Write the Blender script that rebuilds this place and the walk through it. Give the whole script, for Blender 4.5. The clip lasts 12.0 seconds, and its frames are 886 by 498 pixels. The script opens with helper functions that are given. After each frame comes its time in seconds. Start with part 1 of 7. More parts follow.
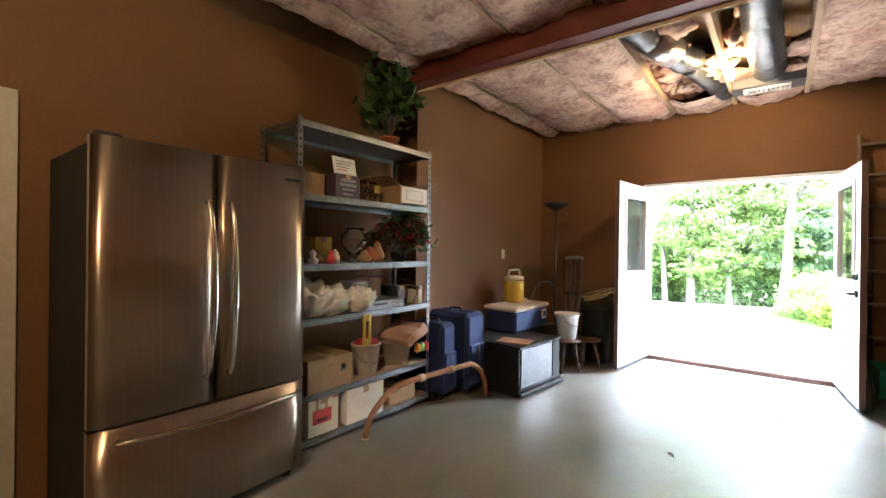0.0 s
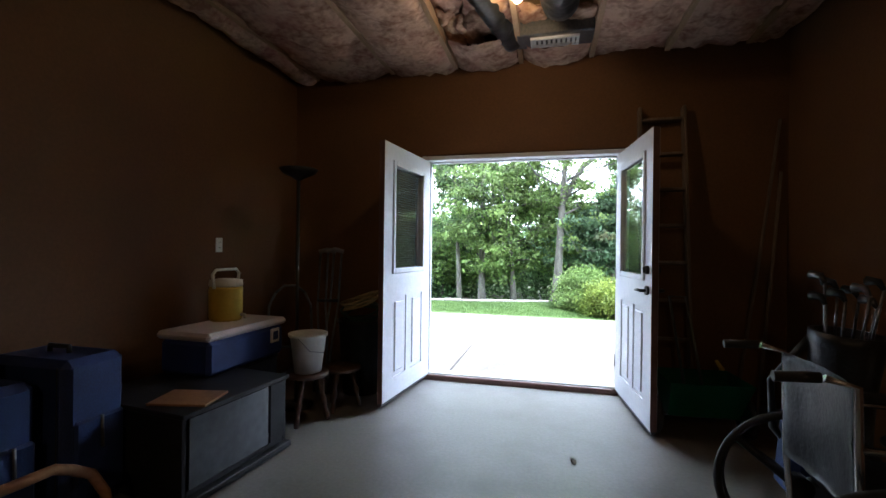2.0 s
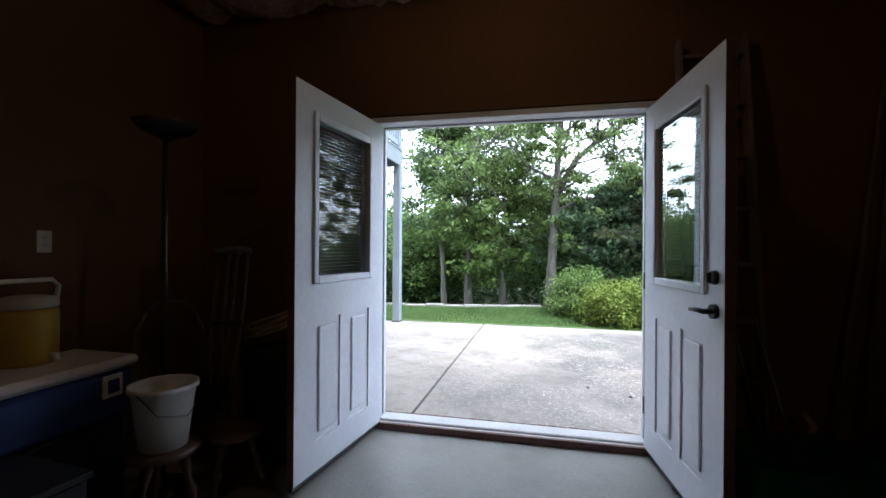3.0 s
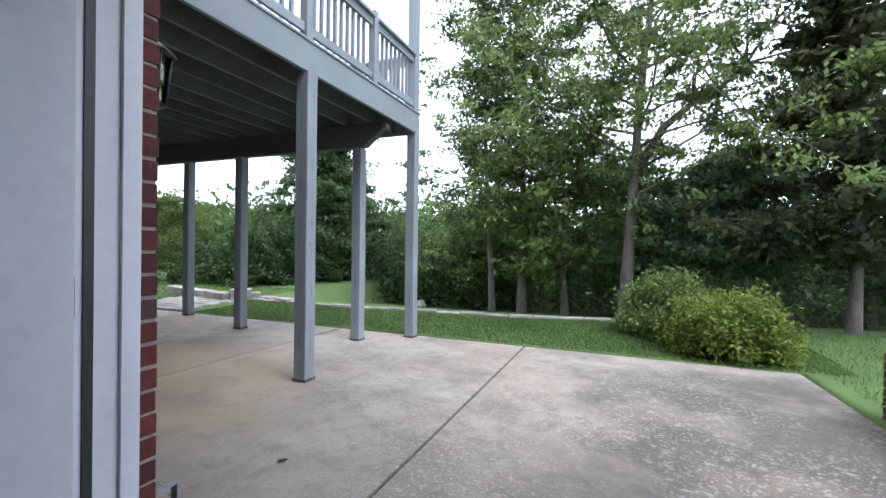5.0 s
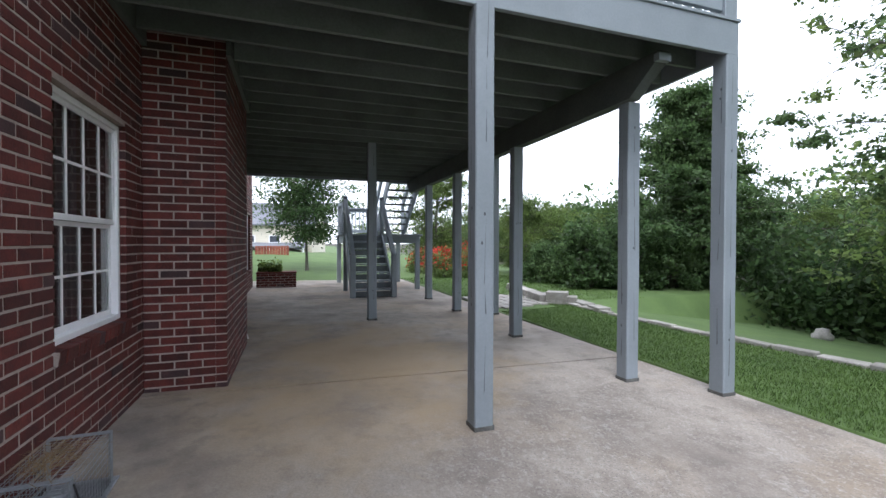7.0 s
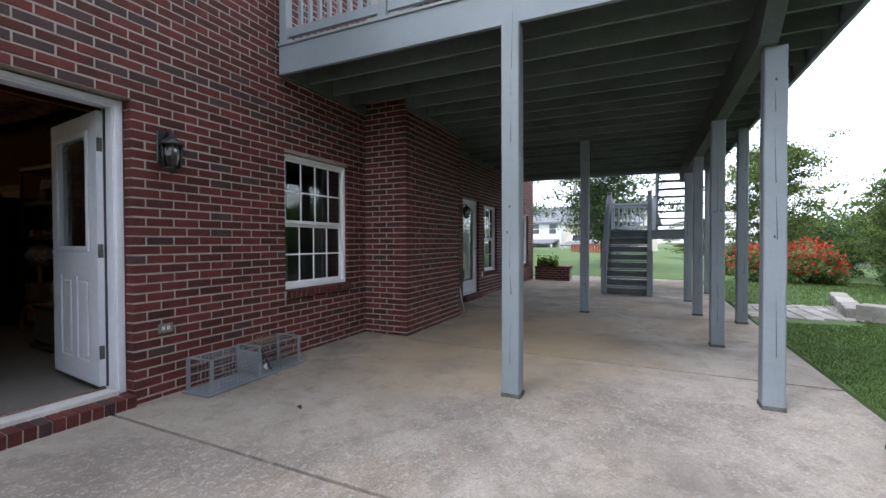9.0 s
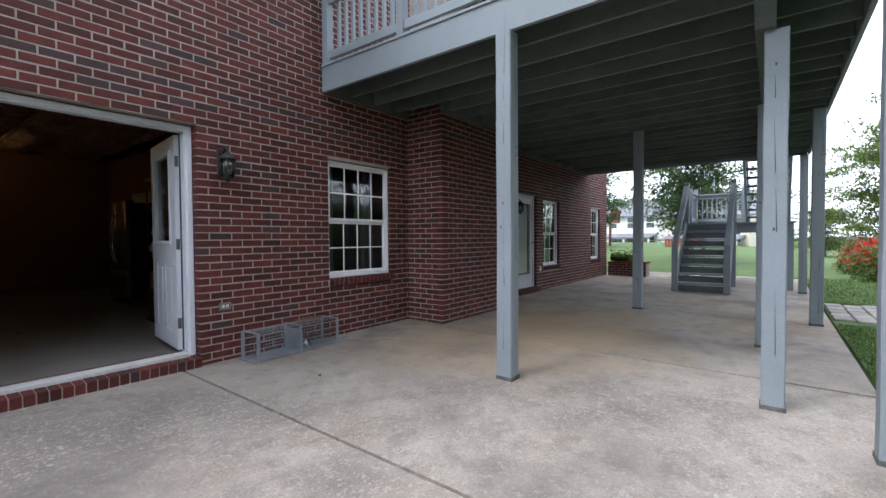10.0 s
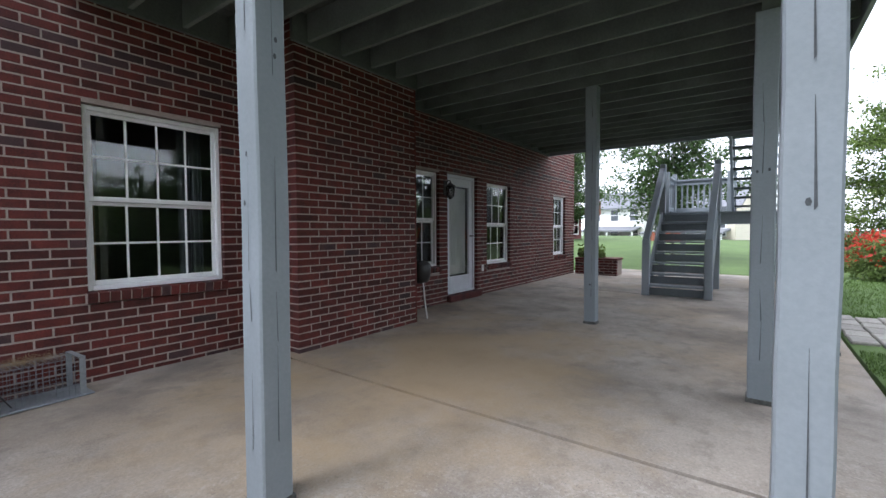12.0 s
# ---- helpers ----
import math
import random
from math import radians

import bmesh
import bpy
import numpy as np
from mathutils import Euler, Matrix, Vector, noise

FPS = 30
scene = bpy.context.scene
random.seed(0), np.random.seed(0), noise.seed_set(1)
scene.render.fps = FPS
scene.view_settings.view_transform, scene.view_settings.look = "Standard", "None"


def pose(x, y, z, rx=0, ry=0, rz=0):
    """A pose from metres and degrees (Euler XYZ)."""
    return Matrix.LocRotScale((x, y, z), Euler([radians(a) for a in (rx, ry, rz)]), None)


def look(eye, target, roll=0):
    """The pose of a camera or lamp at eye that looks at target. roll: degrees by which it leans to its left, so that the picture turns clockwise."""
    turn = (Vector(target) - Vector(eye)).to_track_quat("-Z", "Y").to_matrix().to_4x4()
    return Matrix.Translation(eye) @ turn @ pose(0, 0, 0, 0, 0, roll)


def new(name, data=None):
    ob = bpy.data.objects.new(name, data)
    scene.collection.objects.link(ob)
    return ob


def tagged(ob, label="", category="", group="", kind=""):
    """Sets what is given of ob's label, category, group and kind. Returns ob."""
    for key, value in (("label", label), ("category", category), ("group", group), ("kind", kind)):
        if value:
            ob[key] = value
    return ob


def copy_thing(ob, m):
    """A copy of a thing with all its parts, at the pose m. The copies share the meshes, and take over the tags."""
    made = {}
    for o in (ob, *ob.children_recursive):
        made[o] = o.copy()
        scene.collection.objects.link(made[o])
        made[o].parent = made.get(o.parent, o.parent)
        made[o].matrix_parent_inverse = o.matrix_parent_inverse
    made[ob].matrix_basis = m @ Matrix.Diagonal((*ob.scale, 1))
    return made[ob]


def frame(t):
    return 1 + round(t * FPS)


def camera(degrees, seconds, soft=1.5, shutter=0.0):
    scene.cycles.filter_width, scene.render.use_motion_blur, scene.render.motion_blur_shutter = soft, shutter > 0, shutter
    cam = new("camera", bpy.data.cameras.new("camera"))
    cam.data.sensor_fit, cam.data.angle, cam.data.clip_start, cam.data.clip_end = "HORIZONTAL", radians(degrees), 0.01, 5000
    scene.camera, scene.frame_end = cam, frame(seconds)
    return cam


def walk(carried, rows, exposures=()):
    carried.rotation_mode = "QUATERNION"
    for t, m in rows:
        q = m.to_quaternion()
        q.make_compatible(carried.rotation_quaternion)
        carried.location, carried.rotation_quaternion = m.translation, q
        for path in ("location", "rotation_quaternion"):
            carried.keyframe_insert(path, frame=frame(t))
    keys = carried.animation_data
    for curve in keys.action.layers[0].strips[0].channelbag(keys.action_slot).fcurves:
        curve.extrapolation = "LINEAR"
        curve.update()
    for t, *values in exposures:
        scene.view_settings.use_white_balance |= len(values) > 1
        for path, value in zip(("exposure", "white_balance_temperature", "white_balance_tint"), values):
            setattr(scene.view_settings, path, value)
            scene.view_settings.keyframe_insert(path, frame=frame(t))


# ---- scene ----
cam = camera(91.1, 12.0)
PATH = [
    (0, (1.3, -6.032, 1.324), (0.072, -4.454, 1.32), 0.7),
    (0.5, (1.315, -5.757, 1.315), (0.368, -3.995, 1.316), 0.7),
    (1, (1.283, -5.359, 1.29), (0.601, -3.479, 1.292), 0.7),
    (1.5, (1.22, -4.829, 1.263), (0.707, -2.896, 1.26), 0.7),
    (2, (1.144, -4.281, 1.25), (0.671, -2.338, 1.25), 0.7),
    (2.5, (1.087, -3.667, 1.239), (0.645, -1.717, 1.239), 0.5),
    (2.7, (1.078, -3.437, 1.237), (0.648, -1.484, 1.24), 0.4),
    (4.3, (1.19, -1.56, 1.205), (0.706, 0.381, 1.193), 0.7),
    (4.5, (1.2, -1.36, 1.2), (0.669, 0.568, 1.186), 0.7),
    (5, (1.26, -0.91, 1.192), (0.508, 0.943, 1.178), 0.8),
    (5.5, (1.265, -0.37, 1.18), (0.205, 1.326, 1.168), 0.9),
    (6, (1.225, 0.063, 1.197), (-0.085, 1.574, 1.176), 0.9),
    (6.5, (1.218, 0.581, 1.189), (-0.374, 1.791, 1.166), 0.6),
    (7, (1.278, 1.184, 1.188), (-0.614, 1.834, 1.159), 0.15),
    (7.5, (1.459, 1.753, 1.178), (-0.532, 1.939, 1.152), -0),
    (7.7, (1.542, 1.999, 1.17), (-0.457, 2.02, 1.143), -0),
    (9.5, (1.863, 3.811, 1.099), (0.169, 2.748, 1.062), -0.3),
    (10, (1.762, 4.21, 1.098), (0.171, 2.998, 1.047), -0.4),
    (10.5, (1.475, 4.418, 1.079), (-0.061, 3.139, 1.012), -0.4),
    (11, (0.957, 4.413, 1.061), (-0.585, 3.142, 0.982), -0.4),
    (11.5, (0.3, 4.338, 1.111), (-1.287, 3.125, 1.012), -0),
    (12, (-0.452, 4.097, 1.068), (-2.071, 2.925, 0.985), -0.3),
]
EXPOSURES = [(0.0, 6.75, 5500, 8), (0.5, 5.6, 5350, 10), (1.0, 4.8, 5300, 10), (1.5, 4.4, 5300, 10), (2.0, 3.95, 5300, 10), (2.7, 3.05, 5350, 10), (4.3, 1.88, 5550, 12), (6.0, 1.58, 5700, 13), (7.5, 1.38, 5750, 13), (9.5, 1.52, 5750, 13), (12.0, 1.68, 5800, 13)]
walk(cam, [(t, look(eye, target, roll)) for t, eye, target, roll in PATH], exposures=EXPOSURES)

# ---- world, sun and lamps ----
world = bpy.data.worlds.new("overcast_sky")
scene.world = world
world.use_nodes = True
wn, wl = world.node_tree.nodes, world.node_tree.links
wn.clear()
sky = wn.new("ShaderNodeTexSky")
sky.sky_type, sky.sun_disc = "NISHITA", False
sky.sun_elevation, sky.sun_rotation = radians(57), radians(116)
cloud_at = wn.new("ShaderNodeTexCoord")
cloud = wn.new("ShaderNodeTexNoise")
cloud.inputs["Scale"].default_value, cloud.inputs["Detail"].default_value = 2.2, 5
cloud_tone = wn.new("ShaderNodeMapRange")
cloud_tone.inputs["To Min"].default_value, cloud_tone.inputs["To Max"].default_value = 8.0, 13.0
veil = wn.new("ShaderNodeMix")
veil.data_type = "RGBA"
veil.inputs[0].default_value = 0.82
grey = wn.new("ShaderNodeCombineColor")
wback = wn.new("ShaderNodeBackground")
wback.inputs["Strength"].default_value = 0.1
wout = wn.new("ShaderNodeOutputWorld")
wl.new(cloud_at.outputs["Generated"], cloud.inputs["Vector"])
wl.new(cloud.outputs["Fac"], cloud_tone.inputs["Value"])
for channel in ("Red", "Green", "Blue"):
    wl.new(cloud_tone.outputs["Result"], grey.inputs[channel])
wl.new(sky.outputs["Color"], veil.inputs[6])
wl.new(grey.outputs["Color"], veil.inputs[7])
wl.new(veil.outputs[2], wback.inputs["Color"])
wl.new(wback.outputs["Background"], wout.inputs["Surface"])

sun_data = bpy.data.lights.new("sun", "SUN")
sun_data.energy, sun_data.angle, sun_data.color = 0.9, radians(25), (1.0, 0.97, 0.92)
sun = new("sun", sun_data)
sun.matrix_world = look((10, -3, 17), (0, 2, 0))

bulb_data = bpy.data.lights.new("bulb_light", "POINT")
bulb_data.energy, bulb_data.shadow_soft_size, bulb_data.color = 0.12, 0.03, (1.0, 0.62, 0.30)
bulb_light = new("bulb_light", bulb_data)
bulb_light.location = (0.93, -1.46, 2.83)

rear_data = bpy.data.lights.new("rear_bulb_light", "POINT")
rear_data.energy, rear_data.shadow_soft_size, rear_data.color = 0.085, 0.03, (1.0, 0.58, 0.26)
rear_light = new("rear_bulb_light", rear_data)
rear_light.location = (0.90, -6.9, 2.83)


# ---- materials ----
def tint(c):
    return (*c, 1.0)


def surface(name, c1, c2, rough=0.6, scale=3.0, fine=40.0, bump=0.15, metal=0.0, vary=0.0, spread=(0.35, 0.65), rough2=None, dirt=None, dirt_scale=1.2, dirt_amount=0.5, stretch=(1, 1, 1), spec=0.5):
    """A procedural surface: two colours over a broad and a fine noise, relief, an optional stain, and a shift from piece to piece."""
    m = bpy.data.materials.new(name)
    m.use_nodes = True
    n, k = m.node_tree.nodes, m.node_tree.links
    bsdf = n["Principled BSDF"]
    geo = n.new("ShaderNodeNewGeometry")
    scl = n.new("ShaderNodeVectorMath")
    scl.operation = "MULTIPLY"
    scl.inputs[1].default_value = stretch
    k.new(geo.outputs["Position"], scl.inputs[0])
    broad = n.new("ShaderNodeTexNoise")
    broad.inputs["Scale"].default_value, broad.inputs["Detail"].default_value = scale, 6
    grain = n.new("ShaderNodeTexNoise")
    grain.inputs["Scale"].default_value, grain.inputs["Detail"].default_value = fine, 4
    k.new(scl.outputs[0], broad.inputs["Vector"])
    k.new(scl.outputs[0], grain.inputs["Vector"])
    mixn = n.new("ShaderNodeMath")
    mixn.operation = "MULTIPLY_ADD"
    mixn.inputs[1].default_value = 0.45
    k.new(grain.outputs["Fac"], mixn.inputs[0])
    half = n.new("ShaderNodeMath")
    half.operation = "MULTIPLY"
    half.inputs[1].default_value = 0.55
    k.new(broad.outputs["Fac"], half.inputs[0])
    k.new(half.outputs[0], mixn.inputs[2])
    ramp = n.new("ShaderNodeValToRGB")
    ramp.color_ramp.elements[0].position, ramp.color_ramp.elements[1].position = spread
    ramp.color_ramp.elements[0].color, ramp.color_ramp.elements[1].color = tint(c1), tint(c2)
    k.new(mixn.outputs[0], ramp.inputs["Fac"])
    colour = ramp.outputs["Color"]
    if dirt:
        st = n.new("ShaderNodeTexNoise")
        st.inputs["Scale"].default_value, st.inputs["Detail"].default_value, st.inputs["Roughness"].default_value = dirt_scale, 8, 0.62
        k.new(geo.outputs["Position"], st.inputs["Vector"])
        mask = n.new("ShaderNodeMapRange")
        mask.inputs["From Min"].default_value, mask.inputs["From Max"].default_value = 0.48, 0.72
        mask.inputs["To Max"].default_value = dirt_amount
        k.new(st.outputs["Fac"], mask.inputs["Value"])
        dm = n.new("ShaderNodeMix")
        dm.data_type = "RGBA"
        k.new(mask.outputs["Result"], dm.inputs[0])
        k.new(colour, dm.inputs[6])
        dm.inputs[7].default_value = tint(dirt)
        colour = dm.outputs[2]
    if vary:
        info = n.new("ShaderNodeObjectInfo")
        add = n.new("ShaderNodeMath")
        k.new(info.outputs["Random"], add.inputs[0])
        k.new(geo.outputs["Random Per Island"], add.inputs[1])
        fr = n.new("ShaderNodeMath")
        fr.operation = "FRACT"
        k.new(add.outputs[0], fr.inputs[0])
        vr = n.new("ShaderNodeMapRange")
        vr.inputs["To Min"].default_value, vr.inputs["To Max"].default_value = 1 - vary, 1 + vary
        k.new(fr.outputs[0], vr.inputs["Value"])
        hsv = n.new("ShaderNodeHueSaturation")
        k.new(vr.outputs["Result"], hsv.inputs["Value"])
        k.new(colour, hsv.inputs["Color"])
        colour = hsv.outputs["Color"]
    k.new(colour, bsdf.inputs["Base Color"])
    rr = n.new("ShaderNodeMapRange")
    rr.inputs["To Min"].default_value, rr.inputs["To Max"].default_value = rough, rough2 if rough2 is not None else min(1, rough + 0.12)
    k.new(broad.outputs["Fac"], rr.inputs["Value"])
    k.new(rr.outputs["Result"], bsdf.inputs["Roughness"])
    bsdf.inputs["Metallic"].default_value = metal
    bsdf.inputs["Specular IOR Level"].default_value = spec
    if bump:
        b = n.new("ShaderNodeBump")
        b.inputs["Strength"].default_value, b.inputs["Distance"].default_value = bump, 0.01
        k.new(mixn.outputs[0], b.inputs["Height"])
        k.new(b.outputs["Normal"], bsdf.inputs["Normal"])
    return m


def glass(name, colour=(1, 1, 1), rough=0.0):
    m = bpy.data.materials.new(name)
    m.use_nodes = True
    b = m.node_tree.nodes["Principled BSDF"]
    b.inputs["Base Color"].default_value = tint(colour)
    b.inputs["Roughness"].default_value = rough
    b.inputs["Transmission Weight"].default_value = 1.0
    b.inputs["IOR"].default_value = 1.45
    return m


def glow(name, colour, strength):
    m = bpy.data.materials.new(name)
    m.use_nodes = True
    b = m.node_tree.nodes["Principled BSDF"]
    b.inputs["Base Color"].default_value = tint(colour)
    b.inputs["Emission Color"].default_value = tint(colour)
    b.inputs["Emission Strength"].default_value = strength
    return m


BRICK = surface("brick_red", (0.042, 0.0078, 0.0068), (0.114, 0.020, 0.0145), 0.75, 9, 90, 0.5, vary=0.36, dirt=(0.24, 0.08, 0.06), dirt_scale=5, dirt_amount=0.15)
BRICK_DARK = surface("brick_dark", (0.030, 0.015, 0.017), (0.066, 0.030, 0.030), 0.7, 9, 90, 0.5, vary=0.3)
MORTAR = surface("mortar", (0.27, 0.222, 0.195), (0.40, 0.34, 0.30), 0.9, 7, 120, 0.4)
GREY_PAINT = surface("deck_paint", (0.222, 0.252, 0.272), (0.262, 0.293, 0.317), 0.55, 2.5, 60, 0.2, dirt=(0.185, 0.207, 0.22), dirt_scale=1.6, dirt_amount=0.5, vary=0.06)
# the grey paint again, darkened for the shade under deck and upper stairs
DECK_SHADED = surface("deck_paint_shaded", (0.066, 0.078, 0.073), (0.105, 0.120, 0.113), 0.7, 2.5, 50, 0.25, dirt=(0.05, 0.055, 0.05), dirt_scale=1.6, dirt_amount=0.6, vary=0.15)
# joists: same paint less darkened, for light thrown up from the patio
JOIST_HALF_SHADE = surface("deck_paint_half_shade", (0.110, 0.128, 0.122), (0.165, 0.186, 0.178), 0.7, 2.5, 50, 0.25, dirt=(0.06, 0.066, 0.06), dirt_scale=1.6, dirt_amount=0.5, vary=0.2)
WHITE_PAINT = surface("white_paint", (0.60, 0.62, 0.67), (0.70, 0.71, 0.75), 0.4, 2, 30, 0.05, dirt=(0.52, 0.53, 0.56), dirt_scale=1.5, dirt_amount=0.35)
VINYL = surface("white_vinyl", (0.74, 0.74, 0.75), (0.82, 0.82, 0.82), 0.35, 3, 30, 0.03)
TRIM_DARK = surface("weathered_threshold", (0.10, 0.05, 0.04), (0.18, 0.10, 0.08), 0.6, 5, 60, 0.3)
DRYWALL = surface("tan_wall", (0.120, 0.054, 0.017), (0.160, 0.074, 0.024), 0.75, 1.3, 45, 0.12, dirt=(0.09, 0.043, 0.018), dirt_scale=0.8, dirt_amount=0.5)
SLAB = surface("garage_concrete", (0.150, 0.140, 0.125), (0.225, 0.212, 0.192), 0.30, 1.6, 50, 0.10, dirt=(0.095, 0.085, 0.072), dirt_scale=1.3, dirt_amount=0.65, rough2=0.55, spec=0.8)


def patio_material():
    """Weathered concrete: mottled grey, worn patches where pale aggregate shows, tan stains and dark blotches."""
    m = surface("patio_concrete", (0.228, 0.197, 0.166), (0.40, 0.35, 0.298), 0.78, 2.6, 70, 0.45, dirt=(0.33, 0.235, 0.135), dirt_scale=0.42, dirt_amount=0.75, spread=(0.3, 0.7))
    n, k = m.node_tree.nodes, m.node_tree.links
    b = n["Principled BSDF"]
    base = b.inputs["Base Color"].links[0].from_socket
    geo = n.new("ShaderNodeNewGeometry")

    def layer(colour_in, scale, detail, lo, hi, amount, tone, gate=None):
        t = n.new("ShaderNodeTexNoise")
        t.inputs["Scale"].default_value, t.inputs["Detail"].default_value, t.inputs["Roughness"].default_value = scale, detail, 0.6
        k.new(geo.outputs["Position"], t.inputs["Vector"])
        r = n.new("ShaderNodeMapRange")
        r.inputs["From Min"].default_value, r.inputs["From Max"].default_value, r.inputs["To Max"].default_value = lo, hi, amount
        k.new(t.outputs["Fac"], r.inputs["Value"])
        fac = r.outputs["Result"]
        if gate is not None:
            mu = n.new("ShaderNodeMath")
            mu.operation = "MULTIPLY"
            k.new(fac, mu.inputs[0])
            k.new(gate, mu.inputs[1])
            fac = mu.outputs[0]
        mx = n.new("ShaderNodeMix")
        mx.data_type = "RGBA"
        k.new(fac, mx.inputs[0])
        k.new(colour_in, mx.inputs[6])
        mx.inputs[7].default_value = tint(tone)
        return mx.outputs[2], r.outputs["Result"]

    c, _ = layer(base, 1.1, 9, 0.46, 0.68, 0.75, (0.135, 0.113, 0.096))
    c, _ = layer(c, 5.5, 6, 0.50, 0.66, 0.45, (0.14, 0.12, 0.102))
    worn = n.new("ShaderNodeTexNoise")
    worn.inputs["Scale"].default_value, worn.inputs["Detail"].default_value = 0.9, 5
    k.new(geo.outputs["Position"], worn.inputs["Vector"])
    gate = n.new("ShaderNodeMapRange")
    gate.inputs["From Min"].default_value, gate.inputs["From Max"].default_value = 0.30, 0.50
    k.new(worn.outputs["Fac"], gate.inputs["Value"])
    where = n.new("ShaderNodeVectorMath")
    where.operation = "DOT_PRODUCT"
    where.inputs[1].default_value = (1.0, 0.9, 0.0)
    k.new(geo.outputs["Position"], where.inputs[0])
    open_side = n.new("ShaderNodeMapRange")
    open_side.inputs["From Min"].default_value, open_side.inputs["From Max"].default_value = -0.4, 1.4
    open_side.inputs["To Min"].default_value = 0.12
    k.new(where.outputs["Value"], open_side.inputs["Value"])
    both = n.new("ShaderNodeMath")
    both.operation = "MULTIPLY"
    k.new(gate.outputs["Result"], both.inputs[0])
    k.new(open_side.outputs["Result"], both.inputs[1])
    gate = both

    def blot(colour_in, at, reach, scale, amount, tone):
        """A stain of uneven outline round one spot of the slab."""
        off = n.new("ShaderNodeVectorMath")
        off.operation = "SUBTRACT"
        off.inputs[1].default_value = at
        k.new(geo.outputs["Position"], off.inputs[0])
        sq = n.new("ShaderNodeVectorMath")
        sq.operation = "DIVIDE"
        sq.inputs[1].default_value = reach
        k.new(off.outputs[0], sq.inputs[0])
        ln = n.new("ShaderNodeVectorMath")
        ln.operation = "LENGTH"
        k.new(sq.outputs[0], ln.inputs[0])
        nz = n.new("ShaderNodeTexNoise")
        nz.inputs["Scale"].default_value, nz.inputs["Detail"].default_value, nz.inputs["Roughness"].default_value = scale, 8, 0.65
        k.new(geo.outputs["Position"], nz.inputs["Vector"])
        sm = n.new("ShaderNodeMath")
        sm.operation = "MULTIPLY_ADD"
        sm.inputs[1].default_value = 2.4
        k.new(nz.outputs["Fac"], sm.inputs[0])
        k.new(ln.outputs["Value"], sm.inputs[2])
        r = n.new("ShaderNodeMapRange")
        r.inputs["From Min"].default_value, r.inputs["From Max"].default_value = 2.2, 1.5
        r.inputs["To Max"].default_value = amount
        k.new(sm.outputs[0], r.inputs["Value"])
        mx = n.new("ShaderNodeMix")
        mx.data_type = "RGBA"
        k.new(r.outputs["Result"], mx.inputs[0])
        k.new(colour_in, mx.inputs[6])
        mx.inputs[7].default_value = tint(tone)
        return mx.outputs[2]

    c = blot(c, (-3.6, 1.9, 0), (2.6, 1.7, 4), 1.0, 0.75, (0.37, 0.27, 0.155))
    c = blot(c, (2.4, 2.6, 0), (1.7, 2.9, 4), 1.6, 0.85, (0.080, 0.068, 0.058))
    c = blot(c, (1.2, 1.1, 0), (1.3, 1.2, 4), 2.2, 0.6, (0.105, 0.090, 0.077))
    c = blot(c, (1.6, 3.6, 0), (0.9, 0.6, 4), 2.4, 0.5, (0.10, 0.085, 0.07))
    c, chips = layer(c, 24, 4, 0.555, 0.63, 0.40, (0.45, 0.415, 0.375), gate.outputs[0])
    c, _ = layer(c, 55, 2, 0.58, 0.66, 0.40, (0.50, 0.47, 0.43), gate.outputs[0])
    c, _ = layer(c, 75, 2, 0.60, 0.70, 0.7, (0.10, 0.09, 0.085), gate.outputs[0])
    k.new(c, b.inputs["Base Color"])
    return m


PATIO = patio_material()
JOINT = surface("joint_felt", (0.035, 0.033, 0.03), (0.08, 0.075, 0.07), 0.95, 10, 80, 0.4)
GLASS = glass("window_glass", (0.93, 0.97, 0.95))
# wall tone lowered to stand for a room without light
DARK_ROOM = surface("unlit_room_tone", (0.06, 0.056, 0.05), (0.09, 0.084, 0.075), 0.9, 1, 20, 0)
RED_STEEL = surface("red_primer_steel", (0.13, 0.022, 0.015), (0.20, 0.04, 0.025), 0.55, 4, 60, 0.1, dirt=(0.07, 0.02, 0.015), dirt_amount=0.5)
PALE_WOOD = surface("pale_pine", (0.42, 0.28, 0.15), (0.58, 0.41, 0.24), 0.7, 3, 30, 0.2, stretch=(6, 0.6, 6), vary=0.15)
INSULATION = surface("pink_insulation_paper", (0.30, 0.165, 0.105), (0.66, 0.46, 0.32), 0.85, 5, 22, 1.8, spread=(0.38, 0.56), dirt=(0.44, 0.18, 0.14), dirt_scale=2.6, dirt_amount=0.6)
BLACK_METAL = surface("black_metal", (0.012, 0.012, 0.013), (0.03, 0.03, 0.03), 0.4, 6, 60, 0.1)
STEEL_GREY = surface("galvanised_steel", (0.13, 0.135, 0.14), (0.23, 0.235, 0.24), 0.38, 8, 50, 0.08, metal=0.85)
CHROME = surface("chrome", (0.62, 0.62, 0.62), (0.72, 0.72, 0.72), 0.14, 5, 40, 0.0, metal=1.0)
BARK = surface("grey_bark", (0.060, 0.052, 0.043), (0.165, 0.150, 0.130), 0.9, 4, 22, 1.0, stretch=(3, 3, 0.7), dirt=(0.10, 0.12, 0.07), dirt_scale=1.8, dirt_amount=0.5)
STONE = surface("edging_stone", (0.22, 0.205, 0.18), (0.37, 0.35, 0.315), 0.85, 4, 40, 0.5, vary=0.2)


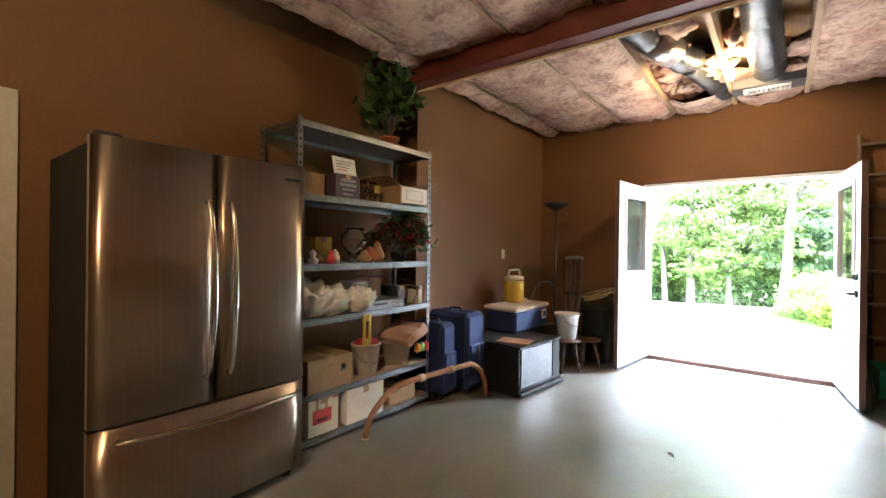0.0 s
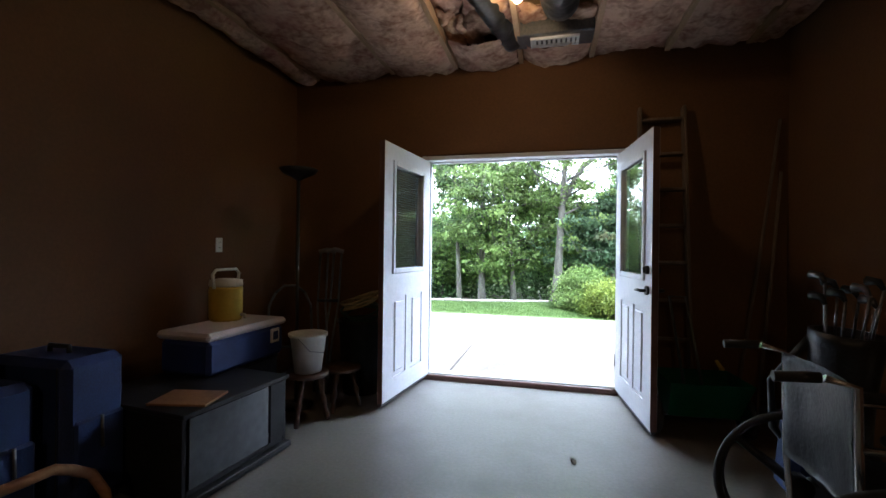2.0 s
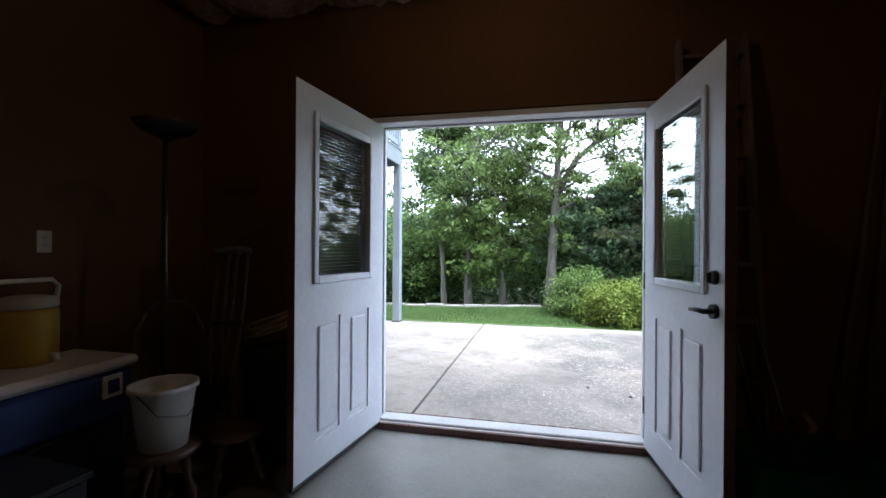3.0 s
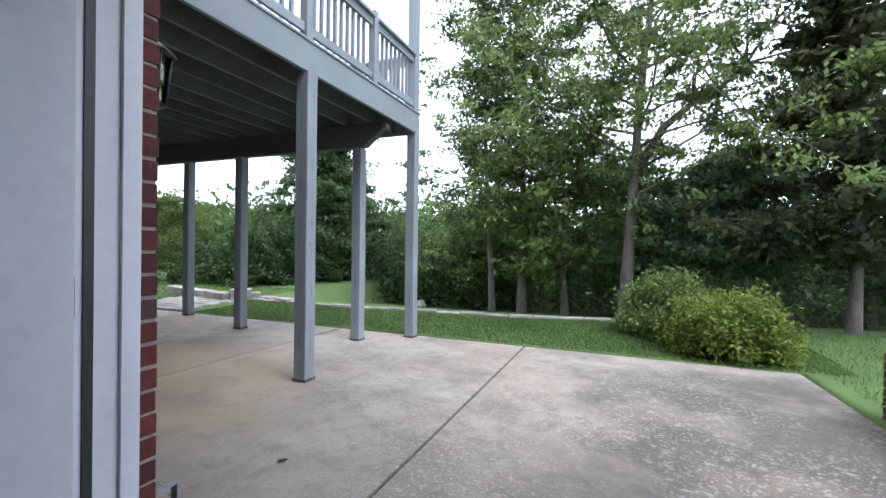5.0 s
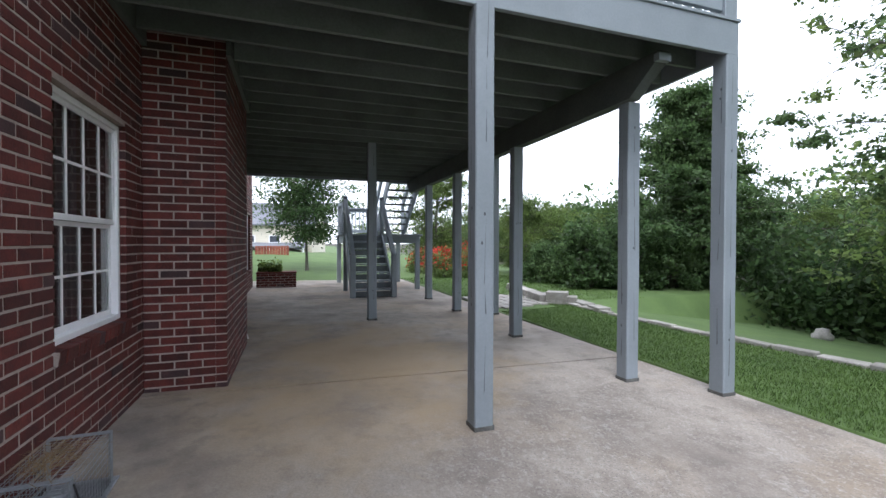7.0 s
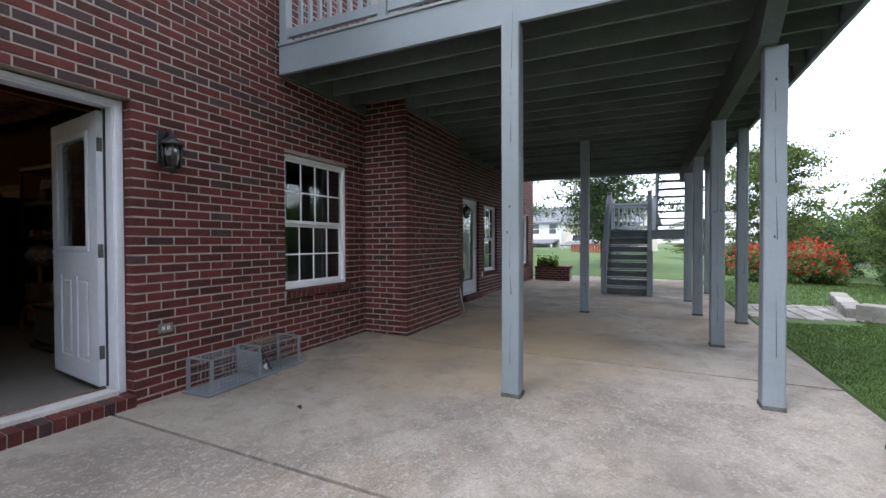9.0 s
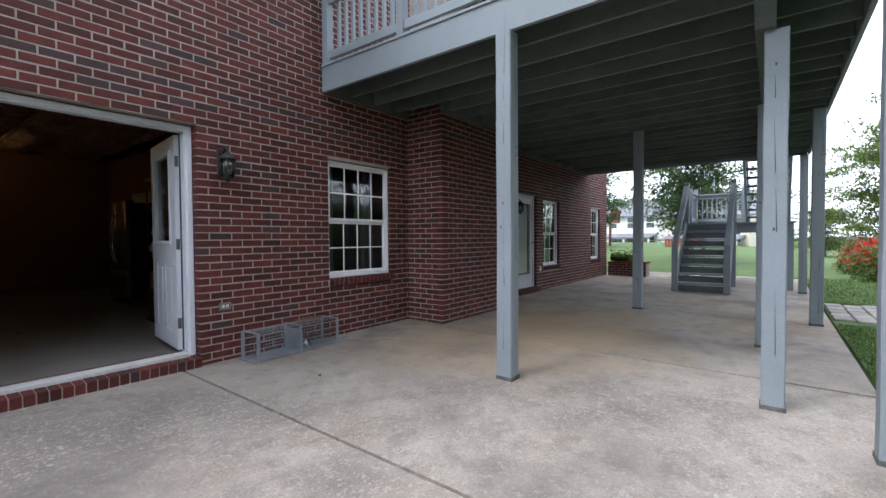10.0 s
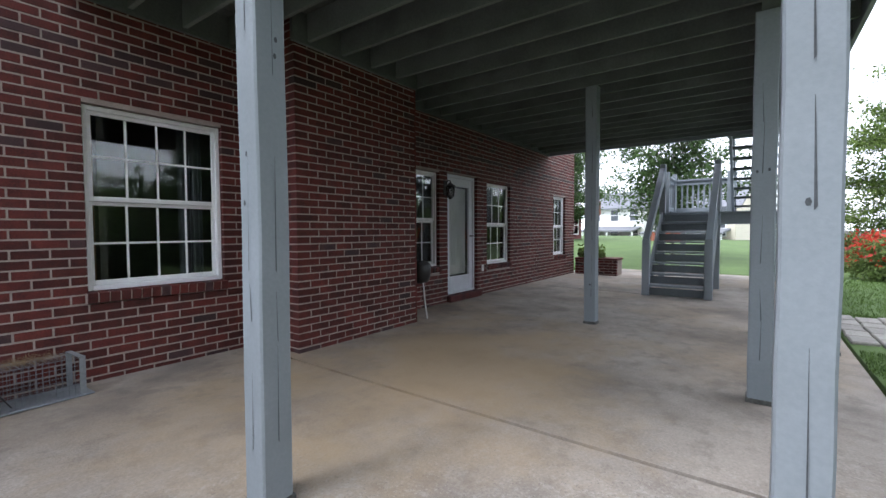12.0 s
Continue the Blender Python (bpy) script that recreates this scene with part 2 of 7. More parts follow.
def leaf_material(name, c1, c2):
    m = surface(name, c1, c2, 0.5, 0.9, 6, 0.0, vary=0.5, spec=0.3)
    b = m.node_tree.nodes["Principled BSDF"]
    n, k = m.node_tree.nodes, m.node_tree.links
    tr = n.new("ShaderNodeBsdfTranslucent")
    mx = n.new("ShaderNodeMixShader")
    mx.inputs[0].default_value = 0.48
    k.new(b.inputs["Base Color"].links[0].from_socket, tr.inputs["Color"])
    k.new(b.outputs[0], mx.inputs[1])
    k.new(tr.outputs[0], mx.inputs[2])
    k.new(mx.outputs[0], n["Material Output"].inputs["Surface"])
    return m


LEAF_OAK = leaf_material("oak_leaves", (0.102, 0.155, 0.046), (0.215, 0.280, 0.092))
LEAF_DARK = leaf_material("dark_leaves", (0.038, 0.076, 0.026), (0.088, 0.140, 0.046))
LEAF_MID = leaf_material("mid_green_leaves", (0.075, 0.130, 0.048), (0.150, 0.215, 0.085))
LEAF_MAPLE = leaf_material("maple_leaves", (0.050, 0.095, 0.032), (0.108, 0.165, 0.058))
LEAF_BLUE = leaf_material("blue_green_leaves", (0.095, 0.155, 0.085), (0.165, 0.235, 0.130))
LEAF_LIGHT = leaf_material("light_leaves", (0.072, 0.118, 0.028), (0.140, 0.190, 0.046))
LEAF_FRESH = leaf_material("fresh_green_leaves", (0.120, 0.185, 0.050), (0.225, 0.300, 0.090))
LEAF_YELLOW = leaf_material("yellow_green_leaves", (0.10, 0.15, 0.022), (0.20, 0.245, 0.045))
LEAF_RED = leaf_material("magnolia_leaves", (0.030, 0.050, 0.022), (0.085, 0.088, 0.036))
FLOWER_RED = leaf_material("red_flowers", (0.35, 0.03, 0.02), (0.55, 0.07, 0.04))
GRASS = leaf_material("grass_blades", (0.072, 0.125, 0.030), (0.125, 0.190, 0.052))


# ---- mesh helpers ----
def thing(name, label, category, group="", at=None, kind=""):
    ob = new(name)
    ob.empty_display_size = 0.1
    if at is not None:
        ob.matrix_world = at
    return tagged(ob, label, category, group, kind)


def part(name, bm, material, parent=None, label=""):
    me = bpy.data.meshes.new(name)
    bm.to_mesh(me)
    bm.free()
    me.materials.append(material)
    ob = new(name, me)
    if parent is not None:
        ob.parent = parent
    return tagged(ob, label)


def structure(name, bm, material, label, category):
    return tagged(part(name, bm, material), label, category, "", "structure")


def box(bm, x0, x1, y0, y1, z0, z1, bevel=0.0, m=None):
    """A box with optional chamfered edges; m places it."""
    vs = [bm.verts.new((x, y, z)) for x in (x0, x1) for y in (y0, y1) for z in (z0, z1)]
    fs = [bm.faces.new([vs[i] for i in q]) for q in ((0, 1, 3, 2), (4, 6, 7, 5), (0, 4, 5, 1), (2, 3, 7, 6), (0, 2, 6, 4), (1, 5, 7, 3))]
    if bevel:
        es = list({e for f in fs for e in f.edges})
        got = bmesh.ops.bevel(bm, geom=es, offset=bevel, segments=1, affect="EDGES", profile=0.5)
        vs = list({v for f in got["faces"] for v in f.verts})
    if m is not None:
        bmesh.ops.transform(bm, matrix=m, verts=vs)
    return bm


def boxes(*specs, bevel=0.0):
    bm = bmesh.new()
    for s in specs:
        box(bm, *s, bevel=bevel)
    return bm


def slab(x0, x1, y0, y1, z0, z1, bevel=0.0):
    return box(bmesh.new(), x0, x1, y0, y1, z0, z1, bevel)


def tube(bm, points, radii, n=8, closed=True):
    """A round bar along points, with a radius at each or one for all."""
    pts = [Vector(p) for p in points]
    if not isinstance(radii, (list, tuple)):
        radii = [radii] * len(pts)
    rings, side = [], None
    for i, p in enumerate(pts):
        way = (pts[min(i + 1, len(pts) - 1)] - pts[max(i - 1, 0)]).normalized()
        if side is None:
            side = way.orthogonal().normalized()
        else:
            side = (side - way * side.dot(way)).normalized()
        up = way.cross(side)
        rings.append([bm.verts.new(p + radii[i] * (math.cos(a) * side + math.sin(a) * up)) for a in (2 * math.pi * j / n for j in range(n))])
    for a, b in zip(rings, rings[1:]):
        for j in range(n):
            f = bm.faces.new((a[j], a[(j + 1) % n], b[(j + 1) % n], b[j]))
            f.smooth = True
    if closed:
        bm.faces.new(list(reversed(rings[0])))
        bm.faces.new(rings[-1])
    return bm


def bar(points, radii, n=8):
    return tube(bmesh.new(), points, radii, n)


def lathe(profile, n=20, bm=None, at=(0, 0, 0)):
    """A turned shape about z from (radius, height) pairs."""
    bm = bm or bmesh.new()
    rings = [[bm.verts.new((at[0] + r * math.cos(2 * math.pi * j / n), at[1] + r * math.sin(2 * math.pi * j / n), at[2] + z)) for j in range(n)] for r, z in profile]
    for a, b in zip(rings, rings[1:]):
        for j in range(n):
            f = bm.faces.new((a[j], a[(j + 1) % n], b[(j + 1) % n], b[j]))
            f.smooth = True
    if profile[0][0] > 1e-4:
        bm.faces.new(list(reversed(rings[0])))
    if profile[-1][0] > 1e-4:
        bm.faces.new(rings[-1])
    return bm


def prism(outline, lo, hi, axis="x"):
    """An outline of (u, v) pairs pushed along an axis from lo to hi: x (y, z), y (x, z) or z (x, y)."""
    bm = bmesh.new()
    put = {"x": lambda u, v, w: (w, u, v), "y": lambda u, v, w: (u, w, v), "z": lambda u, v, w: (u, v, w)}[axis]
    a = [bm.verts.new(put(u, v, lo)) for u, v in outline]
    b = [bm.verts.new(put(u, v, hi)) for u, v in outline]
    bm.faces.new(a)
    bm.faces.new(list(reversed(b)))
    for i in range(len(a)):
        j = (i + 1) % len(a)
        bm.faces.new((a[j], a[i], b[i], b[j]))
    bmesh.ops.recalc_face_normals(bm, faces=bm.faces)
    return bm


def rough_up(bm, amount, scale, seed=0):
    for v in bm.verts:
        v.co += amount * noise.noise_vector(v.co * scale + Vector((seed, seed * 2, 0)))
    return bm


def joined(name, verts, faces, material, parent=None, label="", smooth=False):
    me = bpy.data.meshes.new(name)
    me.from_pydata(verts, [], faces)
    me.materials.append(material)
    ob = new(name, me)
    if parent is not None:
        ob.parent = parent
    return tagged(ob, label)


# ---- the setting ----
FACE = 0.0          # brick face of the house
INSIDE = -0.25      # inner face of the garage's front wall
LEFT, LEFT_BACK, RIGHT, BACK = -1.42, -1.62, 3.0, -8.2
CEIL = 3.28
D0, D1, DH = 0.0, 1.745, 2.10   # door opening


def patio_z(y):
    return -0.07 - 0.0125 * max(0.0, y)


floor = structure("floor", slab(LEFT_BACK - 0.2, RIGHT + 0.2, BACK - 0.2, INSIDE + 0.02, -0.2, 0), SLAB, "worn grey concrete garage floor with faint stains", "floor")

bm = boxes((LEFT - 0.2, LEFT, -2.95, INSIDE, 0, CEIL), (LEFT_BACK - 0.2, LEFT_BACK, BACK, -2.95, 0, CEIL), (LEFT_BACK, LEFT - 0.2, -2.98, -2.95, 0, CEIL))
structure("wall_west", bm, DRYWALL, "tan painted garage side wall", "wall")
structure("wall_east", slab(RIGHT, RIGHT + 0.2, BACK, INSIDE, 0, CEIL), DRYWALL, "tan painted garage wall in shadow", "wall")
structure("wall_south", slab(LEFT_BACK, RIGHT, BACK - 0.2, BACK, 0, CEIL), DRYWALL, "tan painted garage back wall", "wall")
bm = boxes((LEFT - 0.2, D0 - 0.06, INSIDE, INSIDE + 0.12, 0, CEIL), (D1 + 0.06, RIGHT + 0.2, INSIDE, INSIDE + 0.12, 0, CEIL), (D0 - 0.06, D1 + 0.06, INSIDE, INSIDE + 0.12, DH + 0.05, CEIL))
structure("wall_north_inner", bm, DRYWALL, "tan painted wall round the double door", "wall")
structure("ceiling", slab(LEFT_BACK - 0.2, RIGHT + 0.2, BACK - 0.2, INSIDE + 0.12, CEIL, CEIL + 0.15), PALE_WOOD, "wooden subfloor above open joists", "ceiling")


# patio in three poured slabs with felt joints
def patio_slab(x0, x1, y0, y1):
    bm = bmesh.new()
    top = [(x0, y0), (x1, y0), (x1, y1), (x0, y1)]
    a = [bm.verts.new((x, y, patio_z(y))) for x, y in top]
    b = [bm.verts.new((x, y, -0.45)) for x, y in top]
    bm.faces.new(a)
    for i in range(4):
        j = (i + 1) % 4
        bm.faces.new((a[i], b[i], b[j], a[j]))
    return bm


patio = thing("patio", "broom-finished exposed-aggregate concrete patio, stained and weathered", "patio", kind="structure")
EDGE = 4.86
for x0, x1 in ((0.122, 3.08), (-2.785, 0.097), (-9.0, -2.82), (-14.0, -9.02)):
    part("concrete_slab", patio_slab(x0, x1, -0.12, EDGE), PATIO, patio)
for x0, x1 in ((0.097, 0.122), (-2.82, -2.785), (-9.02, -9.0)):
    bm = patio_slab(x0, x1, -0.12, EDGE)
    bmesh.ops.translate(bm, verts=bm.verts, vec=(0, 0, -0.018))
    part("joint_filler", bm, JOINT, patio, "dark felt strip in the joint")


# ---- brick house ----
COURSE, MODULE, JOINT_W = 0.0705, 0.212, 0.0125


def brick_data(length, height=0.058, depth=0.088):
    """Vertices and faces of one brick with eased front edges, its lower front corner at the origin."""
    e = 0.003
    v, f = [], []
    for y, i in ((-depth, 0.0), (-e, 0.0), (0.0, e)):
        v += [(i, y, i), (length - i, y, i), (length - i, y, height - i), (i, y, height - i)]
    for a in (0, 4):
        for j in range(4):
            k = (j + 1) % 4
            f.append((a + j, a + k, a + 4 + k, a + 4 + j))
    f.append((8, 9, 10, 11))
    return v, f


full_v, full_f = brick_data(MODULE - JOINT_W)
brick_mesh, brick_mesh_dark = [bpy.data.meshes.new(s) for s in ("brick", "brick_dark")]
for me, mt in ((brick_mesh, BRICK), (brick_mesh_dark, BRICK_DARK)):
    me.from_pydata(full_v, [], full_f)
    me.materials.append(mt)


def brick_wall(wall, m, length, z0, z1, holes=(), keep=None, dark_rows=(), most=290, back=0.12):
    """Courses of brick on a mortar bed under wall. m places the plane: local x along it, y outwards. holes: (x0, x1, z0, z1)."""
    rnd = random.Random(7)
    grow = 0.007
    us = sorted({grow, length - grow, *(h[0] - grow for h in holes), *(h[1] + grow for h in holes)})
    zs = sorted({z0, z1, *(h[2] - grow for h in holes), *(h[3] + grow for h in holes)})
    bm = bmesh.new()
    for a, b in zip(us, us[1:]):
        for c, d in zip(zs, zs[1:]):
            u, z = (a + b) / 2, (c + d) / 2
            if 0 <= u <= length and z0 <= z <= z1 and not any(h[0] - grow < u < h[1] + grow and h[2] - grow < z < h[3] + grow for h in holes):
                box(bm, a, b, -back, -0.0045, c, d)
    bmesh.ops.transform(bm, matrix=m, verts=bm.verts)
    part("mortar", bm, MORTAR, wall, "pale mortar bed")
    red, dark = ([], []), ([], [])
    single = 0
    row = 0
    z = z0
    while z + 0.03 < z1:
        spans = [(0.0, length)]
        for h in holes:
            if h[2] < z + 0.045 and h[3] > z + 0.02:
                cut = []
                for a, b in spans:
                    if h[0] > a:
                        cut.append((a, min(b, h[0])))
                    if h[1] < b:
                        cut.append((max(a, h[1]), b))
                spans = [s for s in cut if s[1] - s[0] > 0.02]
        shift = MODULE * (0.5 if row % 2 else 0.0)
        for a, b in spans:
            marks = [a]
            u = shift + MODULE * math.floor((a - shift) / MODULE)
            while u < b - 0.06:
                if u > a + 0.06:
                    marks.append(u)
                u += MODULE
            marks.append(b + JOINT_W)
            for lo, nxt in zip(marks, marks[1:]):
                hi = nxt - JOINT_W
                is_dark = rnd.random() < 0.06 or (row in dark_rows and rnd.random() < 0.8)
                push = Vector((0, rnd.uniform(-0.0025, 0.0015), rnd.uniform(-0.0015, 0.0015)))
                if abs(hi - lo - MODULE + JOINT_W) < 1e-6 and single < most and keep and keep(lo, z):
                    ob = new("brick", brick_mesh_dark if is_dark else brick_mesh)
                    ob.parent = wall
                    ob.matrix_local = m @ Matrix.Translation(Vector((lo, 0, z)) + push)
                    single += 1
                else:
                    vs, fs = dark if is_dark else red
                    bv, bf = brick_data(hi - lo)
                    n0 = len(vs)
                    vs += [m @ (Vector(p) + Vector((lo, 0, z)) + push) for p in bv]
                    fs += [tuple(i + n0 for i in q) for q in bf]
        row += 1
        z += COURSE
    if red[0]:
        tagged(joined("brick_field", *red, BRICK, wall), kind="stuff")
    if dark[0]:
        tagged(joined("dark_brick_field", *dark, BRICK_DARK, wall), kind="stuff")


def rowlock(parent, m, length, depth=0.115, out=0.03, drop=0.075, label=""):
    """A sill of bricks on edge, each its own piece; local x along, y outwards, top edge at z 0 falling outwards."""
    n = round(length / 0.072)
    w = length / n
    v, f = brick_data(w - 0.009, drop, depth)
    meshes = []
    for mt in (BRICK, BRICK_DARK):
        me = bpy.data.meshes.new("sill_brick")
        me.from_pydata(v, [], f)
        me.materials.append(mt)
        meshes.append(me)
    rnd = random.Random(3)
    bed = bmesh.new()
    box(bed, 0, length, out - depth, out - 0.007, -drop + 0.003, -0.006)
    bmesh.ops.transform(bed, matrix=m, verts=bed.verts)
    sill = part("brick_sill", bed, MORTAR, parent, label or "brick-on-edge sill")
    for i in range(n):
        ob = new("sill_brick", meshes[rnd.random() < 0.12])
        ob.parent = sill
        ob.matrix_local = m @ Matrix.Translation((i * w, out + rnd.uniform(-0.003, 0.002), -drop + rnd.uniform(-0.002, 0.002)))


W1 = (-2.57, -1.53, 0.62, 2.04)
wall_north = thing("wall_north", "dark red brick house wall with pale mortar", "wall", kind="structure")
X0N, X1N = -3.01, 3.4
hole = lambda x0, x1, z0, z1, base: (x0 - base, x1 - base, z0, z1)
brick_wall(wall_north, Matrix.Translation((X0N, FACE, 0)), X1N - X0N, -0.10, 5.6,
           [hole(D0 - 0.055, D1 + 0.055, -0.2, DH + 0.045, X0N), hole(W1[0], W1[1], W1[2] - 0.09, W1[3], X0N)],
           lambda u, z: 0.43 < u < 2.93 and 0.1 < z < 2.2, dark_rows=(34, 36))
rowlock(wall_north, Matrix.Translation((D0 - 0.05, FACE, 0.012)) @ pose(0, 0, 0, -4), D1 - D0 + 0.10, 0.125, 0.045, 0.09)
rowlock(wall_north, Matrix.Translation((W1[0] - 0.02, FACE, W1[2] - 0.005)) @ pose(0, 0, 0, -8), W1[1] - W1[0] + 0.04, 0.11, 0.035, 0.08)

BAYX0, BAYX1, BAYY = -4.66, -2.93, 0.63
wall_bay_side = thing("wall_bay_side", "red brick return of the projecting bay", "wall", kind="structure")
brick_wall(wall_bay_side, pose(BAYX1, BAYY - 0.092, 0, 0, 0, -90), BAYY - 0.094, -0.10, 3.1, (), lambda u, z: True, most=170)
wall_bay_front = thing("wall_bay_front", "red brick front of the projecting bay under the deck", "wall", kind="structure")
brick_wall(wall_bay_front, Matrix.Translation((BAYX0, BAYY, 0)), BAYX1 - BAYX0, -0.10, 3.1, (), lambda u, z: z < 2.6, most=290)
structure("wall_bay_end", slab(BAYX0 - 0.02, BAYX0, 0.06, BAYY - 0.004, -0.1, 3.1), BRICK, "red brick end of the bay", "wall")
structure("wall_bay_core", slab(BAYX0, BAYX1 - 0.13, -0.12, BAYY - 0.13, -0.1, 3.1), MORTAR, "core of the brick bay", "wall")

FARX0, FARY = -12.0, 0.09
W2, W3, W4, DOOR2 = (-5.90, -5.05, 0.52, 1.97), (-8.28, -7.36, 0.44, 1.95), (-11.35, -10.55, 0.46, 1.90), (-7.02, -6.12, 0.03, 1.99)
wall_far = thing("wall_far", "long red brick house wall along the patio", "wall", kind="structure")
brick_wall(wall_far, Matrix.Translation((FARX0, FARY, 0)), BAYX0 - FARX0, -0.10, 5.6,
           [hole(w[0], w[1], w[2] - (0.09 if w is not DOOR2 else 0.2), w[3], FARX0) for w in (W2, W3, W4, DOOR2)],
           lambda u, z: u > 4.0 and z < 2.3, dark_rows=(34,))
wall_end = thing("wall_end", "red brick gable end of the house", "wall", kind="structure")
brick_wall(wall_end, pose(FARX0, FARY - 3.0, 0, 0, 0, 90), 3.0, -0.1, 5.6)

# boxes behind the windows close the house; dark wall colour stands for unlit rooms
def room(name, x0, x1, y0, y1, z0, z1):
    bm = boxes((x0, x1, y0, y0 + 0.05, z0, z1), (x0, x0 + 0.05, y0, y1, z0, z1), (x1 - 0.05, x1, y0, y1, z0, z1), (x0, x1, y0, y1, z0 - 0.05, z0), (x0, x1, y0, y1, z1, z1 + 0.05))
    structure(name, bm, DARK_ROOM, "plain box behind the window, walls coloured dark as an unlit room", "room")


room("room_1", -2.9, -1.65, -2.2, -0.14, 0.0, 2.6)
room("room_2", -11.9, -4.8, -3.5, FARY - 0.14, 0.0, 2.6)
structure("wall_upper", boxes((FARX0, 3.4, -0.5, -0.13, 3.3, 5.6)), MORTAR, "upper storey wall core", "wall")
structure("roof", prism([(-0.9, 5.5), (0.6, 5.55), (0.6, 5.7), (-6.0, 8.6), (-12.0, 5.6)], FARX0 - 0.4, 3.8, "x"), surface("roof_shingle", (0.06, 0.06, 0.065), (0.11, 0.11, 0.115), 0.9, 3, 40, 0.4), "dark grey shingle roof of the house", "roof")


def double_hung(name, w, y, cols, label, group="windows of the house"):
    """A white vinyl double-hung window with grilles, set in a brick opening."""
    x0, x1, z0, z1 = w
    win = thing(name, label, "window", group, Matrix.Translation(((x0 + x1) / 2, y, z0)), kind="structure")
    hw, h, fr = (x1 - x0) / 2, z1 - z0, 0.038
    part("window_frame", boxes((-hw, -hw + fr, -0.09, -0.012, 0, h), (hw - fr, hw, -0.09, -0.012, 0, h), (-hw + fr, hw - fr, -0.09, -0.012, h - fr, h), (-hw + fr, hw - fr, -0.09, -0.008, 0, fr), bevel=0.004), VINYL, win)
    mid = h * 0.5
    for sash_name, a, b, yy in (("lower_sash", fr, mid + 0.018, -0.056), ("upper_sash", mid - 0.018, h - fr, -0.030)):
        s = 0.03
        u0, u1 = -hw + fr, hw - fr
        if sash_name == "lower_sash":
            b = mid - 0.019
        sash = part(sash_name, boxes((u0, u0 + s, yy - 0.02, yy, a, b), (u1 - s, u1, yy - 0.02, yy, a, b), (u0 + s, u1 - s, yy - 0.02, yy, a, a + s + 0.008), (u0 + s, u1 - s, yy - 0.02, yy, b - s, b), bevel=0.003), VINYL, win)
        pane = part("pane", slab(u0 + s, u1 - s, yy - 0.013, yy - 0.009, a + s, b - s), GLASS, sash)
        pane.visible_shadow = False
        for i in range(1, cols):
            u = u0 + s + (u1 - u0 - 2 * s) * i / cols
            part("muntin", slab(u - 0.008, u + 0.008, yy - 0.0085, yy - 0.002, a + s, b - s), VINYL, sash)
        zc = (a + b) / 2
        part("muntin", slab(u0 + s, u1 - s, yy - 0.008, yy - 0.0015, zc - 0.008, zc + 0.008), VINYL, sash)
    return win


double_hung("window_1", W1, FACE - 0.03, 4, "white vinyl double-hung window with grilles in brick wall")
CURTAIN = surface("grey_curtain", (0.07, 0.075, 0.085), (0.13, 0.135, 0.15), 0.9, 3, 30, 0.1, stretch=(8, 8, 0.4))
for i, (w, cols) in enumerate(((W2, 3), (W3, 3), (W4, 3))):
    double_hung("window_%d" % (i + 2), w, FARY - 0.05, cols, "narrow white double-hung window with grilles beside the patio")
    rowlock(wall_far, Matrix.Translation((w[0] - 0.02, FARY, w[2] - 0.005)) @ pose(0, 0, 0, -8), w[1] - w[0] + 0.04, 0.11, 0.035, 0.08)
# curtain hanging inside the first window
pts = [(-2.52 + 0.011 * i, -0.30 + 0.018 * math.sin(i * 1.9)) for i in range(20)]
curtain = tagged(part("curtain", prism(pts + [(u, v - 0.006) for u, v in reversed(pts)], 0.35, 2.15, "z"), CURTAIN), "grey gathered curtain hanging behind the window", "curtain")

# full-glass patio door
door_2 = thing("door_2", "white full-glass patio door, shut, in the brick wall", "door", "", Matrix.Translation((DOOR2[0], FARY - 0.06, DOOR2[2])), kind="structure")
dw, dh = DOOR2[1] - DOOR2[0], DOOR2[3] - DOOR2[2]
part("door_frame", boxes((0, 0.05, -0.08, 0, 0, dh), (dw - 0.05, dw, -0.08, 0, 0, dh), (0.05, dw - 0.05, -0.08, 0, dh - 0.05, dh), (0.05, dw - 0.05, -0.08, 0.01, 0, 0.03), bevel=0.004), WHITE_PAINT, door_2)
leaf2 = part("door_leaf", boxes((0.054, 0.16, -0.06, -0.018, 0.034, dh - 0.054), (dw - 0.16, dw - 0.054, -0.06, -0.018, 0.034, dh - 0.054), (0.16, dw - 0.16, -0.06, -0.018, 0.034, 0.28), (0.16, dw - 0.16, -0.06, -0.018, dh - 0.18, dh - 0.054), bevel=0.004), WHITE_PAINT, door_2)
part("pane", slab(0.16, dw - 0.16, -0.045, -0.037, 0.28, dh - 0.18), GLASS, leaf2).visible_shadow = False
BLIND = surface("pale_blind", (0.45, 0.44, 0.42), (0.58, 0.57, 0.55), 0.8, 2, 20, 0.1)
part("blind", slab(0.17, dw - 0.17, -0.10, -0.09, 0.3, dh - 0.2), BLIND, leaf2, "pale closed blind")
part("door_handle", bar([(0.10, 0.0, 0.95), (0.10, 0.035, 0.95), (0.2, 0.035, 0.95)], 0.011), BLACK_METAL, leaf2)
tagged(part("door_step", slab(DOOR2[0] - 0.03, DOOR2[1] + 0.03, FARY - 0.08, FARY + 0.08, -0.1, 0.025, 0.01), BRICK), "low brick step under the patio door", "step", "", "structure")


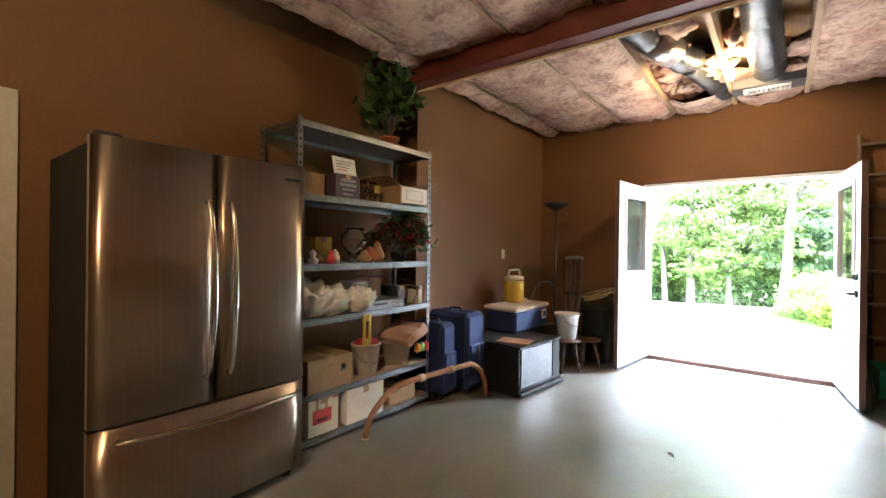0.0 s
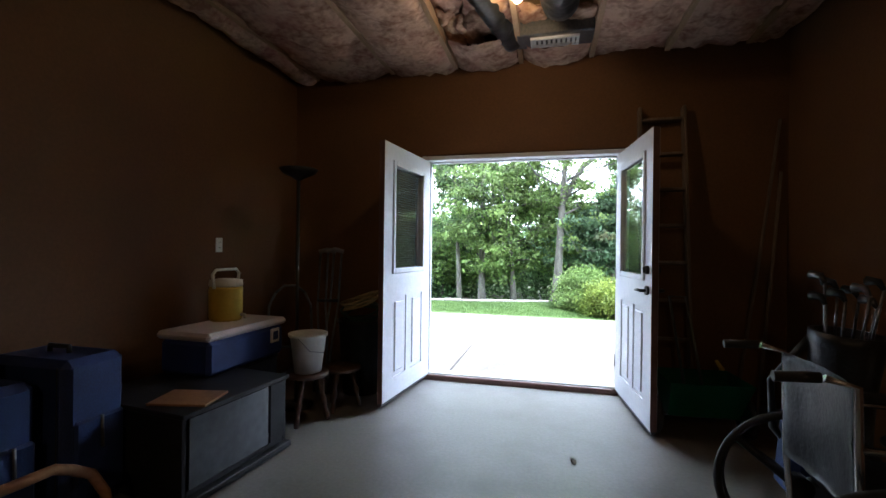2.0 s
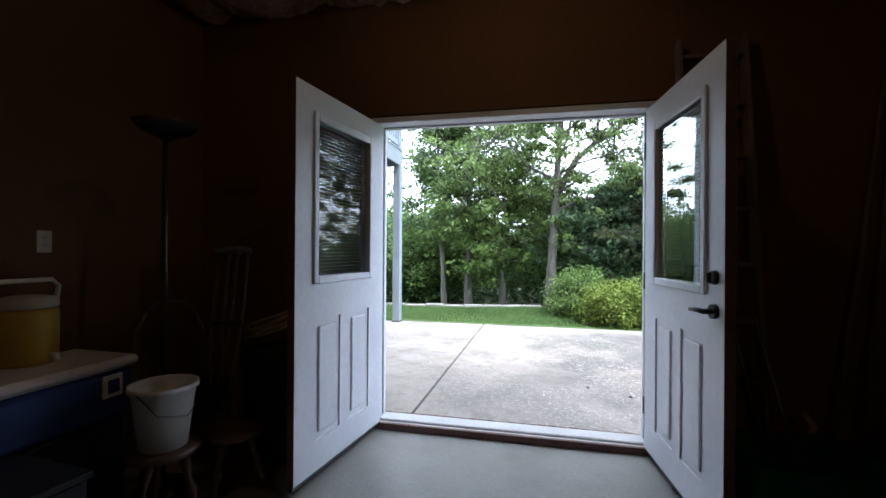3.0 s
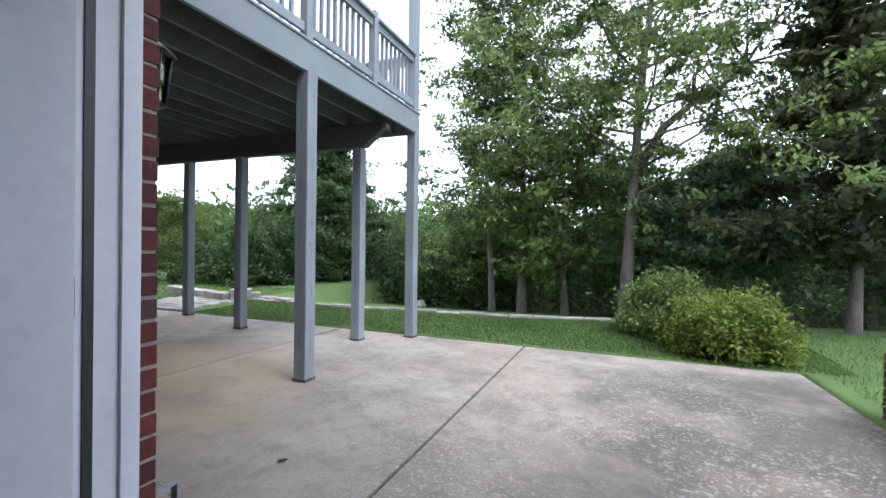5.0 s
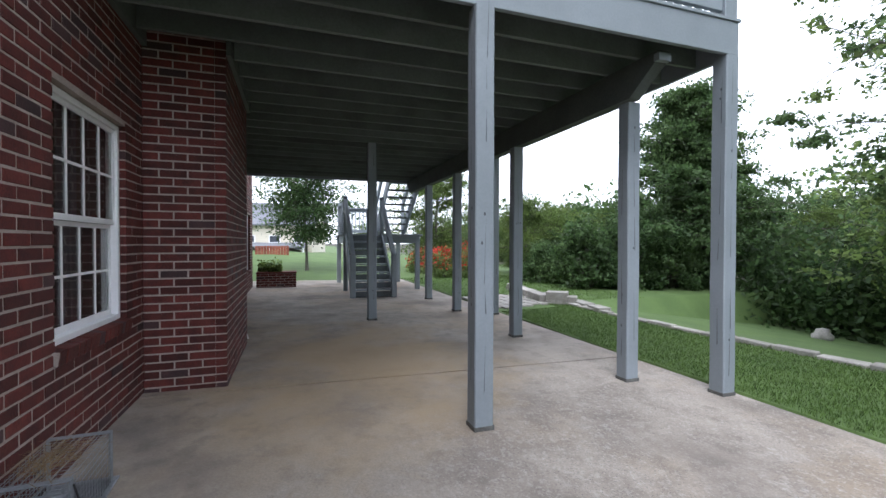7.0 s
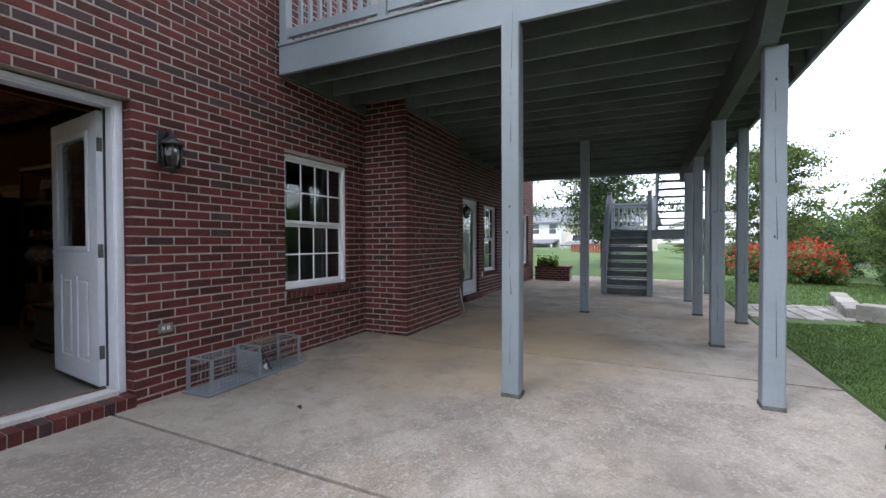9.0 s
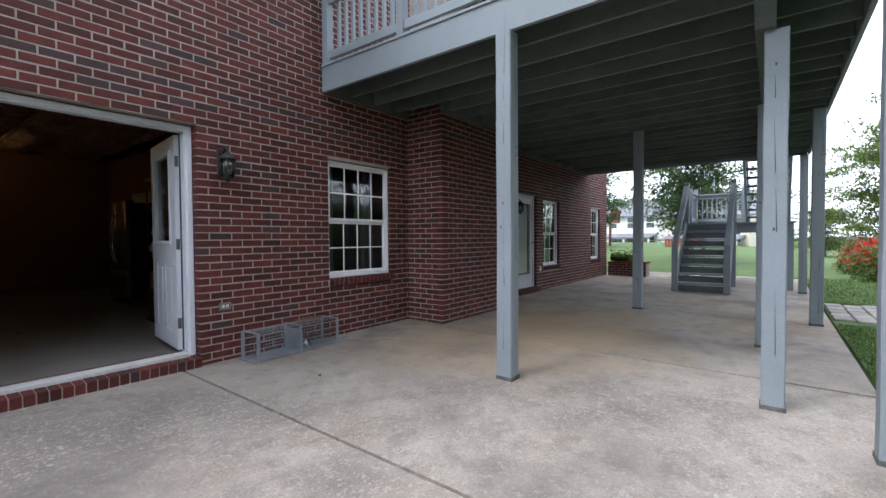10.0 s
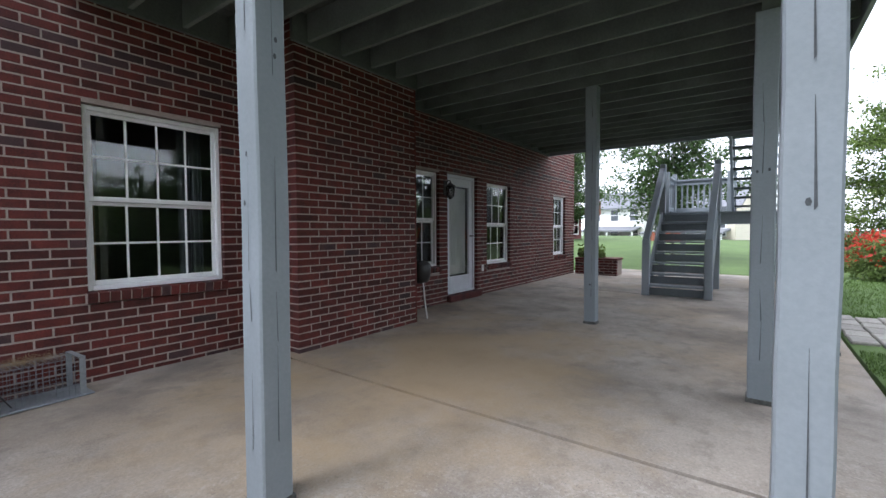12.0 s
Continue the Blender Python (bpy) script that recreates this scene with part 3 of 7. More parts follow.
# ---- the open double door of the garage ----
door_frame = thing("door_1", "white double door frame, both leaves swung open inwards", "door", kind="structure")
part("casing", boxes((D0 - 0.05, D0, INSIDE - 0.008, -0.085, 0.02, DH + 0.04), (D1, D1 + 0.05, INSIDE - 0.008, -0.085, 0.02, DH + 0.04), (D0, D1, INSIDE - 0.008, -0.085, DH, DH + 0.04), bevel=0.004), WHITE_PAINT, door_frame)
part("door_stop", boxes((D0, D0 + 0.012, -0.145, -0.105, 0.06, DH), (D1 - 0.012, D1, -0.145, -0.105, 0.06, DH), (D0 + 0.012, D1 - 0.012, -0.145, -0.105, DH - 0.012, DH)), WHITE_PAINT, door_frame)
part("weatherstrip", boxes((D0 - 0.002, D0 + 0.005, -0.234, -0.210, 0.06, DH - 0.01), (D1 - 0.005, D1 + 0.002, -0.234, -0.210, 0.06, DH - 0.01)), BLACK_METAL, door_frame, "black rubber seal")
part("threshold", boxes((D0, D1, -0.20, -0.075, 0.0, 0.05), (D0, D1, -0.24, -0.20, 0.0, 0.035), bevel=0.006), surface("threshold_metal", (0.42, 0.41, 0.40), (0.56, 0.55, 0.53), 0.45, 4, 40, 0.1), door_frame, "worn pale threshold")
part("sill_board", slab(D0 - 0.04, D1 + 0.04, INSIDE - 0.020, -0.242, 0.0, 0.046, 0.004), TRIM_DARK, door_frame, "dark brown wooden sill")


def door_leaf(m, hand, handle):
    """A half-glass leaf with two raised panels; local x from the hinge, y is the face that the room sees, z up."""
    w, h, t = 0.895, 2.025, 0.044
    leaf = part("door_leaf", bmesh.new(), WHITE_PAINT, door_frame, "white half-glass door leaf")
    g0, g1, k0, k1 = 0.165, w - 0.165, 1.02, 1.87
    bm = boxes((0, g0, 0, t, 0, h), (g1, w, 0, t, 0, h), (g0, g1, 0, t, k1, h), (g0, g1, 0, t, 0, 0.16), (g0, g1, 0, t, 0.80, k0), (w / 2 - 0.045, w / 2 + 0.045, 0, t, 0.16, 0.80))
    for x0, x1 in ((g0, w / 2 - 0.045), (w / 2 + 0.045, g1)):
        box(bm, x0, x1, 0.010, t - 0.010, 0.16, 0.80)
        for y0, y1 in ((-0.001, 0.011), (t - 0.011, t + 0.001)):
            box(bm, x0 + 0.035, x1 - 0.035, y0, y1, 0.195, 0.765, 0.008)
    bm.to_mesh(leaf.data)
    bm.free()
    leaf.matrix_local = m
    fr = boxes(*[(a, b, y0, y1, c, d) for y0, y1 in ((-0.014, 0.0), (t, t + 0.014)) for a, b, c, d in ((g0 - 0.028, g0 + 0.012, k0 - 0.028, k1 + 0.028), (g1 - 0.012, g1 + 0.028, k0 - 0.028, k1 + 0.028), (g0 + 0.012, g1 - 0.012, k0 - 0.028, k0 + 0.012), (g0 + 0.012, g1 - 0.012, k1 - 0.012, k1 + 0.028))], bevel=0.005)
    part("glazing_frame", fr, WHITE_PAINT, leaf)
    pane = part("pane", slab(g0, g1, t / 2 - 0.012, t / 2 - 0.007, k0, k1), GLASS, leaf)
    pane.visible_shadow = False
    bl = bmesh.new()
    for i in range(42):
        z = k0 + 0.02 + i * 0.0195
        box(bl, g0 + 0.005, g1 - 0.005, t / 2 - 0.004, t / 2 + 0.006, z, z + 0.0012, m=None)
    part("blind_slats", bl, surface("blind_grey", (0.05, 0.05, 0.055), (0.08, 0.08, 0.085), 0.6, 3, 20, 0), leaf, "thin blind slats between the panes")
    part("edge_strip", slab(w + 0.0005, w + 0.003, 0.002, t - 0.002, 0.0, h), TRIM_DARK, leaf, "dark bare wooden edge")
    part("sweep", slab(0.0, w, 0.008, t - 0.008, -0.022, -0.0005), BLACK_METAL, leaf, "black rubber door sweep")
    for z in (0.25, 1.0, 1.78):
        hi = bmesh.new()
        tube(hi, [(-0.008, 0.0, z - 0.05), (-0.008, 0.0, z + 0.05)], 0.008)
        box(hi, -0.002, 0.0, 0.002, t - 0.002, z - 0.05, z + 0.05)
        part("hinge", hi, STEEL_GREY, leaf)
    if handle:
        for side in (-1, 1):
            y = -0.001 if side < 0 else t + 0.001
            b = bmesh.new()
            tube(b, [(w - 0.065, y, 0.93), (w - 0.065, y + side * 0.018, 0.93)], 0.03, 16)
            tube(b, [(w - 0.065, y + side * 0.018, 0.93), (w - 0.065, y + side * 0.05, 0.93), (w - 0.10, y + side * 0.056, 0.932), (w - 0.18, y + side * 0.05, 0.925)], [0.012, 0.012, 0.011, 0.008], 10)
            part("lever_handle", b, BLACK_METAL, leaf, "dark bronze lever handle")
            b = bmesh.new()
            tube(b, [(w - 0.065, y, 1.07), (w - 0.065, y + side * 0.02, 1.07)], [0.03, 0.027], 16)
            box(b, w - 0.069, w - 0.061, min(y + side * 0.02, y + side * 0.035), max(y + side * 0.02, y + side * 0.035), 1.05, 1.09)
            part("deadbolt", b, BLACK_METAL, leaf, "dark bronze deadbolt turn")
    return leaf


HINGE = -0.262
# hinge at the inner edge of each jamb; free edges stand a little past square
lh, rh = Vector((D0 - 0.012, HINGE, 0.055)), Vector((D1 + 0.012, HINGE, 0.055))
la = math.degrees(math.atan2(-1.165 - HINGE, -0.128 - lh.x))
ra = math.degrees(math.atan2(-1.155 - HINGE, 1.852 - rh.x))
door_leaf(pose(*lh, 0, 0, la), 1, False)
door_leaf(pose(*rh, 0, 0, ra) @ Matrix.Translation((0, -0.044, 0)), -1, True)


# ---- deck, posts, railing, stairs ----
DX0, DX1, DY1, DZ = -10.25, -1.45, 4.80, 3.11
UNDER = 2.80
deck = thing("deck", "grey painted timber deck on tall posts above the patio", "deck")
part("fascia", slab(DX1 - 0.04, DX1, 0.012, DY1, UNDER, DZ - 0.03, 0.004), GREY_PAINT, deck, "wide grey rim board")
part("fascia", slab(DX0, DX1 - 0.044, DY1 - 0.04, DY1, UNDER, DZ - 0.03, 0.004), GREY_PAINT, deck, "wide grey rim board")
part("fascia", slab(DX0, DX0 + 0.04, 0.1, DY1 - 0.044, UNDER, DZ - 0.03, 0.004), GREY_PAINT, deck, "wide grey rim board")
part("fascia_cap", boxes((DX1 - 0.05, DX1 + 0.014, 0.012, DY1 + 0.014, DZ - 0.03, DZ - 0.004), bevel=0.003), GREY_PAINT, deck, "thin nosing on the rim board")
part("ledger", boxes((BAYX1 + 0.01, DX1 - 0.045, 0.006, 0.044, UNDER, DZ - 0.035), (BAYX0, BAYX1 + 0.04, BAYY + 0.006, BAYY + 0.044, UNDER, DZ - 0.035), (DX0 + 0.045, BAYX0 - 0.03, FARY + 0.006, FARY + 0.044, UNDER, DZ - 0.035)), DECK_SHADED, deck, "ledger bolted to the brick")
x = DX1 - 0.40
while x > DX0 + 0.1:
    y0 = 0.05 if x > BAYX1 else (BAYY + 0.05 if x > BAYX0 else FARY + 0.05)
    part("joist", slab(x - 0.02, x + 0.02, y0, DY1 - 0.045, UNDER + 0.03, DZ - 0.035, 0.003), JOIST_HALF_SHADE, deck)
    x -= 0.405
y = 0.02
while y < DY1 - 0.05:
    part("deck_board", slab(DX0 + 0.005, DX1 - 0.052, y, y + 0.134, DZ - 0.033, DZ), DECK_SHADED, deck)
    y += 0.141
# beam with sloped ends under the joists
BEAMY = 4.15
part("beam", prism([(-1.62, UNDER + 0.02), (-1.62, UNDER - 0.05), (-1.95, UNDER - 0.29), (-9.9, UNDER - 0.29), (-10.2, UNDER - 0.05), (-10.2, UNDER + 0.02)], BEAMY - 0.06, BEAMY + 0.06, "y"), DECK_SHADED, deck, "built-up beam with sloped ends")
part("beam_cap", slab(-1.66, -1.60, BEAMY - 0.065, BEAMY + 0.065, UNDER - 0.07, UNDER - 0.005), GREY_PAINT, deck)


def deck_post(x, y, top, size=0.14, label=""):
    """A square post with dark foot, long checks in its faces and a few knots."""
    rnd = random.Random(int(x * 100) + int(y * 10))
    zb = patio_z(y)
    h = size / 2
    bm = bmesh.new()
    n = 10
    rings = []
    for i in range(n + 1):
        z = zb + 0.012 + (top - zb - 0.012) * i / n
        ox, oy = rnd.uniform(-0.003, 0.003), rnd.uniform(-0.003, 0.003)
        c = 0.008
        rings.append([bm.verts.new((x + ox + u, y + oy + v, z)) for u, v in ((-h + c, -h), (h - c, -h), (h, -h + c), (h, h - c), (h - c, h), (-h + c, h), (-h, h - c), (-h, -h + c))])
    for a, b in zip(rings, rings[1:]):
        for j in range(8):
            bm.faces.new((a[j], a[(j + 1) % 8], b[(j + 1) % 8], b[j]))
    bm.faces.new(list(reversed(rings[0])))
    bm.faces.new(rings[-1])
    post = part("post", bm, GREY_PAINT, deck, label)
    part("post_foot", slab(x - h - 0.006, x + h + 0.006, y - h - 0.006, y + h + 0.006, zb - 0.01, zb + 0.03, 0.004), surface_foot, post, "dark weathered post foot")
    ck = bmesh.new()
    for face in range(4):
        zc = zb + 0.15 + rnd.uniform(0, 0.3)
        u = rnd.uniform(-0.02, 0.02)
        while zc < top - 0.3:
            ln = rnd.uniform(0.15, 0.5)
            u2 = u + rnd.uniform(-0.012, 0.012)
            wd = rnd.uniform(0.0016, 0.0042)
            d = h + 0.0035
            p = [(u - wd, zc), (u + wd, zc + 0.01), (u2 + wd * 0.4, zc + ln), (u2, zc + ln)]
            q = {0: lambda a, b: (x + a, y - d, b), 1: lambda a, b: (x + a, y + d, b), 2: lambda a, b: (x - d, y + a, b), 3: lambda a, b: (x + d, y + a, b)}[face]
            ck.faces.new([ck.verts.new(q(a, b)) for a, b in p])
            zc += ln * rnd.uniform(0.9, 2.2)
            u = u2 + rnd.uniform(-0.006, 0.006)
        for _ in range(2):
            kz, ku = rnd.uniform(zb + 0.3, top - 0.2), rnd.uniform(-0.04, 0.04)
            d = h + 0.0035
            q = {0: lambda a, b: (x + a, y - d, b), 1: lambda a, b: (x + a, y + d, b), 2: lambda a, b: (x - d, y + a, b), 3: lambda a, b: (x + d, y + a, b)}[face]
            ck.faces.new([ck.verts.new(q(ku + 0.008 * math.cos(t), kz + 0.013 * math.sin(t))) for t in (0, 1.2, 2.3, 3.3, 4.2, 5.3)])
    part("drying_cracks", ck, surface_check, post, "dark drying cracks and knots")
    return post


surface_foot = surface("post_foot", (0.05, 0.05, 0.045), (0.14, 0.14, 0.13), 0.8, 6, 60, 0.2)
surface_check = surface("crack_shadow", (0.06, 0.065, 0.07), (0.10, 0.11, 0.115), 0.9, 6, 60, 0)
for x, y, top in ((-1.497, 2.415, UNDER), (-5.95, 2.415, UNDER + 0.03), (-2.08, 4.213, UNDER - 0.29), (-4.14, 4.125, UNDER - 0.29), (-6.53, BEAMY, UNDER - 0.29), (-8.38, BEAMY, UNDER - 0.29), (-1.52, 4.735, UNDER), (-6.0, 4.68, UNDER), (-10.15, 4.70, UNDER)):
    deck_post(x, y, top)

railing = thing("deck_railing", "grey painted wooden railing with square balusters round the deck", "railing")


def rail_run(a, b, posts, parent, base=DZ, post_top=3.98, bal=0.115):
    """A run of railing between two corners; posts: fractions at which posts stand."""
    a, b = Vector((*a, 0)), Vector((*b, 0))
    along = b - a
    ln = along.length
    m = Matrix.Translation(a) @ Matrix.Rotation(math.atan2(along.y, along.x), 4, "Z")
    def put(name, spec, bevel=0.003):
        bm = slab(*spec, bevel)
        bmesh.ops.transform(bm, matrix=m, verts=bm.verts)
        return part(name, bm, GREY_PAINT, parent)
    ps = [f * ln for f in posts]
    for p in ps:
        put("rail_post", (p - 0.045, p + 0.045, -0.045, 0.045, base - 0.02, post_top), 0.005)
    for p, q in zip(ps, ps[1:]):
        put("top_rail", (p + 0.047, q - 0.047, -0.02, 0.02, base + 0.68, base + 0.77))
        put("bottom_rail", (p + 0.047, q - 0.047, -0.02, 0.02, base + 0.06, base + 0.15))
        n = max(1, round((q - p - 0.09) / bal) - 1)
        for i in range(n):
            u = p + 0.045 + (q - p - 0.09) * (i + 1) / (n + 1)
            put("baluster", (u - 0.017, u + 0.017, 0.021, 0.055, base + 0.08, base + 0.74), 0)
        put("rail_cap", (p + 0.047, q - 0.047, -0.06, 0.075, base + 0.772, base + 0.81))


rail_run((DX1 - 0.05, 0.06), (DX1 - 0.05, 4.74), (0.0, 0.25, 0.5, 0.755, 0.99), railing)
rail_run((DX1 - 0.16, 4.75), (DX0 + 0.1, 4.75), (0.0, 0.14, 0.28, 0.42, 0.56, 0.70, 0.85, 1.0), railing)
part("roof_post", slab(DX1 - 0.135, DX1 - 0.005, 4.66, 4.79, DZ, 5.6, 0.006), GREY_PAINT, deck, "tall corner post that carries the porch roof")

# stairs in two flights with a landing
stairs = thing("deck_stairs", "grey painted wooden stairs with a landing and open upper flight", "stairs")
SX, SY0, SY1, LZ = -8.92, 2.46, 3.47, 1.42
steps = 8
# stair grey with the shade below each tread put into its colour
RISER_SHADE = surface("shaded_riser_paint", (0.095, 0.108, 0.112), (0.15, 0.168, 0.175), 0.7, 2.5, 50, 0.2, vary=0.1)
rise, run = (LZ + 0.10) / steps, 0.215
for i in range(steps):
    z1 = -0.10 + rise * (i + 1)
    xa = SX - run * i
    part("riser", slab(xa - 0.02, xa, SY0 + 0.05, SY1 - 0.05, z1 - rise + 0.006, z1 - 0.052, 0.002), RISER_SHADE, stairs)
    if i < steps - 1:
        part("tread", slab(xa - run - 0.01, xa + 0.02, SY0 + 0.05, SY1 - 0.05, z1 - 0.035, z1, 0.004), GREY_PAINT, stairs)
xe = SX - run * (steps - 1)
for yy in (SY0, SY1 - 0.045):
    part("stringer", prism([(SX + 0.03, -0.10), (SX + 0.03, 0.10), (xe, LZ + 0.02), (xe, LZ - 0.3), (SX - 0.3, -0.10)], yy, yy + 0.045, "y"), GREY_PAINT, stairs)
    part("newel", slab(SX - 0.06, SX + 0.06, yy - 0.04, yy + 0.08, -0.11, 0.90, 0.006), GREY_PAINT, stairs)
    part("handrail", prism([(SX + 0.066, 0.80), (SX + 0.066, 0.905), (xe - 0.05, LZ + 0.96), (xe - 0.05, LZ + 0.70)], yy - 0.03, yy + 0.07, "y"), GREY_PAINT, stairs, "broad sloping grey handrail board")
    part("newel", slab(xe - 0.11, xe + 0.0, yy - 0.03, yy + 0.08, -0.1, LZ + 1.0, 0.006), GREY_PAINT, stairs)
LX0 = -13.1
part("landing", slab(LX0, xe, SY0, 4.6, LZ - 0.04, LZ, 0.004), GREY_PAINT, stairs)
part("landing_rim", boxes((LX0, xe - 0.115, SY0 + 0.1, SY0 + 0.14, LZ - 0.25, LZ - 0.042), (xe - 0.16, xe - 0.12, SY0 + 0.14, 4.56, LZ - 0.25, LZ - 0.042)), GREY_PAINT, stairs)
for px, py in ((LX0 + 0.07, SY0 + 0.1), (LX0 + 0.07, 4.5), (xe - 0.2, 4.5)):
    part("landing_post", slab(px - 0.06, px + 0.06, py - 0.06, py + 0.06, -0.15, LZ - 0.042), GREY_PAINT, stairs)
rail_run((-12.05, SY0 + 0.02), (-12.05, SY1 + 0.1), (0.0, 1.0), stairs, LZ, LZ + 0.95)
rail_run((-11.0, SY0 + 0.02), (-12.0, SY0 + 0.02), (0.06, 0.94), stairs, LZ, LZ + 0.9)
UY0, UY1 = 3.62, 4.52
ux0, ux1 = -12.35, -10.3
un = 9
for i in range(un):
    f = (i + 0.5) / un
    xx, zz = ux0 + (ux1 - ux0) * f, LZ + (DZ - LZ) * (i + 1) / (un + 0.3)
    part("tread", slab(xx - 0.13, xx + 0.13, UY0 + 0.04, UY1 - 0.04, zz - 0.04, zz, 0.004), DECK_SHADED, stairs)
for yy in (UY0, UY1 - 0.045):
    part("stringer", prism([(ux0 - 0.2, LZ), (ux0, LZ + 0.30), (ux1, DZ + 0.05), (ux1, DZ - 0.30), (ux0 + 0.2, LZ)], yy, yy + 0.045, "y"), GREY_PAINT, stairs)
    part("handrail", prism([(ux0, LZ + 0.85), (ux0, LZ + 1.05), (ux1, DZ + 0.9), (ux1, DZ + 0.68)], yy - 0.02, yy + 0.05, "y"), GREY_PAINT, stairs)
    part("newel", slab(ux0 - 0.1, ux0, yy - 0.02, yy + 0.07, LZ, LZ + 1.05), GREY_PAINT, stairs)


# ---- ground, lawn, trees ----
def edging_y(x):
    """The line of the stone edging between the lawn and the wood."""
    return 6.62 + 0.0185 * max(0.0, x + 5.2) ** 2 if x < 1.5 else 7.5


def ground_z(x, y):
    if y < EDGE + 0.02 and -14.2 < x < 3.1:
        return -0.40
    z = -0.125 + 0.02 * max(0.0, min(1.0, (y - EDGE) / 2.5))
    if x > 3.1:
        z += 0.02 * min(8.0, x - 3.1)
    e = edging_y(max(-6.5, min(4.5, x)))
    if x > -6.8 and y > e:
        z -= min(0.75, 0.11 * (y - e) ** 1.1)
    if x < -14.2:
        z += min(0.6, 0.06 * (-14.2 - x)) * max(0.0, min(1.0, (6.0 - y) / 4.0))
    return z + 0.018 * noise.noise(Vector((x * 0.7, y * 0.7, 0)))


xs = sorted({*np.arange(-22, 12.01, 0.4).tolist(), *np.arange(-70, 71, 6.0).tolist(), -400, -200, 200, 400, -14.22, -14.18, 3.08, 3.12})
ys = sorted({*np.arange(4, 16.01, 0.3).tolist(), *np.arange(-60, 70, 5.0).tolist(), -400, -200, 120, 220, 400, EDGE + 0.01, EDGE + 0.03})
gv = [(x, y, ground_z(x, y)) for y in ys for x in xs]
nx = len(xs)
gf = [(j * nx + i, j * nx + i + 1, (j + 1) * nx + i + 1, (j + 1) * nx + i) for j in range(len(ys) - 1) for i in range(nx - 1)]


def ground_material():
    m = surface("lawn_and_wood_floor", (0.056, 0.098, 0.022), (0.095, 0.150, 0.038), 0.95, 1.3, 45, 0.6)
    n, k = m.node_tree.nodes, m.node_tree.links
    b = n["Principled BSDF"]
    lawn = b.inputs["Base Color"].links[0].from_socket
    geo = n.new("ShaderNodeNewGeometry")
    sep = n.new("ShaderNodeSeparateXYZ")
    k.new(geo.outputs["Position"], sep.inputs[0])
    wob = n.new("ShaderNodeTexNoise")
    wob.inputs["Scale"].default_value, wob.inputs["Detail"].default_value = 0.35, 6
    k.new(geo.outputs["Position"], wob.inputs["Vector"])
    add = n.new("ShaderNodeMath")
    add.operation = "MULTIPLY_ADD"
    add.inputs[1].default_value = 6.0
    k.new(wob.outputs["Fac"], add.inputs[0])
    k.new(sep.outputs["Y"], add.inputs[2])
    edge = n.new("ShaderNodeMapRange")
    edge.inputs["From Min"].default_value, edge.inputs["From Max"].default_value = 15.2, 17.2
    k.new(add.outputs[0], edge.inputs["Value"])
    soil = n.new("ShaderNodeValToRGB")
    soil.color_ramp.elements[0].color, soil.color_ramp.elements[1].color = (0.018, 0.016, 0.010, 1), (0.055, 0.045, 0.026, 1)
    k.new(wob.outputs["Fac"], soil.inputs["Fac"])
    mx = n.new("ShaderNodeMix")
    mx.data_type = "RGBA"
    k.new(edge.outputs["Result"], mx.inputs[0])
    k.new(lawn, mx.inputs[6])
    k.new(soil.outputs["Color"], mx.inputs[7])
    k.new(mx.outputs[2], b.inputs["Base Color"])
    return m


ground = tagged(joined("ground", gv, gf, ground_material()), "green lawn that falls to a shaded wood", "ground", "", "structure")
for p in ground.data.polygons:
    p.use_smooth = True


def quads(name, centre, u, v, material, parent=None):
    """One mesh of many small leaf-shaped quads: arrays of centres and half axes."""
    n = len(centre)
    co = np.empty((n, 4, 3), np.float32)
    co[:, 0], co[:, 1], co[:, 2], co[:, 3] = centre - u, centre + v - 0.15 * u, centre + u, centre - v - 0.15 * u
    me = bpy.data.meshes.new(name)
    me.vertices.add(4 * n)
    me.vertices.foreach_set("co", co.ravel())
    me.loops.add(4 * n)
    me.loops.foreach_set("vertex_index", np.arange(4 * n, dtype=np.int32))
    me.polygons.add(n)
    me.polygons.foreach_set("loop_start", np.arange(0, 4 * n, 4, dtype=np.int32))
    me.update(calc_edges=True)
    me.materials.append(material)
    ob = new(name, me)
    if parent is not None:
        ob.parent = parent
    return ob


def leaf_axes(rng, n, size, droop=0.35):
    face = rng.normal(size=(n, 3)) * 0.80 + np.array([0.0, 0.0, 0.55])
    d = rng.normal(size=(n, 3))
    d[:, 2] -= droop
    d = np.cross(face, np.cross(d, face))
    d /= np.linalg.norm(d, axis=1)[:, None]
    e = np.cross(d, face)
    e /= np.linalg.norm(e, axis=1)[:, None] + 1e-6
    s = size * rng.uniform(0.6, 1.3, n)[:, None]
    return d * s, e * s * 0.52


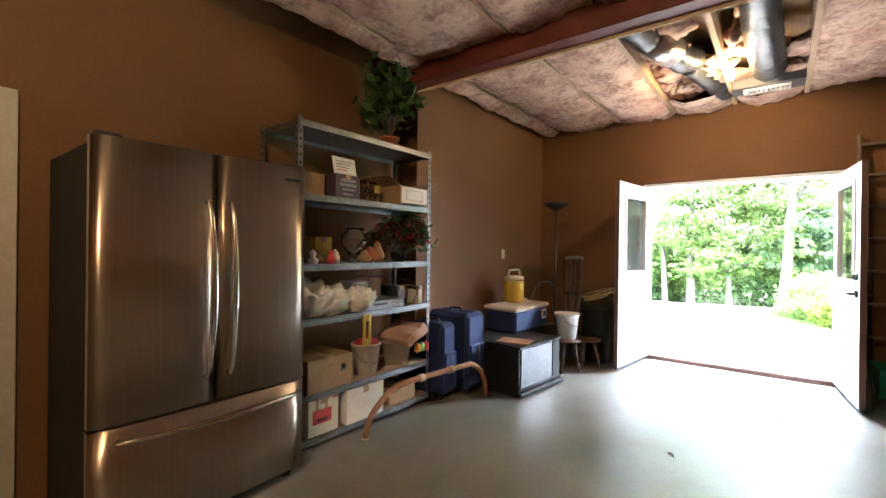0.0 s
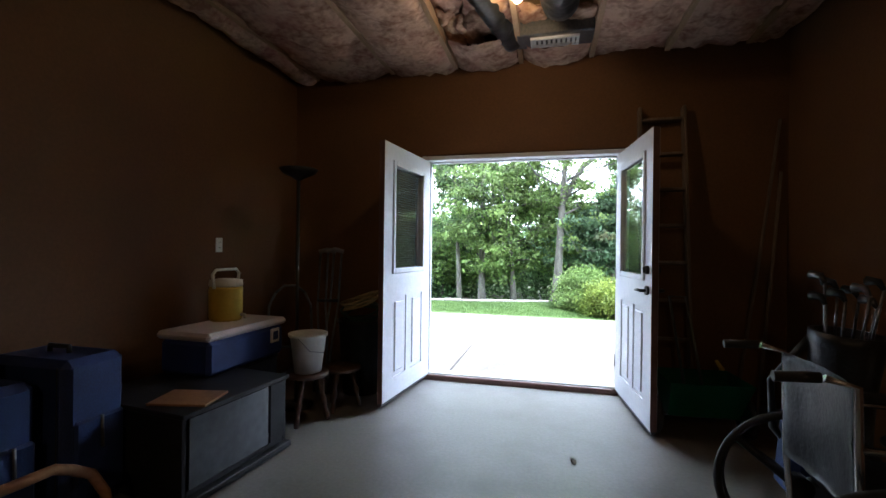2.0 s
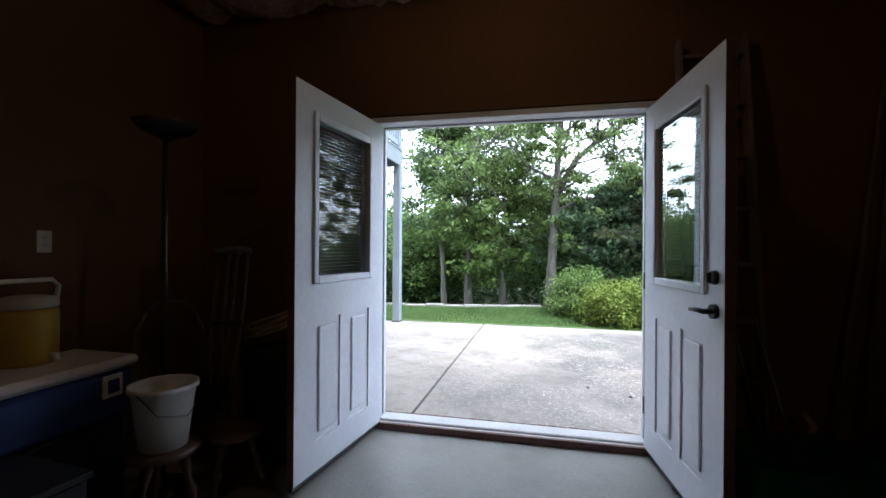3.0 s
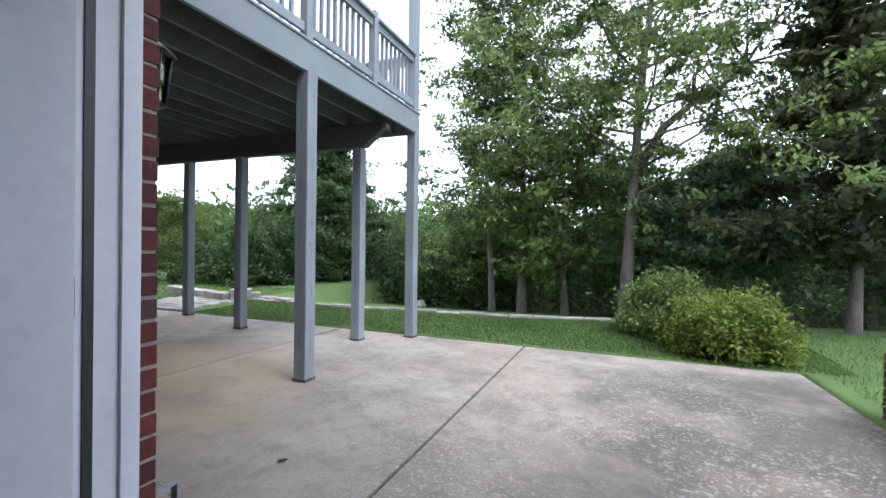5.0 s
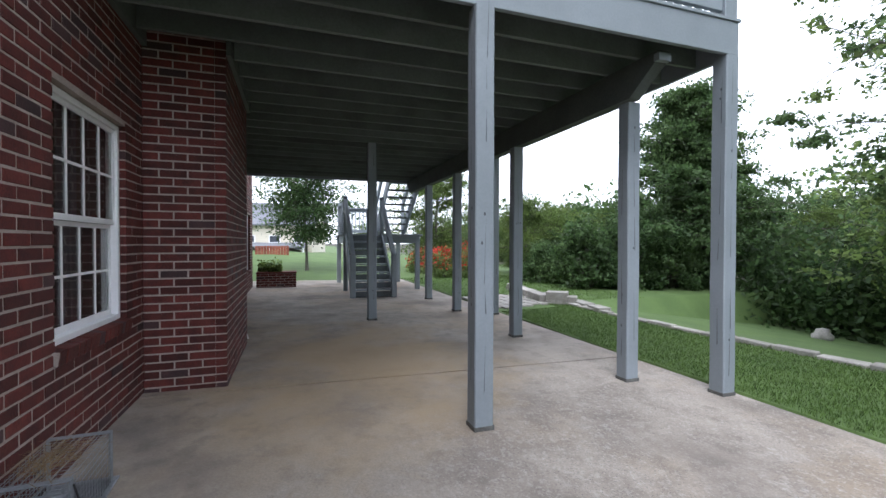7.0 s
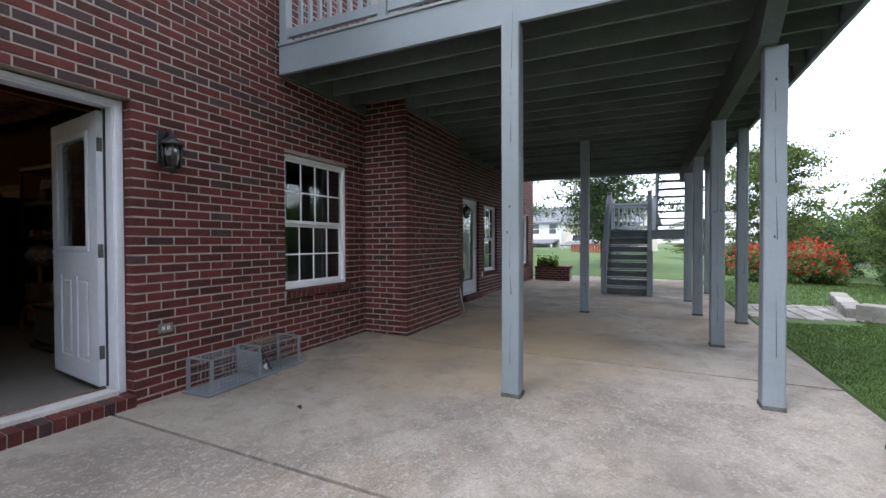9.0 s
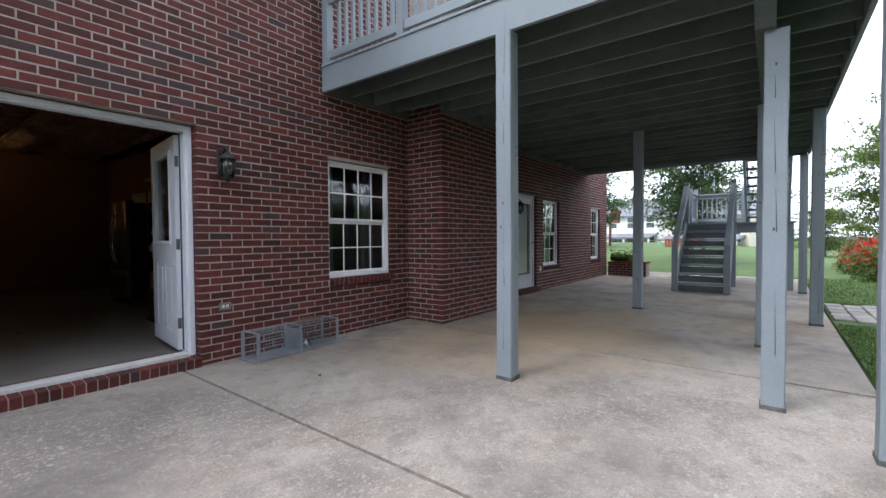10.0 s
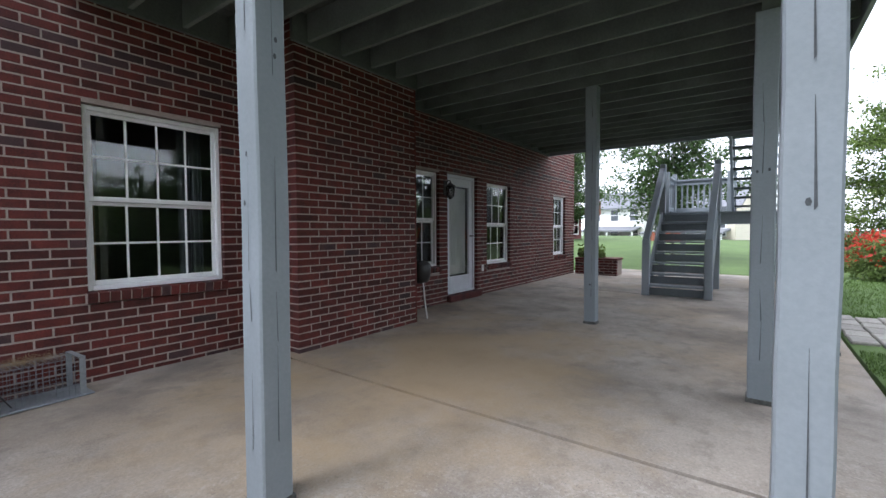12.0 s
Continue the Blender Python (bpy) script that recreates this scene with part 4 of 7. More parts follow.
def tree(label, seed, height, clear, radius, shape, leaves, leaf_size, leaf_mat, trunk_r, limbs=26, lean=0.0, clump=0.42, category="tree", bark=None, fork=None):
    """A tree at the origin: a bent tapered trunk, limbs with twigs, and leaves in loose clumps along them."""
    rng = np.random.default_rng(seed)
    t = thing("tree", label, category)
    wood = bmesh.new()
    k = 9
    spine = []
    for i in range(k + 1):
        f = i / k
        spine.append(Vector((lean * height * f + 0.05 * height * (f ** 1.5) * math.sin(seed + 3 * f), 0.05 * height * (f ** 1.5) * math.cos(seed * 2 + 2.5 * f), height * 0.93 * f)))
    tube(wood, [spine[0] - Vector((0, 0, 0.25))] + spine, [trunk_r * 1.25] + [max(0.012, trunk_r * (1 - 0.94 * (i / k) ** 0.75) * (1.12 if i == 0 else 1)) for i in range(k + 1)], 10)

    def on_spine(f):
        g = max(0.0, min(0.999, f)) * k
        i = int(g)
        return spine[i].lerp(spine[i + 1], g - i)

    spots = []
    for i in range(limbs):
        f = clear / height + (0.95 - clear / height) * ((i + rng.uniform(0, 0.8)) / limbs)
        p = on_spine(f)
        rel = (f - clear / height) / (1 - clear / height)
        if shape == "cone":
            ln = radius * (1.02 - 0.93 * rel) * min(1.0, 0.55 + rel * 4)
            up = 0.25 + 0.5 * rel
        elif shape == "round":
            ln = radius * math.sqrt(max(0.04, 1 - (2 * rel - 0.9) ** 2 * 0.95))
            up = 0.15 + 0.8 * rel
        else:
            ln = radius * (0.65 + 0.55 * math.sin(math.pi * min(1, rel * 0.9 + 0.12))) * (1 - 0.45 * rel)
            up = 0.25 + 0.75 * rel
        ln *= rng.uniform(0.75, 1.2)
        a = i * 2.39996 + rng.uniform(-0.5, 0.5)
        d = Vector((math.cos(a), math.sin(a), up)).normalized()
        pts = [p]
        for j in range(1, 5):
            pts.append(p + d * ln * j / 4 + Vector((rng.normal() * 0.06 * ln, rng.normal() * 0.06 * ln, 0.05 * ln * math.sin(j) - 0.03 * ln * (j / 4) ** 2 * (2 if shape != "oak" else 1))))
        r0 = max(0.008, trunk_r * 0.34 * (1 - 0.75 * f))
        tube(wood, pts, [r0, r0 * 0.75, r0 * 0.5, r0 * 0.3, 0.006], 6)
        for j in range(1, 5):
            spots.append((pts[j], 0.75 + 0.1 * j))
            for _ in range(3 if ln > 1.2 else 2):
                q = pts[j] + Vector(rng.normal(size=3).tolist()) * 0.28 * ln
                if shape == "cone":
                    q.z = pts[j].z + abs(q.z - pts[j].z) * 0.2 - 0.05 * ln
                if q.z > clear * 0.55:
                    tube(wood, [pts[j], pts[j].lerp(q, 0.5) + Vector((0, 0, 0.05)), q], [r0 * 0.3, r0 * 0.2, 0.004], 4)
                    spots.append((q, 0.9))
                    spots.append((pts[j].lerp(q, 0.55), 0.7))
    if fork is not None:
        fz, fd, fl = fork
        p = on_spine(fz / height)
        d = Vector(fd).normalized()
        pts = [p - Vector((0, 0, 0.15))] + [p + d * fl * j / 5 + Vector((0, 0, 0.25 * math.sin(j * 1.3))) for j in range(1, 6)]
        tube(wood, pts, [trunk_r * s for s in (0.72, 0.6, 0.5, 0.38, 0.25, 0.06)], 9)
        for j in range(2, 6):
            for _ in range(7):
                q = pts[j] + Vector(rng.normal(size=3).tolist()) * 0.62
                tube(wood, [pts[j], pts[j].lerp(q, 0.5) + Vector((0, 0, 0.06)), q], [0.03, 0.018, 0.005], 5)
                spots += [(q, 0.9), (q.lerp(pts[j], 0.3), 0.8)]
    part("trunk", wood, bark or BARK, t, "grey furrowed trunk and limbs")
    c = np.array([s[0] for s in spots])
    kept = np.flatnonzero(rng.random(len(spots)) < 0.55)
    weight = rng.gamma(1.8, 1.0, len(kept))
    pick = rng.choice(kept, leaves, p=weight / weight.sum())
    off = rng.normal(size=(leaves, 3)) * (clump * rng.uniform(0.6, 1.25, len(spots)))[pick][:, None] * np.array([1, 1, 0.42])
    u, v = leaf_axes(rng, leaves, leaf_size)
    quads("crown", c[pick] + off, u, v, leaf_mat, t)
    return t


def plant_at(t, x, y, turn=0, size=1.0, sink=0.05):
    t.matrix_world = Matrix.Translation((x, y, ground_z(x, y) - sink)) @ pose(0, 0, 0, 0, 0, turn) @ Matrix.Scale(size, 4)
    return t


def again(t, x, y, turn, size=1.0, tall=1.0):
    c = copy_thing(t, Matrix.Translation((x, y, ground_z(x, y) - 0.05)) @ pose(0, 0, 0, 0, 0, turn) @ Matrix.Diagonal((size, size, size * tall, 1)))
    return c


oak = plant_at(tree("tall oak with a pale furrowed trunk beside the lawn edge", 11, 13.0, 2.7, 2.9, "oak", 60000, 0.055, LEAF_OAK, 0.13, 48, 0.06, 0.18, fork=(3.3, (0.95, 0.1, 1.0), 4.2)), 1.36, 8.6, 20)
plant_at(tree("slender tall tree with airy grey-green leaves", 5, 12.5, 2.0, 2.2, "oak", 38000, 0.054, LEAF_OAK, 0.12, 36, 0.0, 0.16), -0.97, 9.8, 70)
thin = plant_at(tree("thin young tree at the wood's edge", 23, 10.5, 2.0, 1.6, "oak", 21000, 0.052, LEAF_MID, 0.085, 28, -0.02, 0.16), -1.66, 9.6, 10)
low = plant_at(tree("small forked tree in the shade of the oak", 31, 4.6, 1.2, 2.0, "round", 11000, 0.078, LEAF_FRESH, 0.11, 24, 0.06, 0.20), 0.06, 10.0, 200)
layered = plant_at(tree("low layered tree with blue-green leaves at the wood's edge", 37, 3.6, 1.0, 1.9, "cone", 10000, 0.075, LEAF_BLUE, 0.08, 26, 0.03, 0.20), 2.95, 9.3, 30)
cone = plant_at(tree("dense cone-shaped maple with green leaves", 41, 7.4, 0.5, 3.6, "cone", 80000, 0.07, LEAF_MAPLE, 0.14, 64, 0, 0.24), -9.3, 13.4, 0, 0.92)
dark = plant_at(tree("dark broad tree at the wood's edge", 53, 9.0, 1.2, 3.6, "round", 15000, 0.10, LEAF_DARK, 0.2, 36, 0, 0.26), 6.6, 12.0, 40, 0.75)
light = plant_at(tree("light green tree in the far garden", 61, 7.5, 1.2, 2.9, "round", 26000, 0.08, LEAF_LIGHT, 0.14, 30, 0, 0.34), -18.8, 7.8, 0, 0.68)
magnolia = plant_at(tree("dark magnolia with glossy bronze-green leaves", 71, 8.0, 1.0, 1.75, "cone", 20000, 0.078, LEAF_RED, 0.10, 50, 0.01, 0.20), 4.65, 7.75, 0)
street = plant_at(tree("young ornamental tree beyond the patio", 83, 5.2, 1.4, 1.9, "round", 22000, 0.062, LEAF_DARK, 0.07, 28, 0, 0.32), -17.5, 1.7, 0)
# the wood behind
for i, (src, x, y, turn, size, tall) in enumerate((
        (light, -7.5, 16.4, 80, 0.55, 0.87), (light, -15.5, 10.2, 300, 0.5, 1.0), (low, -2.9, 12.4, 120, 0.9, 0.85), (light, -11.6, 12.4, 40, 0.55, 0.95),
        (dark, 8.2, 10.0, 15, 0.95, 0.9), (light, -13.0, 20.0, 30, 0.9, 0.75), (light, -19.5, 14.5, 130, 0.85, 0.75),
        (light, -24.0, 9.5, 210, 0.8, 0.6), (light, -23.5, 19.0, 10, 1.1, 0.7), (dark, -12.0, 25.0, 60, 1.0, 0.55), (dark, 13.0, 9.0, 70, 1.0, 0.8),
        (light, -13.0, 9.3, 150, 0.56, 1.05), (light, -31.0, 6.5, 100, 0.9, 0.6), (street, -26.0, -5.0, 60, 1.1, 1.0), (low, 1.7, 12.0, 300, 1.1, 0.75), (layered, 3.9, 10.6, 110, 1.1, 1.1), (low, -1.2, 12.0, 160, 1.0, 0.75), (cone, -5.6, 21.5, 70, 0.8, 0.75), (dark, -3.9, 15.4, 140, 0.55, 0.8))):
    again(src, x, y, turn, size, tall)


# undergrowth that closes the wood at ground level
def thicket(name, label, seed, spots, leaves, size, material, spread):
    rng = np.random.default_rng(seed)
    c = np.array([(x, y, ground_z(x, y) + z) for x, y, z in spots])
    pick = rng.integers(0, len(c), leaves)
    u, v = leaf_axes(rng, leaves, size)
    ob = quads(name, c[pick] + rng.normal(size=(leaves, 3)) * np.array(spread), u, v, material)
    return tagged(ob, label, "undergrowth", "", "stuff")


rng = random.Random(5)
spots = [(rng.uniform(-2.4, 12), rng.uniform(11.8, 18), rng.uniform(0.1, 2.4)) for _ in range(230)]
shade = [(rng.uniform(-14, -4.6), rng.uniform(18.5, 23), rng.uniform(0.1, 2.2)) for _ in range(110)]
shade += [(rng.uniform(-6.2, -2.2), rng.uniform(12.8, 17.0), rng.uniform(0.0, 2.0)) for _ in range(110)]
shade += [(x, 11.9 + 0.24 * (-2.2 - x) + rng.uniform(0.0, 1.0), rng.uniform(0.1, 1.5)) for x in [rng.uniform(-8.2, -2.2) for _ in range(80)]]
# darker leaves than the other thicket: the canopy's shade is in their colour
thicket("shaded_undergrowth", "shrubs beside the lower lawn, leaf colour darkened for the wood's shade", 7, shade, 36000, 0.085, LEAF_DARK, (0.6, 0.6, 0.45))
thicket("undergrowth", "dark shrubs and saplings under the wood", 1, spots, 30000, 0.10, LEAF_MID, (0.55, 0.55, 0.40))
spots = [(rng.uniform(-45, -13), rng.uniform(14, 30), rng.uniform(0.2, 2.6)) for _ in range(260)] + [(rng.uniform(-13, 16), rng.uniform(24, 34), rng.uniform(0.3, 3.0)) for _ in range(200)]
thicket("far_wood", "far hedge and tree line", 2, spots, 52000, 0.22, LEAF_MAPLE, (1.2, 1.0, 0.9))


def bush(label, seed, x, y, rx, ry, h, leaves, material, size, name="bush"):
    """A round shrub: stems from one foot and leaf sprays on an uneven dome."""
    rng = np.random.default_rng(seed)
    b = thing(name, label, "bush", "", Matrix.Translation((x, y, ground_z(x, y))))
    stems = bmesh.new()
    tips = []
    for i in range(95):
        a = rng.uniform(0, 2 * math.pi)
        el = math.asin(rng.uniform(0.0, 1.0))
        rr = rng.uniform(0.78, 1.06)
        tip = Vector((rx * rr * math.cos(a) * math.cos(el), ry * rr * math.sin(a) * math.cos(el), 0.10 + (h - 0.1) * rr * math.sin(el)))
        tips.append(tip)
        if i % 2 == 0:
            tube(stems, [(0.1 * math.cos(a), 0.1 * math.sin(a), -0.05), tip * 0.55 + Vector((0, 0, 0.1)), tip], [0.012, 0.008, 0.003], 4)
    part("stems", stems, BARK, b)
    c = np.array(tips)
    pick = rng.integers(0, len(c), leaves)
    pull = rng.uniform(0.72, 1.04, leaves)[:, None]
    u, v = leaf_axes(rng, leaves, size, -0.35)
    quads("foliage", c[pick] * pull + rng.normal(size=(leaves, 3)) * 0.085, u, v, material, b)
    return b


bush("bright yellow-green rounded shrub at the patio corner", 3, 2.52, 5.45, 0.68, 0.60, 0.80, 20000, LEAF_YELLOW, 0.028)
bush("light green shrub behind the yellow one", 4, 2.0, 6.35, 0.70, 0.60, 0.90, 16000, LEAF_FRESH, 0.032)
for i, (x, y, s) in enumerate(((-14.6, 6.6, 1.0), (-15.4, 8.0, 1.15), (-13.6, 7.6, 0.9), (-16.8, 6.6, 1.0))):
    b = bush("garden shrub covered in red flowers", 20 + i, x, y, 0.9 * s, 0.8 * s, 1.05 * s, 5000, LEAF_OAK, 0.05, "flowering_bush")
    r2 = np.random.default_rng(i)
    a, e = r2.uniform(0, 6.283, 380), np.arcsin(r2.uniform(0.25, 1.0, 380))
    c = np.stack([0.92 * s * np.cos(a) * np.cos(e), 0.82 * s * np.sin(a) * np.cos(e), 0.1 + 1.0 * s * np.sin(e)], 1) + r2.normal(size=(380, 3)) * 0.06
    quads("blossom", c, *leaf_axes(r2, 380, 0.06), FLOWER_RED, b)
for x, y, s in ((-11.2, 9.0, 0.9), (-12.6, 10.4, 1.1), (-10.6, 10.8, 0.9), (-17.5, 9.2, 1.2)):
    bush("soft green garden shrub", int(100 - x * 7), x, y, 0.9 * s, 0.8 * s, 1.5 * s, 8000, LEAF_MAPLE, 0.055)

for x, y, s in ((-9.3, 9.2, 1.0), (-9.0, 10.4, 1.15), (-8.6, 11.6, 1.1)):
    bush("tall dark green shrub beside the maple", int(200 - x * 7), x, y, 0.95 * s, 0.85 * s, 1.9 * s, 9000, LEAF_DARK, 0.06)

# grass blades over the near lawn
g = np.random.default_rng(9)


def grass(name, n, x0, x1, y0, y1, hgt, keep):
    x, y = g.uniform(x0, x1, n), g.uniform(y0, y1, n)
    ok = np.array([keep(a, b) for a, b in zip(x, y)])
    x, y = x[ok], y[ok]
    z = np.array([ground_z(a, b) for a, b in zip(x, y)])
    n = len(x)
    up = np.stack([g.normal(0, 0.35, n), g.normal(0, 0.35, n), np.ones(n)], 1) * (hgt * g.uniform(0.5, 1.3, n) / 2)[:, None]
    a = g.uniform(0, 6.283, n)
    side = np.stack([np.cos(a), np.sin(a), np.zeros(n)], 1) * 0.0032
    return tagged(quads(name, np.stack([x, y, z + hgt * 0.4], 1), up, side, GRASS), "mown green grass of the lawn", "grass", "", "stuff")


on_lawn = lambda a, b: b > EDGE + 0.03 + 0.05 * noise.noise(Vector((a * 3, 0, 0))) and b < edging_y(a) - 0.05 and not (-8.3 < a < -6.2 and b < 6.2)
grass("grass", 125000, -8.5, 3.6, EDGE, 7.6, 0.036, on_lawn)
grass("far_grass", 22000, -14.0, -6.5, EDGE, 9.0, 0.07, lambda a, b: not (-8.3 < a < -6.2 and b < 6.2))
grass("side_grass", 14000, 3.3, 7.0, 1.0, 7.6, 0.06, lambda a, b: True)

# stone edging of the lawn, one stone after another
edging = thing("lawn_edging", "low line of pale flat edging stones round the lawn", "edging")
rnd = random.Random(8)


def stone_mesh(w, d, h, seed):
    bm = slab(-w / 2, w / 2, -d / 2, d / 2, -0.25, h, 0.012)
    return rough_up(bm, 0.012, 9.0, seed)


stones = []
for i in range(5):
    bm = stone_mesh(0.44, 0.15, 0.05, i)
    me = bpy.data.meshes.new("edging_stone")
    bm.to_mesh(me)
    bm.free()
    me.materials.append(STONE)
    stones.append(me)
x = -6.3
while x < 1.25:
    y = edging_y(x)
    slope = math.degrees(math.atan2(edging_y(x + 0.2) - y, 0.2))
    ob = new("edging_stone", stones[rnd.randrange(5)])
    ob.parent = edging
    ob.matrix_local = Matrix.Translation((x, y, ground_z(x, y - 0.1) + rnd.uniform(-0.01, 0.015))) @ pose(0, 0, 0, rnd.uniform(-2, 2), rnd.uniform(-2, 2), slope + rnd.uniform(-2, 2))
    x += 0.455 * math.cos(math.radians(slope))
# stacked stone wall and steps by the side path
stack = thing("stone_wall", "low dry-stacked stone garden wall", "garden wall")
for (x0, y0), (x1, y1), rows in (((-6.9, 6.2), (-6.4, 6.75), 3), ((-9.6, 6.9), (-6.9, 6.3), 2), ((-6.4, 6.8), (-5.3, 6.65), 1)):
    ln = math.hypot(x1 - x0, y1 - y0)
    n = max(1, int(ln / 0.46))
    for r in range(rows):
        for i in range(n):
            f = (i + 0.5 + 0.25 * (r % 2)) / n
            ob = new("stone", stones[rnd.randrange(5)])
            ob.parent = stack
            ob.matrix_local = Matrix.Translation((x0 + (x1 - x0) * f, y0 + (y1 - y0) * f, -0.06 + 0.085 * r)) @ pose(0, 0, 0, 0, 0, math.degrees(math.atan2(y1 - y0, x1 - x0)) + rnd.uniform(-3, 3)) @ Matrix.Diagonal((1, 1.7, 1, 1))
# paved path that leaves the patio
path = thing("garden_path", "path of grey stone pavers crossing the lawn", "path", kind="structure")
pv = []
for s in range(3):
    me = bpy.data.meshes.new("paver")
    bm = rough_up(slab(-0.165, 0.165, -0.11, 0.11, -0.1, 0.02, 0.012), 0.006, 8, s)
    bm.to_mesh(me)
    bm.free()
    me.materials.append(STONE)
    pv.append(me)
for j in range(10):
    for i in range(5):
        ob = new("paver", pv[rnd.randrange(3)])
        ob.parent = path
        px, py = -8.1 + 0.345 * i + (0.12 if j % 2 else 0) - 0.03 * j, EDGE + 0.16 + 0.235 * j
        ob.matrix_local = Matrix.Translation((px, py, ground_z(px, py) + 0.01)) @ pose(0, 0, 0, rnd.uniform(-1, 1), rnd.uniform(-1, 1), rnd.uniform(-4, 4))
# a stone in the lower lawn
part_stone = rough_up(lathe([(0.0, -0.1), (0.16, 0.0), (0.165, 0.08), (0.11, 0.12), (0.10, 0.19), (0.0, 0.23)], 10), 0.02, 5, 2)
tagged(part("garden_stone", part_stone, STONE), "small stacked garden stones on the lower lawn", "stone").matrix_world = Matrix.Translation((-4.0, 10.4, ground_z(-4.0, 10.4)))

# low brick wall along the patio's open side
low_wall = thing("garden_wall", "low red brick retaining wall beside the patio", "garden wall")
brick_wall(low_wall, pose(3.2, 0.0, 0, 0, 0, 90), 3.47, -0.15, 0.44, (), lambda u, z: u > 1.2, most=130, back=0.1)
part("wall_core", boxes((3.30, 3.45, 0.0, 3.46, -0.2, 0.44)), MORTAR, low_wall)
part("wall_cap", slab(3.19, 3.46, 0.0, 3.485, 0.44, 0.50, 0.006), BRICK, low_wall, "brick cap")
brick_wall(low_wall, pose(3.45, 3.47, 0, 0, 0, 180), 0.25, -0.15, 0.44, back=0.008)

# brick planter at the far end of the patio
planter = thing("planter", "low red brick planter with green shoots at the patio end", "planter")
brick_wall(planter, pose(-11.8, 0.20, 0, 0, 0, -90) @ pose(-1.05, 0, 0), 1.05, -0.12, 0.30, (), lambda u, z: True, most=60)
part("planter_core", slab(-12.4, -11.9, 0.23, 1.23, -0.15, 0.29), MORTAR, planter)
part("planter_cap", slab(-12.42, -11.78, 0.19, 1.26, 0.30, 0.35, 0.006), BRICK, planter)
r3 = np.random.default_rng(4)
c = np.stack([r3.uniform(-12.3, -11.85, 900), r3.uniform(0.25, 0.85, 900), 0.36 + np.abs(r3.normal(0, 0.12, 900))], 1)
quads("planter_shoots", c, *leaf_axes(r3, 900, 0.05), LEAF_LIGHT, planter)


# ---- neighbouring houses ----
SIDING = surface("white_siding", (0.62, 0.62, 0.60), (0.72, 0.72, 0.70), 0.6, 2, 20, 0.1, stretch=(0.2, 0.2, 8))
CREAM = surface("cream_siding", (0.58, 0.53, 0.42), (0.68, 0.63, 0.51), 0.6, 2, 20, 0.1, stretch=(0.2, 0.2, 8))
SHINGLE = surface("grey_shingle", (0.13, 0.135, 0.15), (0.20, 0.205, 0.22), 0.9, 3, 30, 0.3)
PANE_DARK = surface("far_window_glass", (0.05, 0.06, 0.07), (0.09, 0.10, 0.12), 0.12, 2, 10, 0)
FENCE_RED = surface("red_stained_fence", (0.19, 0.055, 0.035), (0.28, 0.09, 0.055), 0.8, 3, 30, 0.3, vary=0.25)


def far_house(label, m, w, d, h, wall_mat, base_brick=0.0, storeys=2, cols=3, porch=False):
    """A gabled house: local x along its front, y towards its back, z from the ground."""
    ho = thing("house", label, "house", "", m)
    part("wall", slab(0, w, 0, d, base_brick, h), wall_mat, ho)
    if base_brick:
        part("brick_base", slab(-0.02, w + 0.02, -0.02, d, 0, base_brick), BRICK, ho)
    part("roof", prism([(-0.4, h - 0.05), (d / 2, h + d * 0.27), (d + 0.4, h - 0.05), (d + 0.4, h + 0.1), (d / 2, h + d * 0.27 + 0.18), (-0.4, h + 0.1)], -0.4, w + 0.4, "x"), SHINGLE, ho)
    part("gable", prism([(0, h), (d / 2, h + d * 0.27), (d, h)], 0.02, w - 0.02, "x"), wall_mat, ho)
    for s in range(storeys):
        for i in range(cols):
            u, z = w * (i + 0.5) / cols, h * (s + 0.32) / storeys
            win = part("window", boxes((u - 0.5, u - 0.42, -0.06, 0.02, z, z + 1.3), (u + 0.42, u + 0.5, -0.06, 0.02, z, z + 1.3), (u - 0.42, u + 0.42, -0.06, 0.02, z, z + 0.08), (u - 0.42, u + 0.42, -0.06, 0.02, z + 1.22, z + 1.3), (u - 0.42, u + 0.42, -0.05, 0.02, z + 0.62, z + 0.68)), VINYL, ho)
            part("pane", slab(u - 0.42, u + 0.42, -0.02, 0.01, z + 0.08, z + 1.22), PANE_DARK, win)
    if porch:
        part("porch_roof", prism([(-2.2, h * 0.42), (0.0, h * 0.52), (0.0, h * 0.47), (-2.2, h * 0.38)], 0.3, w - 0.3, "x"), SHINGLE, ho)
        for u in (0.4, w / 2, w - 0.5):
            part("porch_post", slab(u, u + 0.15, -2.1, -1.95, 0, h * 0.385), VINYL, ho)
    return ho


far_house("white two-storey house with a grey roof and porch", Matrix.Translation((-50, -11.5, -0.6)) @ pose(0, 0, 0, 0, 0, 80), 6.2, 7, 3.9, SIDING, 0, 2, 3, True)
far_house("white sided townhouse above a red brick base", Matrix.Translation((-24.0, -6.0, -0.1)) @ pose(0, 0, 0, 0, 0, 180), 7, 9, 5.4, SIDING, 2.2, 2, 3)
far_house("cream sided house with a grey roof", Matrix.Translation((-41, -3.6, -0.5)) @ pose(0, 0, 0, 0, 0, 78), 6.5, 8, 3.2, CREAM, 0, 1, 3, True)
